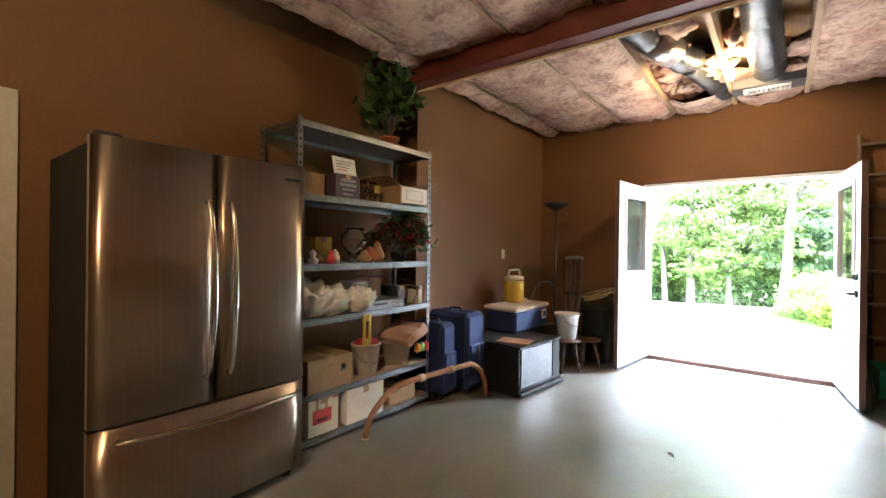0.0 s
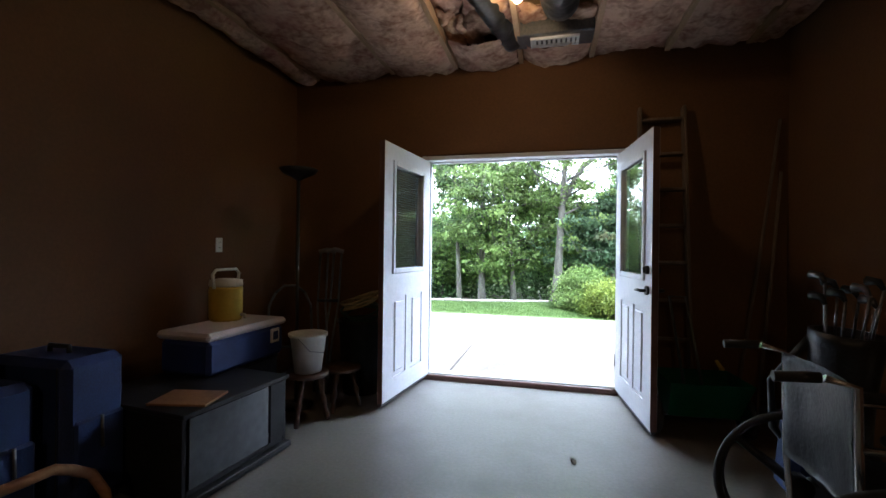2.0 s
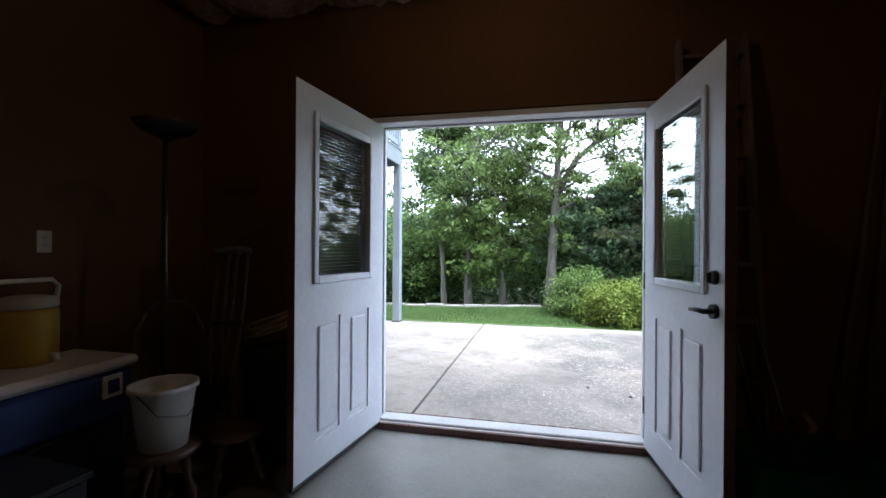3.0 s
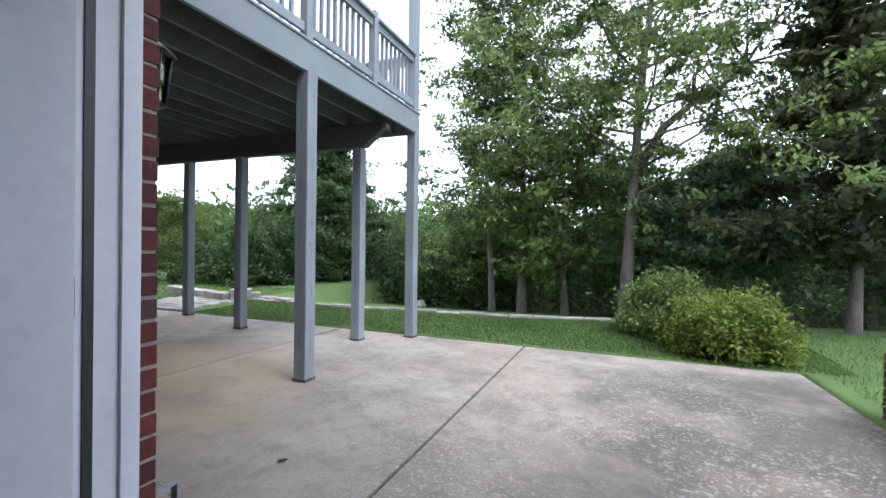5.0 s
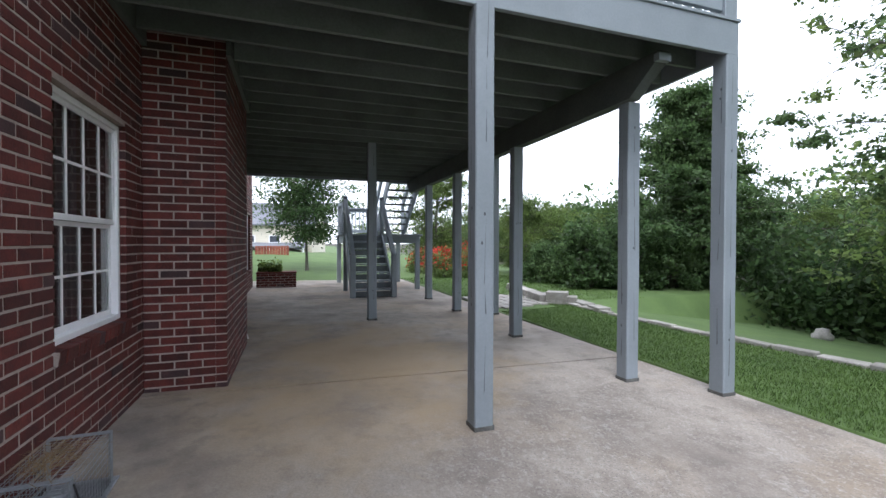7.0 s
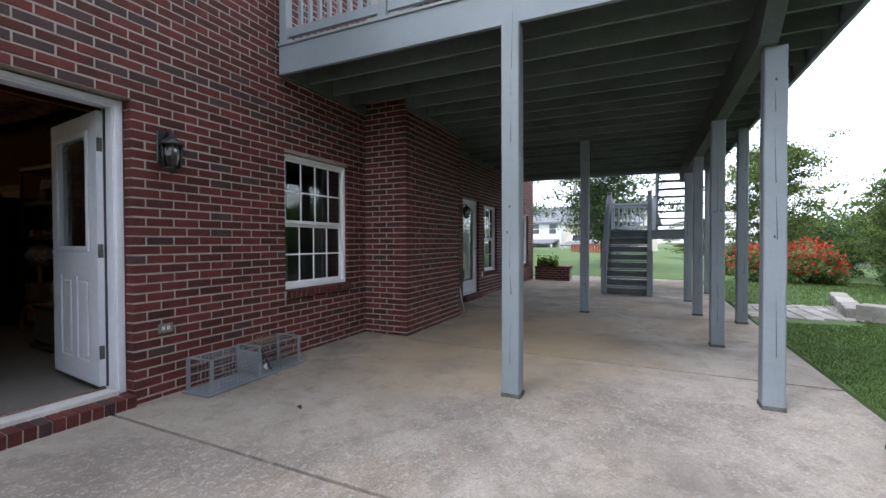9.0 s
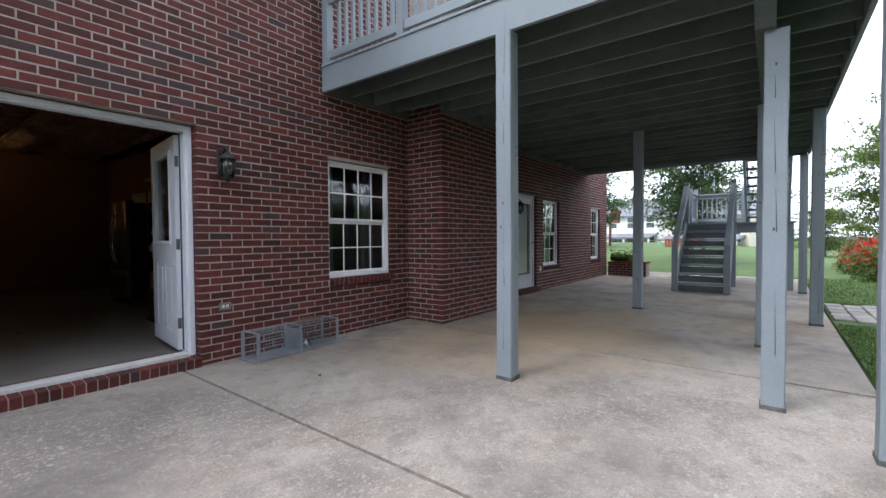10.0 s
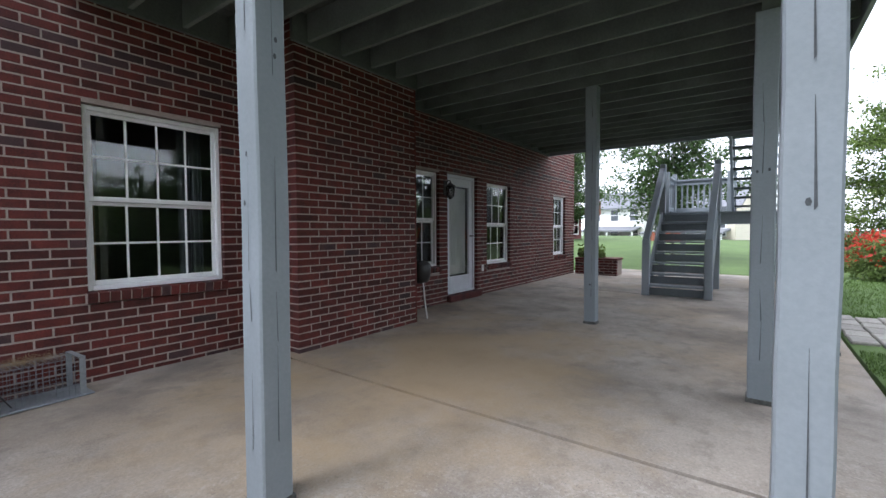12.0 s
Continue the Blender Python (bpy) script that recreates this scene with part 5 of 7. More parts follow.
# wooden balcony on the townhouse
balcony = thing("balcony", "reddish wooden balcony on posts beside the townhouse", "balcony", "", Matrix.Translation((-30.2, -5.75, 0)))
part("balcony_floor", slab(-1.2, 1.0, -0.2, 1.0, 2.1, 2.25), FENCE_RED, balcony)
part("balcony_post", boxes((0.85, 0.98, 0.85, 0.98, -0.1, 2.1)), FENCE_RED, balcony)
part("balcony_rail", boxes((-1.2, 1.0, 0.95, 1.0, 2.95, 3.05), *[(-1.2 + 0.15 * i, -1.14 + 0.15 * i, 0.95, 1.0, 2.25, 2.95) for i in range(15)]), FENCE_RED, balcony)
fence = thing("fence", "reddish stained wooden board fence in the distance", "fence")
for i in range(12):
    part("fence_board", slab(-27.0, -26.97, -1.0 + 0.16 * i, -0.86 + 0.16 * i, ground_z(-27, -1 + 0.16 * i) - 0.1, ground_z(-27, -1 + 0.16 * i) + 0.5), FENCE_RED, fence)


# ---- garage: ceiling, beam, ducts, lamp ----
JOIST = 2.955


def batt(bm, x0, x1, y0, y1, seed, sag=0.05):
    """A bulging insulation batt between joists, as a wrinkled sheet seen from below."""
    nx_, ny_ = 12, max(4, int((y1 - y0) / 0.07))
    g = []
    for j in range(ny_ + 1):
        row = []
        for i in range(nx_ + 1):
            u, v = i / nx_, j / ny_
            x, y = x0 + (x1 - x0) * u, y0 + (y1 - y0) * v
            p = Vector((x * 4 + seed, y * 3.0, seed))
            z = JOIST + 0.03 - sag * math.sin(math.pi * u) ** 0.6 + 0.035 * noise.noise(p) + 0.03 * noise.noise(p * 3.1) + 0.02 * noise.noise(p * 7)
            row.append(bm.verts.new((x, y, z)))
        g.append(row)
    for j in range(ny_):
        for i in range(nx_):
            f = bm.faces.new((g[j][i], g[j + 1][i], g[j + 1][i + 1], g[j][i + 1]))
            f.smooth = True


joists = [-1.18, -0.36, 0.27, 0.88, 1.49, 2.10, 2.71]
bm = boxes(*[(x - 0.02, x + 0.02, BACK, INSIDE - 0.002, JOIST, CEIL - 0.002) for x in joists])
structure("ceiling_joists", bm, PALE_WOOD, "pale pine ceiling joists", "joists")
bm = bmesh.new()
edges = [LEFT + 0.01] + joists + [RIGHT - 0.01]
for i, (a, b) in enumerate(zip(edges, edges[1:])):
    if 0.2 < a < 1.4:
        batt(bm, a + 0.025, b - 0.025, BACK + 0.02, -3.05, i * 3.7)
        batt(bm, a + 0.025, b - 0.025, -0.62 - 0.2 * (i % 2), INSIDE - 0.003, i * 5.1, 0.08)
    elif a < 0.2:
        batt(bm, a - 0.01, b + 0.01, BACK + 0.02, INSIDE - 0.003, i * 3.7, 0.07)
    else:
        batt(bm, a + 0.025, b - 0.025, BACK + 0.02, INSIDE - 0.003, i * 3.7, 0.02)
structure("ceiling_insulation", bm, INSULATION, "pink insulation batts sagging between the ceiling joists", "insulation")
rnd = random.Random(12)
bm = bmesh.new()
for i in range(26):
    c = Vector((rnd.uniform(0.32, 1.45), rnd.uniform(-2.9, -0.6), rnd.uniform(3.02, 3.10)))
    a = len(bm.verts)
    got = bmesh.ops.create_icosphere(bm, subdivisions=3, radius=1.0)
    sc = Matrix.Diagonal((rnd.uniform(0.08, 0.17), rnd.uniform(0.10, 0.24), rnd.uniform(0.03, 0.06), 1))
    for v in got["verts"]:
        p = v.co.copy()
        v.co = c + (sc @ p) * (1 + 0.7 * noise.noise(p * 1.7 + c * 5) + 0.4 * noise.noise(p * 5 + c * 3))
        for f in v.link_faces:
            f.smooth = True
structure("loose_insulation", bm, INSULATION, "torn pink glass wool stuffed in the open bay", "insulation")

beam = thing("steel_beam", "dark red primed steel beam with a pale wooden strip", "beam", kind="structure")
part("beam_web", boxes((LEFT, RIGHT, -3.075, -3.060, 2.80, 3.10), (LEFT, RIGHT, -3.14, -2.99, 2.785, 2.80), (LEFT, RIGHT, -3.14, -2.99, 3.09, 3.105)), RED_STEEL, beam)
part("nailer", slab(LEFT, RIGHT, -3.005, -2.975, 2.762, 2.784, 0.003), PALE_WOOD, beam, "pale wooden strip under the beam")
part("beam_board", slab(LEFT, RIGHT, -3.145, -3.125, 2.80, 3.085), RED_STEEL, beam, "dark red board on the beam's face")

DUCT = surface("black_duct_wrap", (0.010, 0.011, 0.012), (0.035, 0.038, 0.042), 0.24, 6, 22, 1.1, rough2=0.42, spec=0.4)
FOIL = surface("crinkled_foil", (0.45, 0.43, 0.40), (0.62, 0.60, 0.56), 0.25, 9, 40, 1.0, metal=1.0)


def duct(label, pts, r, foil=None):
    d = thing("duct", label, "duct", "ducts in the ceiling")
    n = 26
    full = []
    for i in range(n + 1):
        f = i / n * (len(pts) - 1)
        j = min(int(f), len(pts) - 2)
        a, b = Vector(pts[j]), Vector(pts[j + 1])
        full.append(a.lerp(b, f - j))
    sm = [full[0]] + [(full[i - 1] + full[i] * 2 + full[i + 1]) / 4 for i in range(1, n)] + [full[-1]]
    bm = tube(bmesh.new(), sm, [r * (1 + 0.05 * math.sin(i * 2.2) + 0.04 * noise.noise(Vector((i * 0.7, r * 50, 0)))) for i in range(n + 1)], 18)
    part("duct_wrap", rough_up(bm, 0.008, 14), DUCT, d)
    if foil:
        part("foil_patch", rough_up(tube(bmesh.new(), [Vector(p) for p in foil], r * 1.05, 18), 0.006, 30), FOIL, d, "crinkled foil tape")


duct("shiny black wrapped flexible duct hanging from the ceiling", [(1.16, -3.0, 3.06), (1.17, -2.2, 2.99), (1.19, -1.5, 2.95), (1.20, -1.15, 2.98), (1.22, -0.98, 3.10)], 0.125)
duct("black wrapped duct with a foil-taped bend", [(0.28, -3.0, 3.08), (0.42, -2.4, 3.02), (0.60, -1.75, 3.0), (0.66, -1.55, 3.08)], 0.115, [(0.45, -2.3, 3.015), (0.55, -1.95, 3.0)])
duct("small black wrapped duct running to the front wall", [(0.60, -1.45, 3.05), (0.72, -1.05, 3.01), (0.82, -0.62, 3.0), (0.86, -0.48, 3.08)], 0.085)

reg = thing("ceiling_register", "white louvred air register on a galvanised box", "air vent", at=Matrix.Translation((1.17, -0.66, 2.93)))
part("boot", slab(-0.30, 0.30, -0.12, 0.12, 0.02, 0.16, 0.01), STEEL_GREY, reg, "galvanised box")
part("register_frame", boxes((-0.19, 0.19, -0.075, -0.055, 0.0, 0.02), (-0.19, 0.19, 0.055, 0.075, 0.0, 0.02), (-0.19, -0.17, -0.055, 0.055, 0.0, 0.02), (0.17, 0.19, -0.055, 0.055, 0.0, 0.02)), VINYL, reg)
for i in range(9):
    part("slat", slab(-0.168 + 0.038 * i, -0.146 + 0.038 * i, -0.054, 0.054, 0.006, 0.018), VINYL, reg)


def bulb(label, x, y, z, power):
    b = thing("light_bulb", label, "lamp", "bare bulbs", Matrix.Translation((x, y, z)))
    part("holder", lathe([(0.05, 0.11), (0.055, 0.085), (0.035, 0.06), (0.02, 0.05)], 18), VINYL, b, "white porcelain lamp holder")
    g = part("glass_bulb", lathe([(0.0, -0.062), (0.018, -0.058), (0.03, -0.04), (0.033, -0.02), (0.027, 0.005), (0.016, 0.03), (0.014, 0.05)], 18), glow("hot_bulb", (1.0, 0.66, 0.30), power), b, "glowing bare bulb")
    g.visible_shadow = False


bulb("glowing bare bulb in a white holder on a joist", 0.93, -1.46, 2.90, 4.5)
bulb("glowing bare bulb in a white holder at the garage back", 0.90, -6.9, 2.90, 13.0)


# ---- fridge ----
def brushed_steel():
    m = surface("brushed_steel", (0.37, 0.31, 0.26), (0.47, 0.40, 0.34), 0.27, 4, 80, 0.03, metal=1.0, stretch=(1, 60, 0.4), rough2=0.36)
    b = m.node_tree.nodes["Principled BSDF"]
    b.inputs["Anisotropic"].default_value = 0.75
    b.inputs["Anisotropic Rotation"].default_value = 0.25
    return m


BRUSHED = brushed_steel()
FR_SIDE = surface("fridge_side_grey", (0.018, 0.016, 0.016), (0.032, 0.03, 0.029), 0.8, 5, 70, 0.1, spec=0.12)
fridge = thing("refrigerator", "stainless steel french-door refrigerator with bowed handles", "refrigerator", at=Matrix.Translation((-0.845, -5.037, 0)) @ Matrix.Diagonal((1, 1.06, 1, 1)))
part("cabinet", slab(-0.73, -0.075, -0.465, 0.465, 0.03, 1.745, 0.01), FR_SIDE, fridge, "dark grey cabinet sides")


def fridge_door(name, y0, y1, z0, z1):
    """A door panel with rounded upright edges and a slight bow."""
    pts = []
    n = 14
    for i in range(n + 1):
        t = i / n
        y = y0 + (y1 - y0) * t
        edge = min(t, 1 - t) * (y1 - y0)
        x = -0.004 - 0.012 * (2 * t - 1) ** 2 - (0.018 * (1 - edge / 0.022) ** 2 if edge < 0.022 else 0)
        pts.append((x, y))
    pts += [(-0.065, y1), (-0.065, y0)]
    bm = prism(pts, z0, z1, "z")
    for f in bm.faces:
        f.smooth = abs(f.normal.z) < 0.5 and f.normal.x > 0.3
    return part(name, bm, BRUSHED, fridge)


dl = fridge_door("door", -0.468, -0.004, 0.575, 1.765)
dr = fridge_door("door", 0.004, 0.468, 0.575, 1.765)
dw_ = fridge_door("freezer_drawer", -0.468, 0.468, 0.07, 0.562)
for d_, yy in ((dl, -0.052), (dr, 0.052)):
    pts = []
    for i in range(17):
        t = i / 16
        pts.append((0.012 + 0.055 * math.sin(math.pi * t) ** 0.7, yy * (1 - 0.12 * math.sin(math.pi * t)), 0.70 + 0.83 * t))
    part("handle", bar([(-0.006, pts[0][1], pts[0][2])] + pts + [(-0.006, pts[-1][1], pts[-1][2])], [0.012] + [0.010 + 0.006 * math.sin(math.pi * i / 16) for i in range(17)] + [0.012], 10), CHROME, d_, "polished bowed handle")
pts = [(0.012 + 0.055 * math.sin(math.pi * i / 16) ** 0.7, -0.38 + 0.80 * i / 16, 0.505) for i in range(17)]
part("handle", bar([(-0.006, -0.38, 0.505)] + pts + [(-0.006, 0.42, 0.505)], [0.012] + [0.010 + 0.006 * math.sin(math.pi * i / 16) for i in range(17)] + [0.012], 10), CHROME, dw_, "polished bowed handle")
part("badge", slab(-0.0035, 0.0005, 0.33, 0.42, 1.685, 1.698, 0.001), BLACK_METAL, dr, "small dark maker's plate")
for y in (-0.46, 0.36):
    part("hinge_cover", boxes((-0.14, -0.03, y, y + 0.10, 1.746, 1.785), bevel=0.01), BLACK_METAL, fridge, "black hinge cover")
for yy in (-0.42, 0.42):
    part("foot", lathe([(0.03, 0.0), (0.03, 0.035)], 12, at=(-0.12, yy, 0.0)), BLACK_METAL, fridge)

# doorway beside the fridge
side_door = thing("door_3", "pale door in a grey casing beside the refrigerator, shut", "door", kind="structure")
CASING_GREY = surface("grey_casing", (0.38, 0.36, 0.32), (0.48, 0.46, 0.42), 0.5, 3, 30, 0.05)
part("casing", boxes((LEFT_BACK, LEFT_BACK + 0.02, -5.72, -5.64, 0, 2.06), (LEFT_BACK, LEFT_BACK + 0.02, -6.66, -6.58, 0, 2.06), (LEFT_BACK, LEFT_BACK + 0.02, -6.58, -5.72, 1.98, 2.06), bevel=0.004), CASING_GREY, side_door)
part("door_panel", slab(LEFT_BACK, LEFT_BACK + 0.012, -6.575, -5.725, 0.01, 1.975), surface("cream_door", (0.55, 0.48, 0.36), (0.66, 0.58, 0.45), 0.5, 2, 20, 0.05), side_door)
part("door_handle", lathe([(0.03, 0.0), (0.026, 0.03), (0.0, 0.05)], 12), STEEL_GREY, side_door).matrix_local = pose(LEFT_BACK + 0.012, -5.8, 0.95, 0, 90, 0)

# ---- steel shelving and what stands on it ----
SHX0, SHX1, SHY0, SHY1 = -1.565, -1.117, -4.43, -3.11
LEVELS = (0.06, 0.35, 0.845, 1.205, 1.665, 2.135)
shelving = thing("shelving_unit", "grey steel shelving with perforated posts and six shelves, crowded", "shelf")
HOLE_DARK = surface("slot_dark", (0.02, 0.02, 0.02), (0.04, 0.04, 0.04), 0.9, 5, 20, 0)
for x, sx in ((SHX0, 1), (SHX1, -1)):
    for y, sy in ((SHY0, 1), (SHY1, -1)):
        post = part("post", boxes((min(x, x + sx * 0.035), max(x, x + sx * 0.035), min(y, y + sy * 0.003), max(y, y + sy * 0.003), 0.0, 2.16), (min(x, x + sx * 0.003), max(x, x + sx * 0.003), min(y + sy * 0.0032, y + sy * 0.035), max(y + sy * 0.0032, y + sy * 0.035), 0.0, 2.16)), STEEL_GREY, shelving, "slotted angle post")
        sl = bmesh.new()
        for i in range(42):
            z = 0.05 + i * 0.05
            box(sl, min(x - sx * 0.001, x + sx * 0.001), max(x - sx * 0.001, x + sx * 0.001), min(y + sy * 0.012, y + sy * 0.024), max(y + sy * 0.012, y + sy * 0.024), z, z + 0.022)
            box(sl, min(x + sx * 0.012, x + sx * 0.024), max(x + sx * 0.012, x + sx * 0.024), min(y - sy * 0.001, y + sy * 0.001), max(y - sy * 0.001, y + sy * 0.001), z, z + 0.022)
        tagged(part("slotting", sl, HOLE_DARK, post), kind="stuff")
for z in LEVELS:
    shf = part("shelf_board", boxes((SHX0 + 0.005, SHX1 - 0.005, SHY0 + 0.005, SHY1 - 0.005, z - 0.008, z)), STEEL_GREY if z > 0.4 else surface("particle_board", (0.30, 0.21, 0.13), (0.42, 0.31, 0.20), 0.8, 9, 60, 0.2), shelving)
    part("shelf_beam", boxes((SHX1 - 0.004, SHX1 + 0.010, SHY0 + 0.004, SHY1 - 0.004, z - 0.04, z - 0.018), (SHX1 - 0.004, SHX1 + 0.004, SHY0 + 0.004, SHY1 - 0.004, z - 0.018, z + 0.003), (SHX0 + 0.004, SHX0 + 0.014, SHY0 + 0.004, SHY1 - 0.004, z - 0.04, z - 0.009), (SHX0 + 0.016, SHX1 - 0.006, SHY0 + 0.004, SHY0 + 0.014, z - 0.04, z - 0.009), (SHX0 + 0.016, SHX1 - 0.006, SHY1 - 0.014, SHY1 - 0.004, z - 0.04, z - 0.009)), STEEL_GREY, shf)

CARD = surface("brown_cardboard", (0.27, 0.17, 0.09), (0.36, 0.24, 0.135), 0.85, 4, 50, 0.15, vary=0.1)
WHITE_CARD = surface("white_cardboard", (0.58, 0.56, 0.52), (0.70, 0.68, 0.63), 0.7, 4, 50, 0.1)
RED_PRINT = surface("red_print", (0.42, 0.03, 0.035), (0.52, 0.05, 0.05), 0.6, 5, 40, 0)
INK = surface("grey_print", (0.16, 0.16, 0.17), (0.24, 0.24, 0.25), 0.7, 5, 40, 0)
DARK_BOX = surface("dark_purple_carton", (0.035, 0.02, 0.035), (0.07, 0.04, 0.06), 0.5, 5, 40, 0.05)
YELLOW = surface("yellow_plastic", (0.52, 0.34, 0.03), (0.62, 0.43, 0.05), 0.4, 4, 40, 0.03)
BEIGE_PL = surface("beige_plastic", (0.46, 0.37, 0.27), (0.55, 0.46, 0.35), 0.45, 4, 40, 0.03)
WHITE_PL = surface("white_plastic", (0.66, 0.65, 0.62), (0.76, 0.75, 0.72), 0.35, 4, 40, 0.03)
NAVY = surface("navy_nylon", (0.009, 0.022, 0.095), (0.020, 0.042, 0.16), 0.6, 6, 150, 0.3)
BAG = surface("crumpled_white_bag", (0.55, 0.53, 0.50), (0.72, 0.70, 0.66), 0.4, 7, 30, 0.6)
PINK_CLOTH = surface("dusty_pink_cloth", (0.40, 0.24, 0.20), (0.52, 0.33, 0.27), 0.85, 5, 80, 0.3)
TERRA = surface("terracotta", (0.30, 0.075, 0.035), (0.40, 0.11, 0.05), 0.7, 5, 50, 0.1)
BROWN_PIPE = surface("brown_bamboo", (0.22, 0.10, 0.04), (0.36, 0.18, 0.075), 0.4, 5, 50, 0.15)


def carton(label, x, y, z, sx, sy, sz, mat_=None, turn=0, flaps=False, panel=None, name="cardboard_box"):
    """A box with tape seam, optional open flaps, and a printed panel on the side that faces the room."""
    b = thing(name, label, "box", "", pose(x, y, z, 0, 0, turn))
    mat_ = mat_ or CARD
    if flaps:
        t = 0.005
        part("body", boxes((-sx / 2, sx / 2, -sy / 2, sy / 2, 0, t), (-sx / 2, -sx / 2 + t, -sy / 2, sy / 2, t, sz), (sx / 2 - t, sx / 2, -sy / 2, sy / 2, t, sz), (-sx / 2 + t, sx / 2 - t, -sy / 2, -sy / 2 + t, t, sz), (-sx / 2 + t, sx / 2 - t, sy / 2 - t, sy / 2, t, sz)), mat_, b)
        for s in (-1, 1):
            bm = slab(0, sy * 0.45, -sx / 2, sx / 2, 0, t)
            bmesh.ops.transform(bm, matrix=pose(0, s * (sy / 2 - 0.003), sz + 0.001, 0, -25, 90 * s), verts=bm.verts)
            part("flap", bm, mat_, b)
    else:
        part("body", slab(-sx / 2, sx / 2, -sy / 2, sy / 2, 0, sz, 0.004), mat_, b)
        part("tape", slab(-sx / 2 - 0.001, sx / 2 + 0.001, -0.025, 0.025, sz * 0.8, sz + 0.0012), surface_tape, b, "clear brown tape")
    if panel:
        for (y0, y1, z0, z1), pm in panel:
            part("printed_panel", slab(sx / 2 - 0.002, sx / 2 + 0.0015, sy * (y0 - 0.5), sy * (y1 - 0.5), sz * z0, sz * z1), pm, b)
    return b


surface_tape = surface("parcel_tape", (0.30, 0.20, 0.11), (0.36, 0.25, 0.14), 0.25, 5, 40, 0)
bar_ = lambda y0, y1, z0, z1: ((y0, y1, z0, z1), INK)
# bottom shelf
carton("white carton with a red printed emblem on the bottom shelf", -1.30, -4.20, LEVELS[0], 0.34, 0.25, 0.255, WHITE_CARD, 0, False, [((0.15, 0.75, 0.30, 0.66), RED_PRINT), ((0.25, 0.32, 0.66, 0.95), CARD), ((0.55, 0.62, 0.66, 0.95), CARD), ((0.80, 0.95, 0.88, 0.93), RED_PRINT), ((0.25, 0.65, 0.36, 0.42), WHITE_CARD)])
carton("plain white open carton on the bottom shelf", -1.28, -3.84, LEVELS[0], 0.34, 0.36, 0.245, WHITE_CARD, 0, False)
carton("flat brown cardboard box on the bottom shelf", -1.30, -3.40, LEVELS[0], 0.30, 0.30, 0.12, CARD)
# second level
carton("brown lidded cardboard box with a stamped label", -1.30, -4.15, LEVELS[1], 0.36, 0.38, 0.22, CARD, 0, False, [((0.7, 0.85, 0.5, 0.75), INK), ((0.73, 0.82, 0.55, 0.70), CARD)])
pail = thing("pail", "beige plastic pail with a wire handle", "bucket", at=Matrix.Translation((-1.24, -3.73, LEVELS[1])))
part("pail_body", lathe([(0.085, 0.0), (0.11, 0.215), (0.118, 0.22), (0.118, 0.235), (0.108, 0.235), (0.082, 0.012), (0.0, 0.01)], 24), BEIGE_PL, pail)
part("handle", bar([(0.0, -0.12, 0.20), (0.06, -0.10, 0.12), (0.10, 0.0, 0.08), (0.06, 0.10, 0.12), (0.0, 0.12, 0.20)], 0.003, 6), STEEL_GREY, pail)
cloth = thing("red_cloth", "folded dark red cloth stuffed in the pail", "cloth", at=Matrix.Translation((-1.24, -3.73, LEVELS[1] + 0.20)))
part("cloth_fold", rough_up(lathe([(0.10, 0.0), (0.09, 0.04), (0.05, 0.07), (0.0, 0.06)], 16), 0.02, 14), RED_PRINT, cloth)
bin_ = thing("storage_bin", "translucent storage bin with toys under a pink cushion", "bin", at=Matrix.Translation((-1.27, -3.36, LEVELS[1])))
part("bin_body", lathe([(0.13, 0.0), (0.165, 0.20), (0.17, 0.2), (0.16, 0.19), (0.125, 0.01), (0.0, 0.01)], 4), BEIGE_PL, bin_)
cush = thing("cushion", "dusty pink cushion on top of the bin", "cushion", at=Matrix.Translation((-1.22, -3.33, LEVELS[1] + 0.205)) @ pose(0, 0, 0, 8, 6, 20))
bm = slab(-0.17, 0.17, -0.19, 0.19, 0.0, 0.11, 0.05)
bmesh.ops.subdivide_edges(bm, edges=bm.edges[:], cuts=2, use_grid_fill=True)
part("cushion_cover", rough_up(bm, 0.02, 8), PINK_CLOTH, cush)
for i, (c, nm) in enumerate((((0.55, 0.25, 0.03), "orange"), ((0.12, 0.4, 0.10), "green"), ((0.5, 0.06, 0.10), "red"))):
    toy = thing("toy", "small bright plastic toy hanging over the bin", "toy", "toys", Matrix.Translation((-1.10, -3.28 + 0.05 * i, LEVELS[1] + 0.13)))
    part("toy_body", rough_up(lathe([(0.0, -0.04), (0.03, -0.02), (0.025, 0.03), (0.0, 0.05)], 10), 0.008, 20), surface(nm + "_plastic", c, tuple(min(1, v * 1.25) for v in c), 0.4, 5, 40, 0), toy)
lev = thing("hand_level", "yellow plastic tape holder hung on the shelf edge", "tool", at=Matrix.Translation((SHX1 + 0.02, -3.86, 0.60)))
part("frame", boxes((0, 0.02, -0.035, -0.015, 0, 0.23), (0, 0.02, 0.015, 0.035, 0, 0.23), (0, 0.02, -0.015, 0.015, 0, 0.05), (0, 0.02, -0.015, 0.015, 0.18, 0.23), bevel=0.003), YELLOW, lev)
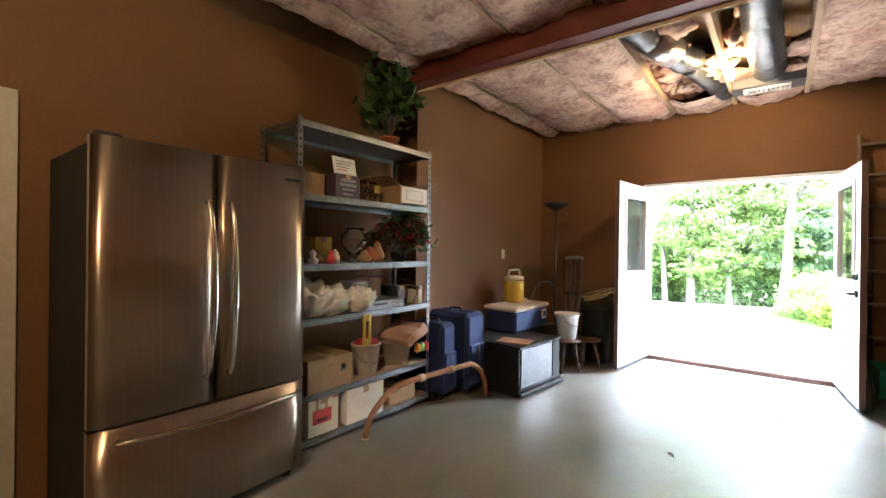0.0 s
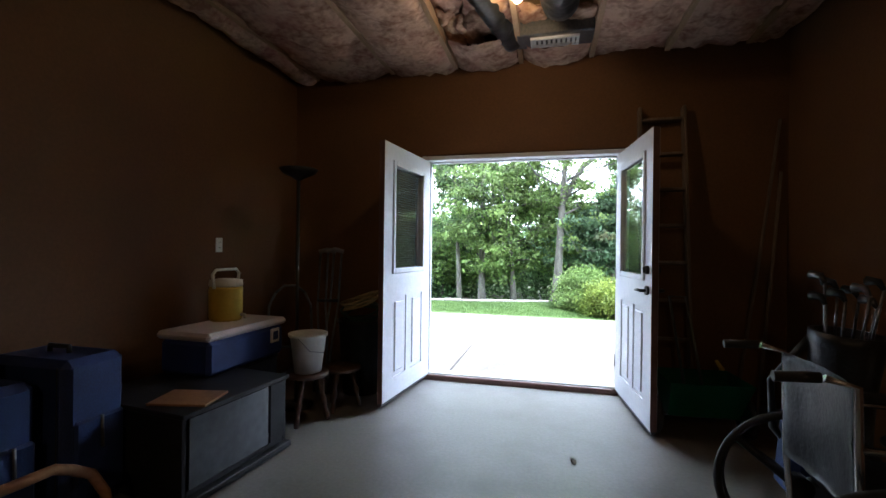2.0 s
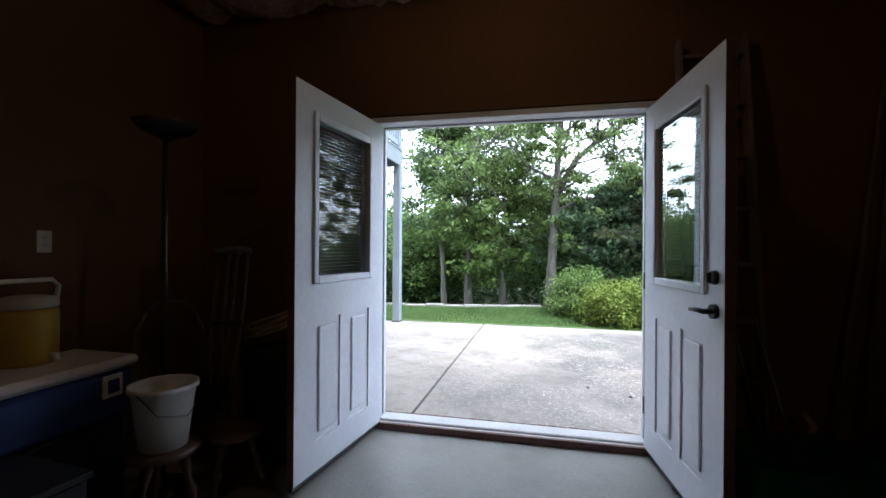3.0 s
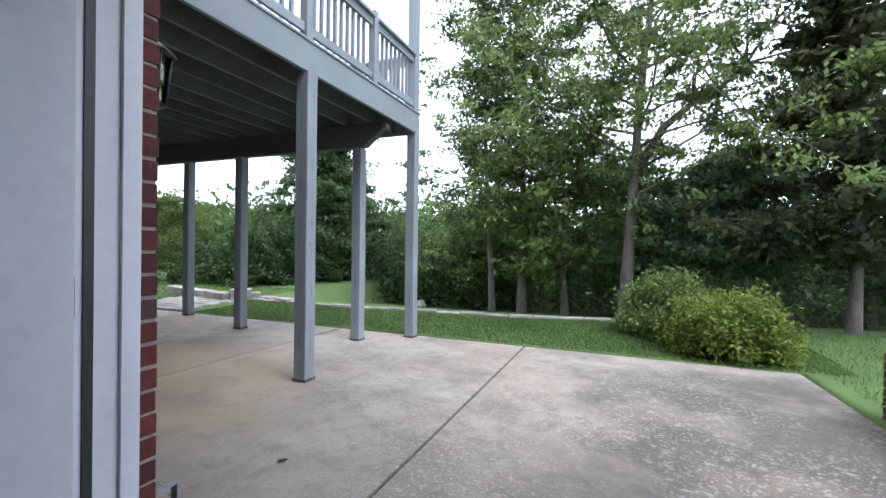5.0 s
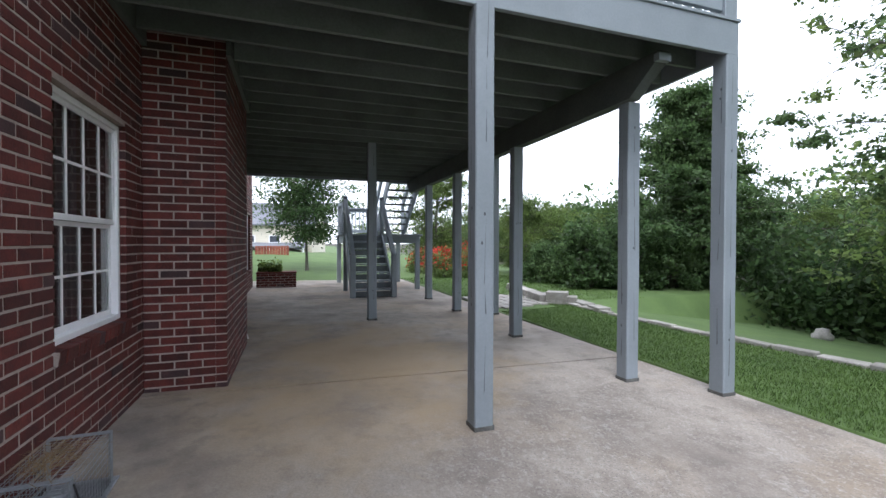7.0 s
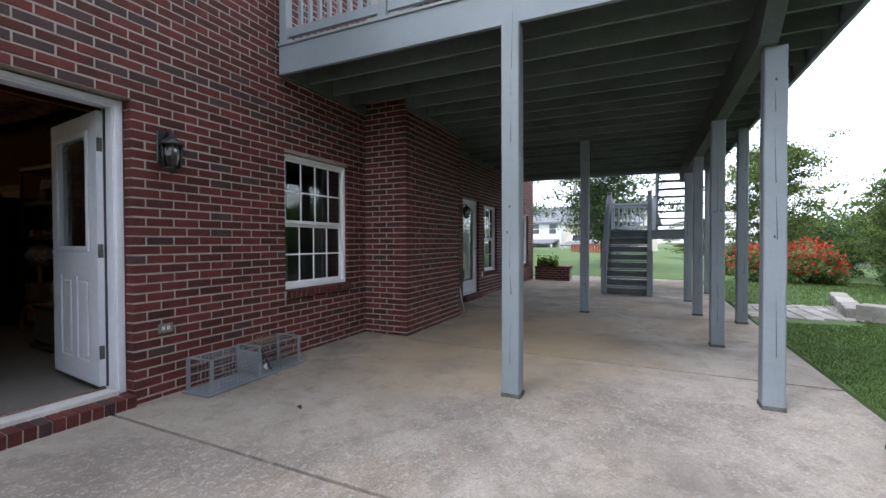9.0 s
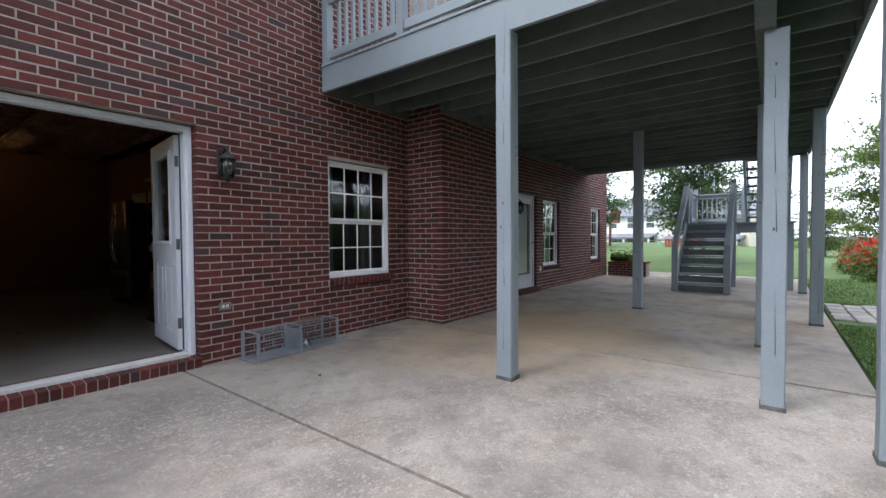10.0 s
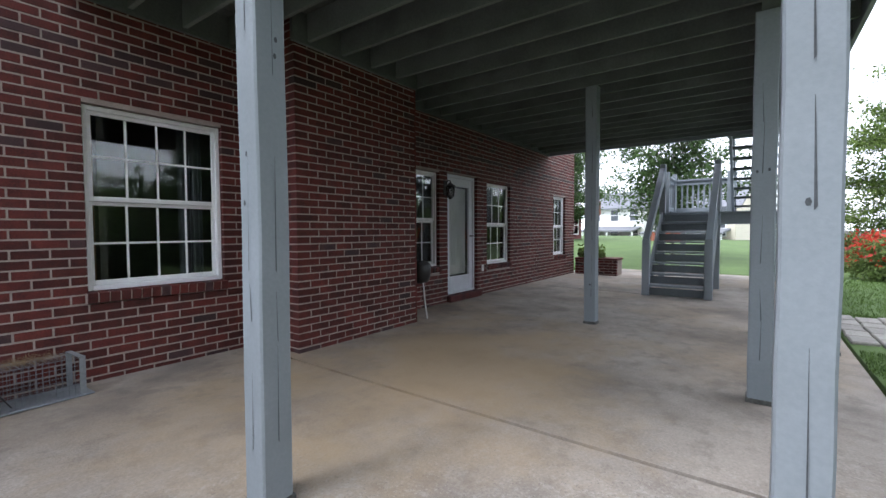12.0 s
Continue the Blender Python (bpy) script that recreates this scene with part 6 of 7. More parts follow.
# third level
for i, (y, s) in enumerate(((-4.25, 0.13), (-4.08, 0.11), (-3.85, 0.10))):
    pb = thing("plastic_bag", "crumpled white plastic bag on the shelf", "bag", "plastic bags", Matrix.Translation((-1.24 + 0.02 * i, y, LEVELS[2])))
    bm = bmesh.new()
    bmesh.ops.create_icosphere(bm, subdivisions=4, radius=1.0)
    for v in bm.verts:
        p = v.co.copy()
        v.co = Vector((p.x * s, p.y * s * 1.2, max(0.0, (p.z + 0.85) * s * 0.95))) * (1 + 0.38 * noise.noise(p * 2.4 + Vector((i * 7, 0, 0))) + 0.12 * noise.noise(p * 7))
    for f in bm.faces:
        f.smooth = True
    part("bag_film", bm, BAG, pb)
carton("white paper box standing on the shelf", -1.40, -3.72, LEVELS[2] + 0.075, 0.16, 0.17, 0.13, WHITE_CARD, 0, False, None, "paper_box")
dvd = thing("disc_player", "silver-grey disc player on the shelf", "player", at=Matrix.Translation((-1.26, -3.63, LEVELS[2])))
part("case", slab(-0.14, 0.13, -0.21, 0.21, 0.004, 0.07, 0.004), surface("grey_case", (0.16, 0.17, 0.18), (0.24, 0.25, 0.26), 0.35, 4, 40, 0.02), dvd)
part("tray", slab(0.128, 0.134, -0.12, 0.02, 0.035, 0.05), BLACK_METAL, dvd)
for i in range(4):
    part("button", bar([(0.13, 0.08 + 0.028 * i, 0.03), (0.136, 0.08 + 0.028 * i, 0.03)], 0.008, 10), CHROME, dvd)
carton("black electronics box with a pale label", -1.35, -3.32, LEVELS[2], 0.2, 0.12, 0.15, BLACK_METAL, 0, False, [((0.2, 0.9, 0.3, 0.8), INK)], "electronics_box")
carton("slim white box at the shelf end", -1.25, -3.19, LEVELS[2], 0.2, 0.05, 0.15, WHITE_CARD, 0, False, None, "paper_box")
cable = thing("cable", "loop of thin black cable over the player", "cable", at=Matrix.Translation((-1.2, -3.5, LEVELS[2])))
part("cable_run", bar([(-0.2, -0.2, 0.24), (-0.05, 0.05, 0.24), (0.04, 0.2, 0.20), (0.06, 0.26, 0.10), (0.04, 0.22, 0.02)], 0.004, 6), BLACK_METAL, cable)
# fourth level
vase = thing("glass_vase", "clear glass bowl vase on the shelf", "vase", at=Matrix.Translation((-1.24, -3.86, LEVELS[3])))
part("vase_body", lathe([(0.04, 0.0), (0.045, 0.01), (0.02, 0.04), (0.06, 0.09), (0.10, 0.15), (0.09, 0.21), (0.05, 0.24), (0.06, 0.26), (0.055, 0.26), (0.046, 0.24), (0.086, 0.2), (0.094, 0.15), (0.0, 0.06)], 24), glass("clear_glass"), vase)
carton("yellow printed box at the back of the shelf", -1.45, -4.02, LEVELS[3], 0.12, 0.15, 0.19, YELLOW, 0, False, None, "paper_box")
for i, (y, c, h) in enumerate(((-3.74, TERRA, 0.13), (-3.66, BROWN_PIPE, 0.17), (-3.79, CARD, 0.10))):
    gd = thing("gourd", "dried ornamental gourd in autumn colours", "gourd", "dried gourds", Matrix.Translation((-1.2, y, LEVELS[3])))
    part("gourd_body", lathe([(0.02, 0.0), (0.05, 0.02), (0.058, h * 0.4), (0.03, h * 0.7), (0.025, h * 0.85), (0.0, h)], 14), c, gd)
for i in range(5):
    orn = thing("ornament", "small tarnished ornament among the clutter", "ornament", "ornaments", Matrix.Translation((-1.22 + 0.05 * (i % 2), -4.35 + 0.075 * i, LEVELS[3])))
    part("ornament_body", rough_up(lathe([(0.03, 0.0), (0.035, 0.02 + 0.01 * i), (0.015, 0.05), (0.028, 0.08), (0.0, 0.10)], 10), 0.008, 22, i), (CHROME, WHITE_PL, BROWN_PIPE, RED_PRINT, BEIGE_PL)[i], orn)


def potted(name, label, at, pot_r, pot_h, pot_mat, h, r, leaves, size, mat_, seed, extra=None):
    p = thing(name, label, "plant", "", at)
    part("pot", lathe([(pot_r * 0.72, 0.0), (pot_r, pot_h * 0.85), (pot_r * 1.1, pot_h * 0.86), (pot_r * 1.1, pot_h), (pot_r * 0.9, pot_h), (pot_r * 0.85, pot_h * 0.9), (0.0, pot_h * 0.88)], 20), pot_mat, p)
    rg = np.random.default_rng(seed)
    st = bmesh.new()
    tips = []
    for i in range(26):
        a = rg.uniform(0, 6.28)
        f = rg.uniform(0.25, 1.0)
        tip = Vector((r * math.cos(a) * math.sqrt(1.05 - f * 0.75), r * math.sin(a) * math.sqrt(1.05 - f * 0.75), pot_h + h * f))
        tips.append(tip)
        tube(st, [(0, 0, pot_h * 0.85), (tip.x * 0.4, tip.y * 0.4, pot_h + h * f * 0.6), tip], [0.005, 0.003, 0.002], 4)
    part("stems", st, BARK, p)
    c = np.array(tips)
    pick = rg.integers(0, len(c), leaves)
    u, v = leaf_axes(rg, leaves, size, 0.1)
    quads("leaves", c[pick] * np.array([1, 1, 1]) + rg.normal(size=(leaves, 3)) * 0.05, u, v, mat_, p)
    if extra is not None:
        k = rg.integers(0, len(c), 160)
        quads("bloom_spray", c[k] + rg.normal(size=(160, 3)) * 0.03, *leaf_axes(rg, 160, size * 1.1, 0), extra, p)
    return p


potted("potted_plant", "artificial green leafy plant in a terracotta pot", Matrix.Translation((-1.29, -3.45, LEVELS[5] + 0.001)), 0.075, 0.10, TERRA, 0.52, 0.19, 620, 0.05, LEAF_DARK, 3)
potted("flower_arrangement", "dark red artificial flower arrangement with brown foliage", Matrix.Translation((-1.24, -3.38, LEVELS[3] + 0.001)), 0.07, 0.08, BLACK_METAL, 0.24, 0.24, 520, 0.035, LEAF_RED, 6, leaf_material("dark_red_blooms", (0.10, 0.012, 0.015), (0.17, 0.025, 0.02)))
# fifth level
carton("dark purple printed carton holding papers", -1.28, -3.98, LEVELS[4], 0.22, 0.22, 0.18, DARK_BOX, 0, False, [bar_(0.2, 0.8, 0.70, 0.82), bar_(0.15, 0.85, 0.52, 0.64), bar_(0.25, 0.75, 0.36, 0.44), bar_(0.3, 0.7, 0.18, 0.24)], "printed_carton")
sh = thing("paper_sheet", "white printed sheet standing on the carton", "paper", at=Matrix.Translation((-1.20, -3.98, LEVELS[4] + 0.18)) @ pose(0, 0, 0, 0, -12, 4))
part("sheet", slab(0, 0.002, -0.11, 0.11, 0, 0.13), WHITE_CARD, sh)
for i in range(4):
    part("print_line", slab(0.0022, 0.0028, -0.08, 0.02 + 0.02 * i, 0.03 + 0.022 * i, 0.037 + 0.022 * i), INK if i else RED_PRINT, sh)
carton("brown cardboard box on the upper shelf", -1.38, -4.22, LEVELS[4], 0.25, 0.2, 0.17, CARD)
carton("open brown box with a white printed end", -1.27, -3.32, LEVELS[4], 0.30, 0.34, 0.16, CARD, 0, True, [((0.04, 0.96, 0.03, 0.97), WHITE_CARD), ((0.2, 0.8, 0.3, 0.34), INK), ((0.2, 0.23, 0.34, 0.8), INK), ((0.77, 0.8, 0.34, 0.8), INK), ((0.2, 0.8, 0.8, 0.84), INK), ((0.04, 0.96, 0.03, 0.15), INK)], "file_box")
for i, y in enumerate((-3.72, -3.62)):
    jar = thing("glass_jar", "clear glass jar with a yellow tag", "jar", "glass jars", Matrix.Translation((-1.3, y, LEVELS[4])))
    part("jar_body", lathe([(0.045, 0), (0.05, 0.02), (0.05, 0.12), (0.03, 0.15), (0.03, 0.18), (0.026, 0.18), (0.026, 0.15), (0.045, 0.12), (0.0, 0.012)], 18), glass("jar_glass", (0.85, 0.82, 0.7)), jar)
    if i:
        part("tag", slab(0.052, 0.054, -0.03, 0.03, 0.09, 0.15), YELLOW, jar, "yellow paper tag")


# ---- along the west wall ----
def suitcase(label, x0, x1, y0, y1, h):
    s = thing("suitcase", label, "suitcase", "suitcases", Matrix.Translation(((x0 + x1) / 2, (y0 + y1) / 2, 0)))
    dx, dy = (x1 - x0) / 2, (y1 - y0) / 2
    part("shell", slab(-dx, dx, -dy, dy, 0.03, h, 0.035), NAVY, s)
    part("front_pocket", slab(dx - 0.002, dx + 0.025, -dy * 0.8, dy * 0.8, 0.08, h * 0.62, 0.012), NAVY, s)
    part("zip", boxes((dx - 0.05, dx - 0.044, -dy - 0.0015, dy + 0.0015, 0.06, h - 0.03)), BLACK_METAL, s, "black zip")
    part("carry_handle", bar([(-0.06, 0, h - 0.005), (-0.06, 0, h + 0.03), (0.06, 0, h + 0.03), (0.06, 0, h - 0.005)], 0.012, 8), BLACK_METAL, s)
    part("pull_tag", bar([(dx + 0.027, 0, h * 0.62), (dx + 0.033, 0.0, h * 0.42)], 0.007, 6), STEEL_GREY, s)
    for yy in (-dy * 0.7, dy * 0.7):
        part("wheel", bar([(dx - 0.04, yy - 0.012, 0.028), (dx - 0.04, yy + 0.012, 0.028)], 0.028, 12), BLACK_METAL, s)


suitcase("navy blue soft suitcase standing by the shelves", -1.38, -1.0, -3.07, -2.86, 0.66)
suitcase("larger navy blue soft suitcase standing by the wall", -1.39, -0.91, -2.82, -2.53, 0.73)

arch = thing("curved_pipe", "long brown bent bamboo pipe resting in an arch on the floor", "pipe")
ap = []
for i in range(25):
    t = i / 24
    y = -3.99 + 1.26 * t
    z = 0.012 + 0.30 * min(1.0, math.sin(min(1.0, t / 0.30) * math.pi / 2) if t < 0.86 else math.cos((t - 0.86) / 0.14 * math.pi / 2)) + (0.03 * t if 0.2 < t < 0.86 else 0)
    yy = y if t < 0.86 else -2.91 + 0.18 * math.sin((t - 0.86) / 0.14 * math.pi / 2)
    if t < 0.3:
        yy = -3.99 + 0.36 * (1 - math.cos(t / 0.3 * math.pi / 2))
    ap.append((-0.95 + 0.19 * t, yy, z))
part("pipe_bend", bar(ap, 0.022, 10), BROWN_PIPE, arch)
for i in (9, 15):
    part("binding", bar([ap[i], ap[i + 1]], 0.029, 10), surface("pale_binding", (0.40, 0.32, 0.22), (0.5, 0.42, 0.3), 0.8, 6, 60, 0.2), arch)
part("end_cap", bar([ap[0], (ap[0][0], ap[0][1], 0.0)], 0.026, 10), BEIGE_PL, arch)

cab = thing("media_cabinet", "black media cabinet with a smoked glass front", "cabinet", at=pose(-0.84, -2.19, 0, 0, 0, -6))
BLACK_LAM = surface("black_laminate", (0.010, 0.010, 0.011), (0.020, 0.020, 0.021), 0.5, 3, 50, 0.03, spec=0.25)
part("side_panel", slab(-0.36, 0.36, -0.36, -0.335, 0.05, 0.43, 0.003), BLACK_LAM, cab)
part("side_panel", slab(-0.36, 0.36, 0.335, 0.36, 0.05, 0.43, 0.003), BLACK_LAM, cab)
part("back_panel", slab(-0.36, -0.34, -0.335, 0.335, 0.05, 0.43, 0.003), BLACK_LAM, cab)
part("bottom_panel", slab(-0.34, 0.36, -0.335, 0.335, 0.05, 0.08, 0.003), BLACK_LAM, cab)
part("top", slab(-0.37, 0.38, -0.37, 0.37, 0.431, 0.455, 0.004), BLACK_LAM, cab)
part("plinth", slab(-0.34, 0.40, -0.37, 0.37, 0.012, 0.048, 0.006), BLACK_LAM, cab)
part("glass_front", slab(0.362, 0.368, -0.325, 0.20, 0.085, 0.425), surface("smoked_glass", (0.05, 0.055, 0.06), (0.08, 0.085, 0.09), 0.12, 2, 20, 0), cab, "grey smoked glass panel")
part("side_strip", slab(0.362, 0.372, 0.215, 0.335, 0.085, 0.425, 0.002), BLACK_LAM, cab)
for yy in (-0.3, 0.3):
    part("castor", bar([(0.3, yy - 0.012, 0.012), (0.3, yy + 0.012, 0.012)], 0.012, 10), BLACK_METAL, cab)
tray = thing("book", "thin brown folder lying on the cabinet", "book", at=pose(-0.66, -2.40, 0.456, 0, 0, 12))
part("cover", slab(-0.15, 0.15, -0.11, 0.11, 0, 0.012, 0.002), BROWN_PIPE, tray)

cool = thing("cool_box", "dark blue picnic cooler with a pinkish white lid", "cooler", at=pose(-1.0, -1.72, 0.456, 0, 0, -2))
part("body", slab(-0.19, 0.19, -0.36, 0.36, 0, 0.215, 0.025), NAVY, cool)
part("lid", slab(-0.205, 0.205, -0.38, 0.38, 0.217, 0.268, 0.02), surface("dusty_white_plastic", (0.52, 0.44, 0.40), (0.63, 0.55, 0.50), 0.45, 4, 40, 0.05), cool)
part("latch", boxes((0.19, 0.202, 0.20, 0.29, 0.10, 0.20), bevel=0.003), WHITE_PL, cool, "white latch plate")
part("latch_core", boxes((0.2022, 0.206, 0.22, 0.27, 0.12, 0.18)), NAVY, cool)

jug = thing("drink_jug", "yellow insulated drink jug with a white lid and handle", "jug", at=Matrix.Translation((-1.10, -1.62, 0.7245)))
part("body", lathe([(0.10, 0.0), (0.11, 0.02), (0.112, 0.22), (0.105, 0.24), (0.0, 0.24)], 24), YELLOW, jug)
part("lid", lathe([(0.108, 0.241), (0.112, 0.25), (0.108, 0.285), (0.06, 0.295), (0.0, 0.295)], 24), surface("worn_white_lid", (0.52, 0.48, 0.40), (0.62, 0.58, 0.5), 0.4, 4, 40, 0), jug)
part("handle", bar([(0, -0.115, 0.23), (0, -0.13, 0.33), (0, -0.10, 0.36), (0, 0.10, 0.36), (0, 0.13, 0.33), (0, 0.115, 0.23)], 0.011, 8), WHITE_PL, jug)
part("spigot", bar([(0.11, 0.02, 0.04), (0.14, 0.02, 0.04), (0.145, 0.02, 0.015)], 0.012, 8), WHITE_PL, jug)

WALNUT = surface("dark_walnut", (0.045, 0.022, 0.012), (0.10, 0.05, 0.028), 0.4, 4, 30, 0.1)


def stool(label, x, y, h, r):
    s = thing("stool", label, "stool", "stools", Matrix.Translation((x, y, 0)))
    part("seat", lathe([(0.0, h - 0.03), (r * 0.96, h - 0.03), (r, h - 0.015), (r * 0.97, h), (0.0, h)], 22), WALNUT, s)
    for i in range(3):
        a = 2.1 * i + 0.5
        prof = [(0.0, 0.014), (0.12, 0.02), (0.3, 0.012), (0.45, 0.026), (0.6, 0.012), (0.85, 0.024), (1.0, 0.02)]
        foot, top = Vector((r * 0.95 * math.cos(a), r * 0.95 * math.sin(a), 0.0)), Vector((r * 0.5 * math.cos(a), r * 0.5 * math.sin(a), h - 0.031))
        part("leg", bar([foot.lerp(top, f) for f, _ in prof], [q for _, q in prof], 10), WALNUT, s, "turned leg")


stool("small dark wooden stool with turned legs under the bucket", -0.53, -1.47, 0.36, 0.15)
chest = thing("storage_chest", "plain black storage chest behind the cabinet", "chest", at=pose(-1.02, -1.60, 0))
part("chest_body", slab(-0.20, 0.18, -0.19, 0.22, 0, 0.42, 0.008), BLACK_LAM, chest)
part("chest_lid", slab(-0.205, 0.185, -0.195, 0.225, 0.422, 0.454, 0.006), BLACK_LAM, chest)
stool("dark wooden stool beside the bin", -0.42, -1.16, 0.33, 0.15)
bk = thing("bucket", "white plastic bucket standing on a small stool", "bucket", at=Matrix.Translation((-0.53, -1.47, 0.361)))
part("bucket_body", lathe([(0.095, 0.0), (0.125, 0.25), (0.138, 0.255), (0.138, 0.275), (0.128, 0.275), (0.12, 0.25), (0.09, 0.01), (0.0, 0.01)], 26), WHITE_PL, bk)
part("bail", bar([(0, -0.138, 0.26), (0.08, -0.11, 0.17), (0.125, 0.0, 0.14), (0.08, 0.11, 0.17), (0, 0.138, 0.26)], 0.003, 6), STEEL_GREY, bk)

can = thing("trash_can", "black trash can holding a coiled garden hose", "trash can", at=Matrix.Translation((-0.44, -0.74, 0)))
part("can_body", lathe([(0.16, 0.0), (0.20, 0.60), (0.215, 0.61), (0.215, 0.63), (0.2, 0.63), (0.19, 0.6), (0.15, 0.02), (0.0, 0.02)], 24), surface("black_plastic", (0.012, 0.012, 0.013), (0.025, 0.025, 0.026), 0.4, 5, 50, 0.05), can)
hose = thing("garden_hose", "coiled green and tan garden hose in the can", "hose", at=Matrix.Translation((-0.43, -0.76, 0.64)))
for k, (c, nm) in enumerate((((0.02, 0.05, 0.03), "green_hose"), ((0.30, 0.22, 0.10), "tan_hose"))):
    rg = random.Random(k)
    pts = [((0.17 + 0.03 * math.sin(i * 0.7)) * math.cos(i * 0.42), (0.17 + 0.03 * math.cos(i * 0.9)) * math.sin(i * 0.42) * 0.8, 0.02 + 0.10 * k + 0.06 * math.sin(i * 0.42 + k) + 0.0015 * i) for i in range(46)]
    part("hose_coil", bar(pts, 0.010, 6), surface(nm, c, tuple(v * 1.5 for v in c), 0.35, 6, 40, 0.05), hose)

lampf = thing("floor_lamp", "black torchiere floor lamp in the corner, unlit", "floor lamp", at=Matrix.Translation((-0.78, -1.22, 0)))
part("base", lathe([(0.13, 0.0), (0.13, 0.015), (0.03, 0.03), (0.0, 0.03)], 24), BLACK_METAL, lampf)
part("pole", bar([(0, 0, 0.03), (0, 0, 1.78)], 0.013, 10), BLACK_METAL, lampf)
part("shade", lathe([(0.02, 1.78), (0.05, 1.80), (0.12, 1.83), (0.15, 1.865), (0.143, 1.868), (0.11, 1.84), (0.0, 1.80)], 26), BLACK_METAL, lampf)


def crutch(x, y, lean):
    c = thing("crutch", "aluminium crutch leaning in the corner", "crutch", "crutches", pose(x, y, 0, lean, 0, 10))
    for s in (-1, 1):
        part("rail", bar([(0, 0, 0.02), (s * 0.02, 0, 0.45), (s * 0.055, 0, 0.75), (s * 0.06, 0, 1.22)], 0.010, 8), STEEL_GREY, c)
    part("arm_pad", bar([(-0.075, 0, 1.23), (0, 0, 1.25), (0.075, 0, 1.23)], 0.02, 8), surface("grey_rubber", (0.2, 0.2, 0.2), (0.28, 0.28, 0.28), 0.8, 5, 50, 0.1), c)
    part("grip", bar([(-0.056, 0, 0.8), (0.056, 0, 0.8)], 0.014, 8), BLACK_METAL, c)


crutch(-0.73, -0.98, -10)
crutch(-0.66, -0.96, -9)
fc = thing("walker_frame", "folded tubular metal walking frame by the wall", "walking frame", at=pose(-0.98, -1.0, 0, -6, 0, 35))
for s in (-1, 1):
    part("leg_tube", bar([(s * 0.2, 0, 0.0), (s * 0.17, 0, 0.75), (s * 0.12, 0, 0.86)], 0.011, 8), STEEL_GREY, fc)
part("top_tube", bar([(-0.12, 0, 0.86), (-0.05, 0, 0.92), (0.05, 0, 0.92), (0.12, 0, 0.86)], 0.011, 8), STEEL_GREY, fc)
part("cross_tube", bar([(-0.185, 0, 0.4), (0.185, 0, 0.4)], 0.009, 8), STEEL_GREY, fc)


def outlet(m, label, plate, face=None):
    o = thing("outlet", label, "outlet", "", m)
    part("plate", slab(-0.035, 0.035, 0.0, 0.007, -0.057, 0.057, 0.002), plate, o)
    for zz in (-0.02, 0.02):
        part("socket", slab(-0.014, 0.014, 0.0072, 0.009, zz - 0.012, zz + 0.012, 0.0005), face or plate, o)
        part("slot", boxes((-0.007, -0.004, 0.0092, 0.0096, zz - 0.004, zz + 0.006), (0.004, 0.007, 0.0092, 0.0096, zz - 0.004, zz + 0.006)), BLACK_METAL, o)
    return o


outlet(pose(LEFT, -1.33, 1.26, 0, 0, -90), "white wall outlet on the tan wall", WHITE_PL)

# ---- east side ----
wc = thing("wheelchair", "black folding wheelchair with vinyl back, facing the wall", "wheelchair", at=pose(2.12, -2.53, 0, 0, 0, -4))
TYRE = surface("black_rubber", (0.012, 0.012, 0.012), (0.028, 0.028, 0.028), 0.6, 6, 60, 0.1)
VINYL_BLACK = surface("black_vinyl", (0.014, 0.014, 0.016), (0.03, 0.03, 0.034), 0.3, 7, 60, 0.35, rough2=0.42)


def ring(cx, cy, cz, r, t, n=36):
    return [(cx + r * math.cos(2 * math.pi * i / n), cy, cz + r * math.sin(2 * math.pi * i / n)) for i in range(n + 1)]


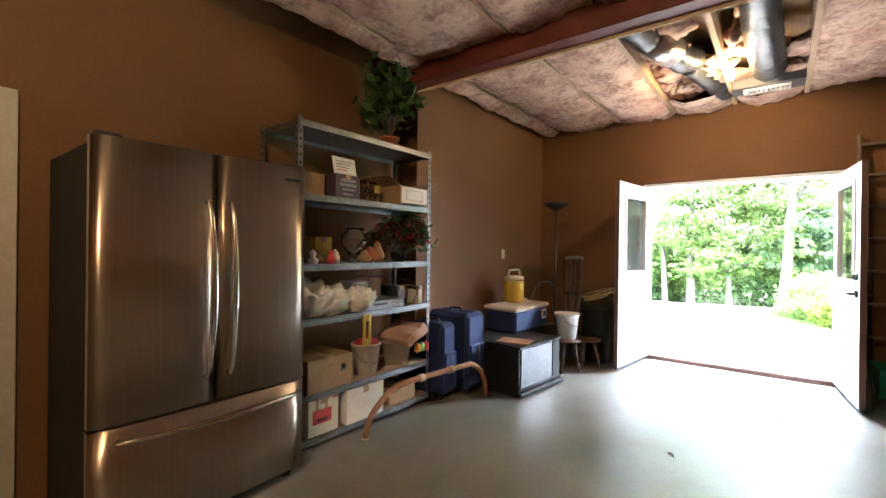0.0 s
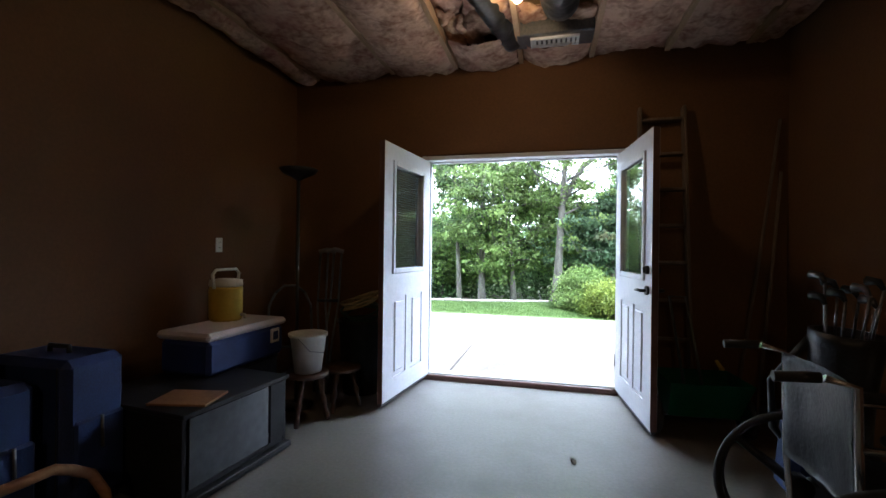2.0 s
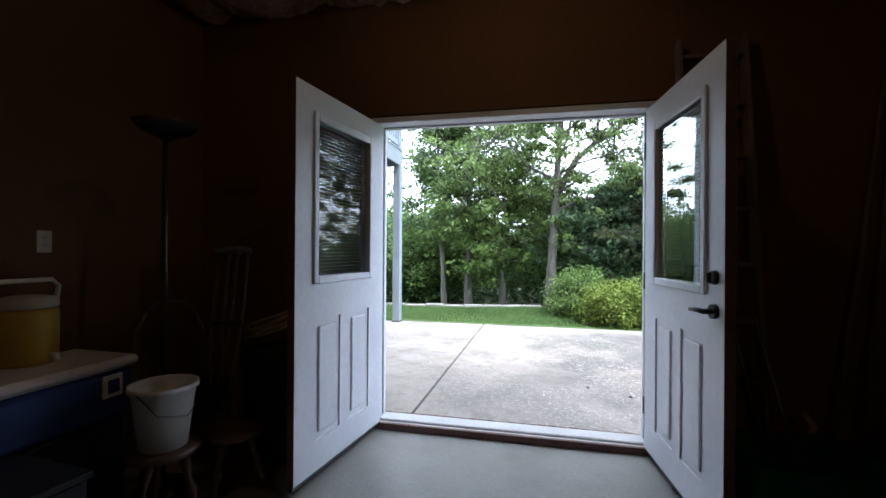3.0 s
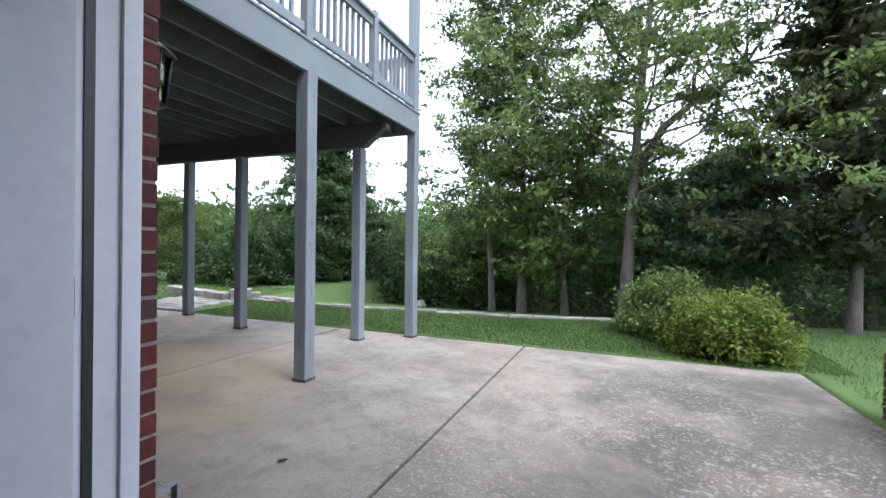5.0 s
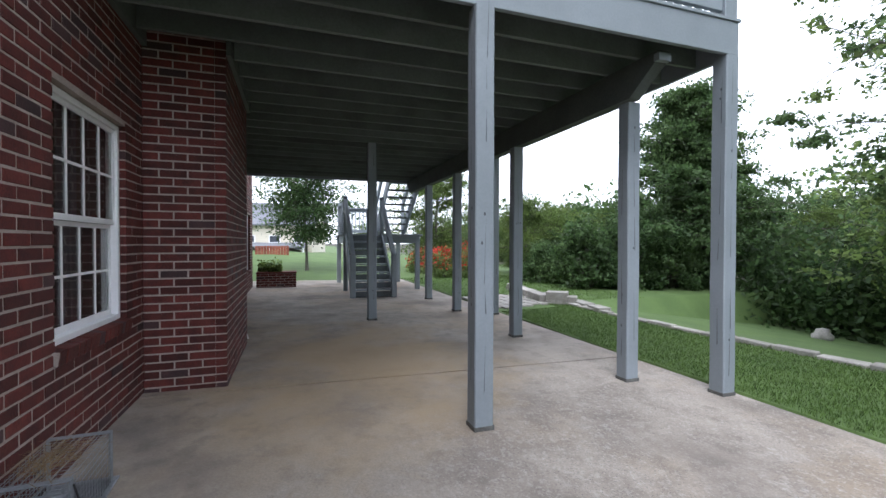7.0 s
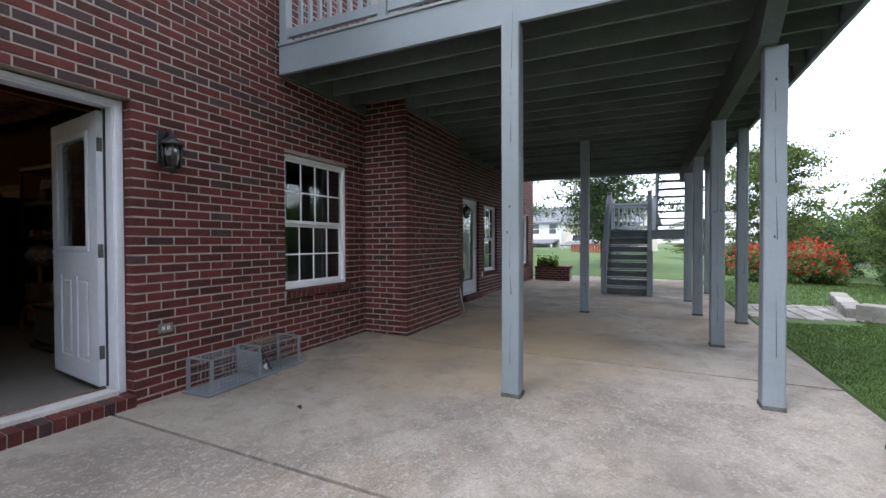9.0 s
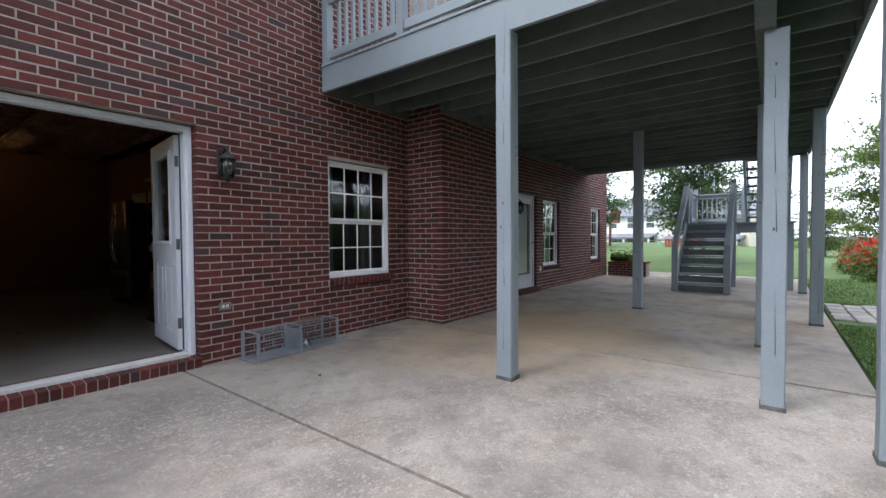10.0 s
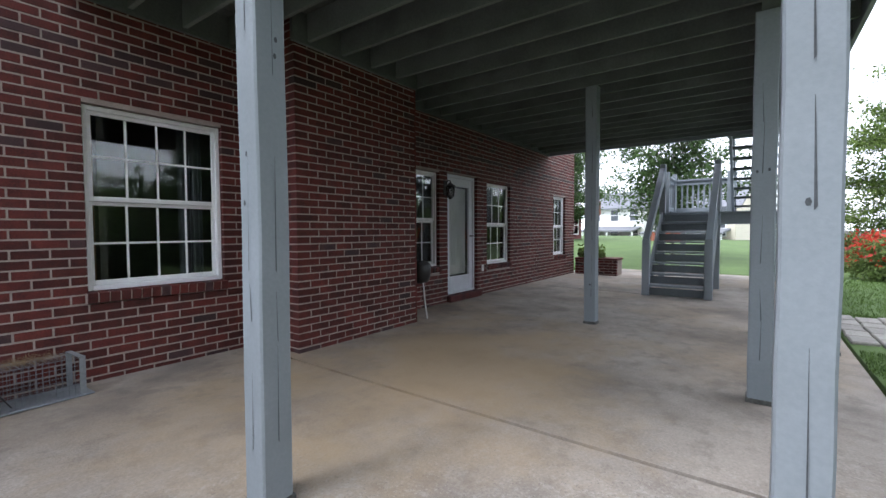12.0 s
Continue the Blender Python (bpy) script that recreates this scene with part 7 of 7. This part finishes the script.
for yy in (-0.31, 0.31):
    wh = part("wheel", bar(ring(0, yy, 0.305, 0.288, 0), 0.017, 8), TYRE, wc)
    part("push_rim", bar(ring(0, yy * 1.12, 0.305, 0.262, 0), 0.009, 6), BLACK_METAL, wh, "black push rim")
    sp = bmesh.new()
    for i in range(3):
        a = 2 * math.pi * i / 3 + 0.4
        tube(sp, [(0.03 * math.cos(a), yy, 0.305 + 0.03 * math.sin(a)), (0.275 * math.cos(a), yy, 0.305 + 0.275 * math.sin(a))], [0.024, 0.015], 8)
    tube(sp, [(0, yy - 0.03, 0.305), (0, yy + 0.03, 0.305)], 0.045, 14)
    part("spokes", sp, BLACK_LAM, wh, "black moulded spokes")
    s = 1 if yy > 0 else -1
    y2 = yy - s * 0.07
    part("side_frame", bar([(-0.16, y2, 0.88), (-0.08, y2, 0.86), (-0.07, y2, 0.45), (-0.05, y2, 0.2), (0.30, y2, 0.2), (0.38, y2, 0.12)], 0.012, 8), CHROME, wc)
    part("arm_frame", bar([(-0.07, y2, 0.68), (0.28, y2, 0.68), (0.32, y2, 0.62), (0.33, y2, 0.45), (-0.07, y2, 0.45)], 0.012, 8), CHROME, wc)
    part("armrest", slab(-0.02, 0.27, y2 - 0.025, y2 + 0.025, 0.692, 0.725, 0.01), VINYL_BLACK, wc)
    part("hand_grip", bar([(-0.17, y2, 0.881), (-0.29, y2, 0.875)], 0.017, 10), TYRE, wc, "black push handle")
    cw = part("castor_wheel", bar(ring(0.34, y2, 0.10, 0.085, 0, 20), 0.014, 8), TYRE, wc)
    part("castor_hub", bar([(0.34, y2 - 0.012, 0.10), (0.34, y2 + 0.012, 0.10)], 0.06, 14), STEEL_GREY, cw)
    part("footrest", bar([(0.36, y2, 0.45), (0.46, y2 - s * 0.02, 0.25), (0.55, y2 - s * 0.03, 0.10), (0.62, y2 - s * 0.03, 0.09)], 0.011, 8), CHROME, wc)
    part("foot_plate", slab(0.55, 0.70, min(y2 - s * 0.03, y2 - s * 0.17), max(y2 - s * 0.03, y2 - s * 0.17), 0.07, 0.085, 0.003), BLACK_LAM, wc)


def sling(w, h, seed):
    bm = bmesh.new()
    g_ = [[bm.verts.new((0.028 * math.sin(math.pi * i / 12) + 0.008 * noise.noise(Vector((i * 0.6, j * 0.5, seed))), -w / 2 + w * i / 12, h * j / 12)) for i in range(13)] for j in range(13)]
    for j in range(12):
        for i in range(12):
            bm.faces.new((g_[j][i], g_[j][i + 1], g_[j + 1][i + 1], g_[j + 1][i])).smooth = True
    bmesh.ops.solidify(bm, geom=bm.faces[:], thickness=0.006)
    return bm


bm = sling(0.46, 0.40, 3)
bmesh.ops.transform(bm, matrix=pose(-0.085, 0, 0.46), verts=bm.verts)
part("back_sling", bm, VINYL_BLACK, wc, "creased black vinyl back")
bm = sling(0.46, 0.40, 8)
bmesh.ops.transform(bm, matrix=pose(-0.06, 0, 0.475, 0, 90, 0), verts=bm.verts)
part("seat_sling", bm, VINYL_BLACK, wc, "black vinyl seat")
part("cross_brace", bar([(0.1, -0.24, 0.2), (0.1, 0.24, 0.45)], 0.011, 8), CHROME, wc)
part("cross_brace", bar([(0.12, 0.24, 0.2), (0.12, -0.24, 0.45)], 0.011, 8), CHROME, wc)

DULL_STEEL = surface("dull_club_steel", (0.10, 0.10, 0.105), (0.20, 0.20, 0.21), 0.4, 8, 60, 0.05, metal=0.9)
gb = thing("golf_bag", "dark golf bag full of clubs standing by the wall", "golf bag", at=pose(2.40, -1.90, 0, 4, 3, 0))
part("bag_body", lathe([(0.13, 0.0), (0.13, 0.25), (0.12, 0.6), (0.13, 0.82), (0.14, 0.85), (0.14, 0.9), (0.12, 0.9), (0.11, 0.8), (0.0, 0.75)], 20), VINYL_BLACK, gb)
part("pocket", slab(-0.19, -0.10, -0.09, 0.09, 0.12, 0.52, 0.025), NAVY, gb)
part("strap", bar([(-0.12, 0.05, 0.85), (-0.24, 0.08, 0.62), (-0.22, 0.06, 0.4), (-0.13, 0.05, 0.3)], 0.016, 6), BLACK_METAL, gb)
for i in range(8):
    a = i * 0.8
    x, y, h = 0.07 * math.cos(a), 0.07 * math.sin(a), 1.02 + 0.03 * (i % 4)
    cl = part("club_shaft", bar([(x, y, 0.76), (x * 1.4, y * 1.4, h)], 0.006, 6), DULL_STEEL, gb)
    part("club_head", bar([(x * 1.4, y * 1.4, h), (x * 1.4 - 0.01, y * 1.4 + 0.02, h + 0.03), (x * 1.4 - 0.03, y * 1.4 + 0.06, h + 0.03)], [0.008, 0.016, 0.022], 8), DULL_STEEL if i % 3 == 0 else BLACK_LAM, cl)

GREEN_PL = surface("green_plastic", (0.008, 0.13, 0.06), (0.015, 0.19, 0.09), 0.35, 4, 40, 0.03)
spr = thing("lawn_spreader", "green plastic lawn spreader with black wheels", "spreader", at=pose(2.16, -0.98, 0, 0, 0, 4))
bm = bmesh.new()
lo = [bm.verts.new(p) for p in ((-0.22, -0.05, 0.14), (0.22, -0.05, 0.14), (0.22, 0.05, 0.14), (-0.22, 0.05, 0.14))]
hi = [bm.verts.new(p) for p in ((-0.25, -0.20, 0.40), (0.25, -0.20, 0.40), (0.25, 0.20, 0.40), (-0.25, 0.20, 0.40))]
bm.faces.new(list(reversed(lo)))
for i in range(4):
    bm.faces.new((lo[i], lo[(i + 1) % 4], hi[(i + 1) % 4], hi[i]))
bmesh.ops.solidify(bm, geom=bm.faces[:], thickness=0.008)
part("hopper", bm, GREEN_PL, spr)
for xx in (-0.29, 0.29):
    w_ = part("wheel", bar(ring(0, 0, 0, 0.115, 0, 24), 0.022, 8), TYRE, spr)
    w_.matrix_local = pose(xx, 0, 0.137, 0, 0, 90)
    h_ = part("hub", bar([(0, -0.012, 0), (0, 0.012, 0)], 0.09, 18), GREEN_PL, w_, "green hub")
part("axle", bar([(-0.29, 0, 0.137), (0.29, 0, 0.137)], 0.010, 8), STEEL_GREY, spr)
part("push_handle", bar([(-0.06, 0.12, 0.3), (-0.06, 0.45, 0.9), (0.06, 0.45, 0.9), (0.06, 0.12, 0.3)], 0.011, 8), STEEL_GREY, spr)
redt = thing("gas_can", "dull red plastic fuel can behind the spreader", "can", at=pose(2.35, -0.55, 0))
part("can_body", slab(-0.13, 0.13, -0.09, 0.09, 0, 0.30, 0.03), surface("red_plastic", (0.20, 0.015, 0.012), (0.28, 0.025, 0.02), 0.4, 4, 40, 0.03), redt)
part("spout", bar([(0.07, 0, 0.29), (0.09, 0, 0.36), (0.05, 0, 0.42)], [0.025, 0.018, 0.012], 10), YELLOW, redt)
part("grip", bar([(-0.08, 0, 0.29), (-0.06, 0, 0.34), (0.02, 0, 0.34), (0.04, 0, 0.29)], 0.013, 8), redt.children[0].data.materials[0], redt)

lad = thing("ladder", "weathered wooden ladder leaning on the front wall", "ladder", at=pose(2.045, -0.62, 0, -7.5, 0, 0))
OLD_WOOD = surface("weathered_wood", (0.10, 0.07, 0.05), (0.19, 0.14, 0.10), 0.8, 4, 30, 0.3, stretch=(5, 5, 0.5))
for xx in (-0.18, 0.16):
    part("stile", slab(xx, xx + 0.025, -0.04, 0.04, 0.0, 2.48, 0.004), OLD_WOOD, lad)
for i in range(8):
    part("rung", slab(-0.153, 0.158, -0.03, 0.03, 0.26 + 0.3 * i, 0.285 + 0.3 * i, 0.003), OLD_WOOD, lad)
for (x0, x1, y0, h, lb) in ((2.58, 2.93, -0.42, 2.32, "long wooden pole leaning in the corner"), (2.72, 2.94, -0.45, 1.9, "wooden rake handle leaning in the corner")):
    pl = thing("pole", lb, "pole", "poles in the corner")
    part("shaft", bar([(x0, y0, 0.02), ((x0 + x1) / 2, (y0 + INSIDE) / 2 - 0.02, h / 2), (x1, INSIDE - 0.02, h)], 0.013, 8), OLD_WOOD, pl)
part("rake_head", boxes((2.60, 2.85, -0.47, -0.44, 0.0, 0.02), *[(2.60 + 0.03 * i, 2.607 + 0.03 * i, -0.53, -0.44, 0.0, 0.01) for i in range(9)]), BLACK_METAL, pl)
sh_ = thing("shovel", "long-handled shovel standing against the wall", "shovel", "", pose(1.98, -0.36, 0, -4, 0, 0))
part("shaft", bar([(0, 0, 0.3), (0, 0.0, 1.5)], 0.014, 8), OLD_WOOD, sh_)
part("blade", rough_up(lathe([(0.0, 0.0), (0.06, 0.06), (0.085, 0.15), (0.08, 0.26), (0.015, 0.33)], 10), 0.004, 8), STEEL_GREY, sh_)
for o in sh_.children:
    if o.name.startswith("blade"):
        o.scale = (1, 0.25, 1)
carton("brown cardboard box by the wall", 2.72, -2.30, 0, 0.36, 0.40, 0.56, CARD)
pbx = thing("plastic_bag", "crumpled clear plastic bag on the box", "bag", "plastic bags", Matrix.Translation((2.70, -2.30, 0.561)))
bm = bmesh.new()
bmesh.ops.create_icosphere(bm, subdivisions=4, radius=1.0)
for v in bm.verts:
    p = v.co.copy()
    v.co = Vector((p.x * 0.11, p.y * 0.12, max(0.0, (p.z + 0.85) * 0.07))) * (1 + 0.4 * noise.noise(p * 2.6) + 0.14 * noise.noise(p * 7))
part("bag_film", bm, BAG, pbx)


# ---- things on the patio ----
def wall_lantern(label, m):
    l = thing("wall_lantern", label, "lantern", "wall lanterns", m)
    part("back_plate", boxes((-0.05, 0.05, 0.001, 0.016, -0.03, 0.20), bevel=0.006), BLACK_METAL, l)
    part("arm", bar([(0, 0.016, 0.15), (0, 0.06, 0.20), (0, 0.10, 0.19), (0, 0.10, 0.15)], 0.009, 8), BLACK_METAL, l)
    part("roof", lathe([(0.012, 0.17), (0.03, 0.15), (0.085, 0.11), (0.088, 0.10), (0.0, 0.10)], 6, at=(0, 0.10, 0)), BLACK_METAL, l)
    for i in range(6):
        a = 2 * math.pi * i / 6
        part("cage_bar", bar([(0.072 * math.cos(a), 0.10 + 0.072 * math.sin(a), 0.10), (0.056 * math.cos(a), 0.10 + 0.056 * math.sin(a), -0.06)], 0.005, 5), BLACK_METAL, l)
    part("glass_body", lathe([(0.068, 0.098), (0.052, -0.058)], 6, at=(0, 0.10, 0)), glass("lantern_glass", (0.42, 0.44, 0.43), 0.15), l)
    part("base", lathe([(0.0, -0.10), (0.02, -0.095), (0.03, -0.075), (0.062, -0.062), (0.0, -0.06)], 12, at=(0, 0.10, 0)), BLACK_METAL, l)


wall_lantern("black hexagonal wall lantern with seeded glass", Matrix.Translation((-0.285, FACE, 1.745)) @ Matrix.Scale(1.08, 4))
wall_lantern("black wall lantern beside the patio door", Matrix.Translation((-6.05, FARY, 1.66)))

GREY_COVER = surface("grey_outlet_cover", (0.13, 0.125, 0.12), (0.20, 0.195, 0.185), 0.5, 5, 40, 0.05)
outlet(pose(-0.285, FACE + 0.0015, 0.455, 0, 90, 0), "grey weatherproof outlet with white sockets on the brick wall", GREY_COVER, WHITE_PL)
outlet(pose(-7.2, FARY + 0.0015, 0.40), "small pale outlet on the brick wall", WHITE_PL)

# live-animal trap of wire mesh with folded grey frames
ZINC = surface("dull_zinc", (0.22, 0.24, 0.26), (0.34, 0.36, 0.38), 0.5, 6, 50, 0.1, metal=0.6)
trap = thing("animal_trap", "grey wire-mesh live animal trap with straw on top", "cage", at=pose(-0.91, 0.18, patio_z(0.18), 0, 0, 3))
TL, TW, TH = 0.49, 0.13, 0.27
part("base_tray", slab(-TL - 0.06, TL + 0.05, -TW - 0.01, TW + 0.02, 0.002, 0.014, 0.003), ZINC, trap)
for xx in (-TL, 0.0, TL):
    part("hoop", boxes((xx - 0.018, xx + 0.018, -TW - 0.002, -TW + 0.004, 0.014, TH), (xx - 0.018, xx + 0.018, TW - 0.004, TW + 0.002, 0.014, TH), (xx - 0.018, xx + 0.018, -TW - 0.002, TW + 0.002, TH, TH + 0.006), bevel=0.001), ZINC, trap, "flat grey steel hoop")
wires = bmesh.new()
for yy in (-TW, TW):
    for i in range(8):
        z = 0.03 + i * 0.031
        tube(wires, [(-TL, yy, z), (TL, yy, z)], 0.0014, 4)
for i in range(8):
    y = -TW + 0.034 * i + 0.01
    tube(wires, [(-TL, y, TH), (TL, y, TH)], 0.0014, 4)
part("long_wires", wires, ZINC, trap)
wires = bmesh.new()
for i in range(27):
    xx = -TL + 0.034 * i + 0.01
    if xx > TL:
        break
    tube(wires, [(xx, -TW, 0.014), (xx, -TW, TH), (xx, TW, TH), (xx, TW, 0.014)], 0.0014, 4)
part("cross_wires", wires, ZINC, trap)
part("trip_rod", bar([(0.0, TW + 0.006, TH - 0.02), (-0.12, TW + 0.008, 0.04)], 0.004, 6), BLACK_METAL, trap)
part("label_tag", prism([(-0.07, 0.05), (-0.02, 0.09), (-0.06, 0.12)], TW + 0.009, TW + 0.011, "y"), WHITE_PL, trap, "small white tag")
part("inner_door", boxes((-0.01, 0.01, -TW + 0.01, TW - 0.01, 0.03, 0.22)), ZINC, trap)
rs = np.random.default_rng(2)
nst = 420
c = np.stack([rs.normal(-0.22, 0.09, nst), rs.normal(0, 0.06, nst), TH + 0.008 + np.abs(rs.normal(0, 0.014, nst))], 1)
a = rs.uniform(0, 6.283, nst)
u = np.stack([np.cos(a), np.sin(a), rs.normal(0, 0.15, nst)], 1) * 0.045
straw = thing("straw", "small heap of dry straw on the trap", "straw", at=trap.matrix_world.copy())
quads("heap", c, u, np.cross(u, [0, 0, 1]) * 0.035, surface("dry_straw", (0.16, 0.11, 0.06), (0.30, 0.22, 0.12), 0.8, 9, 40, 0, vary=0.3), straw)

# black round bowl on a leaning pale rod by the bay
pan = thing("hanging_basket", "black round bowl on a pale stake leaning at the bay corner", "planter", at=Matrix.Translation((-5.0, 0.42, 0)))
part("bowl", rough_up(lathe([(0.0, 0.36), (0.10, 0.38), (0.14, 0.46), (0.15, 0.60), (0.12, 0.66), (0.0, 0.67)], 18), 0.012, 8), BLACK_METAL, pan)
part("stake", bar([(0.0, 0.05, 0.42), (0.05, 0.12, 0.15), (0.10, 0.20, -0.075)], 0.010, 8), WHITE_PL, pan)

# a few dry leaves and dark scraps on the concrete
rl = random.Random(6)
LEAF_DRY = surface("dry_leaf", (0.05, 0.035, 0.02), (0.12, 0.08, 0.045), 0.8, 9, 40, 0.1)
for i, (x, y, in_room) in enumerate(((1.55, 1.3, 0), (1.9, 1.1, 0), (2.05, 0.75, 0), (2.1, 0.70, 0), (1.98, 0.68, 0), (-0.55, 1.1, 0), (0.05, -4.35, 1), (-0.25, -4.5, 1), (0.75, -2.9, 1), (1.3, -1.6, 1), (1.15, -4.2, 1))):
    z = 0.001 if in_room else patio_z(y) + 0.001
    lf = thing("dry_leaf", "small curled dead leaf on the concrete", "leaf", "dead leaves", pose(x, y, z, 0, 0, rl.uniform(0, 360)))
    bm = bmesh.new()
    vs = [bm.verts.new(p) for p in ((-0.035, 0, 0), (-0.01, 0.016, 0.008), (0.025, 0.012, 0.006), (0.04, 0, 0.002), (0.02, -0.014, 0.009), (-0.015, -0.014, 0.004))]
    bm.faces.new(vs)
    bmesh.ops.solidify(bm, geom=bm.faces[:], thickness=0.0015)
    part("leaf_blade", bm, LEAF_DRY, lf)
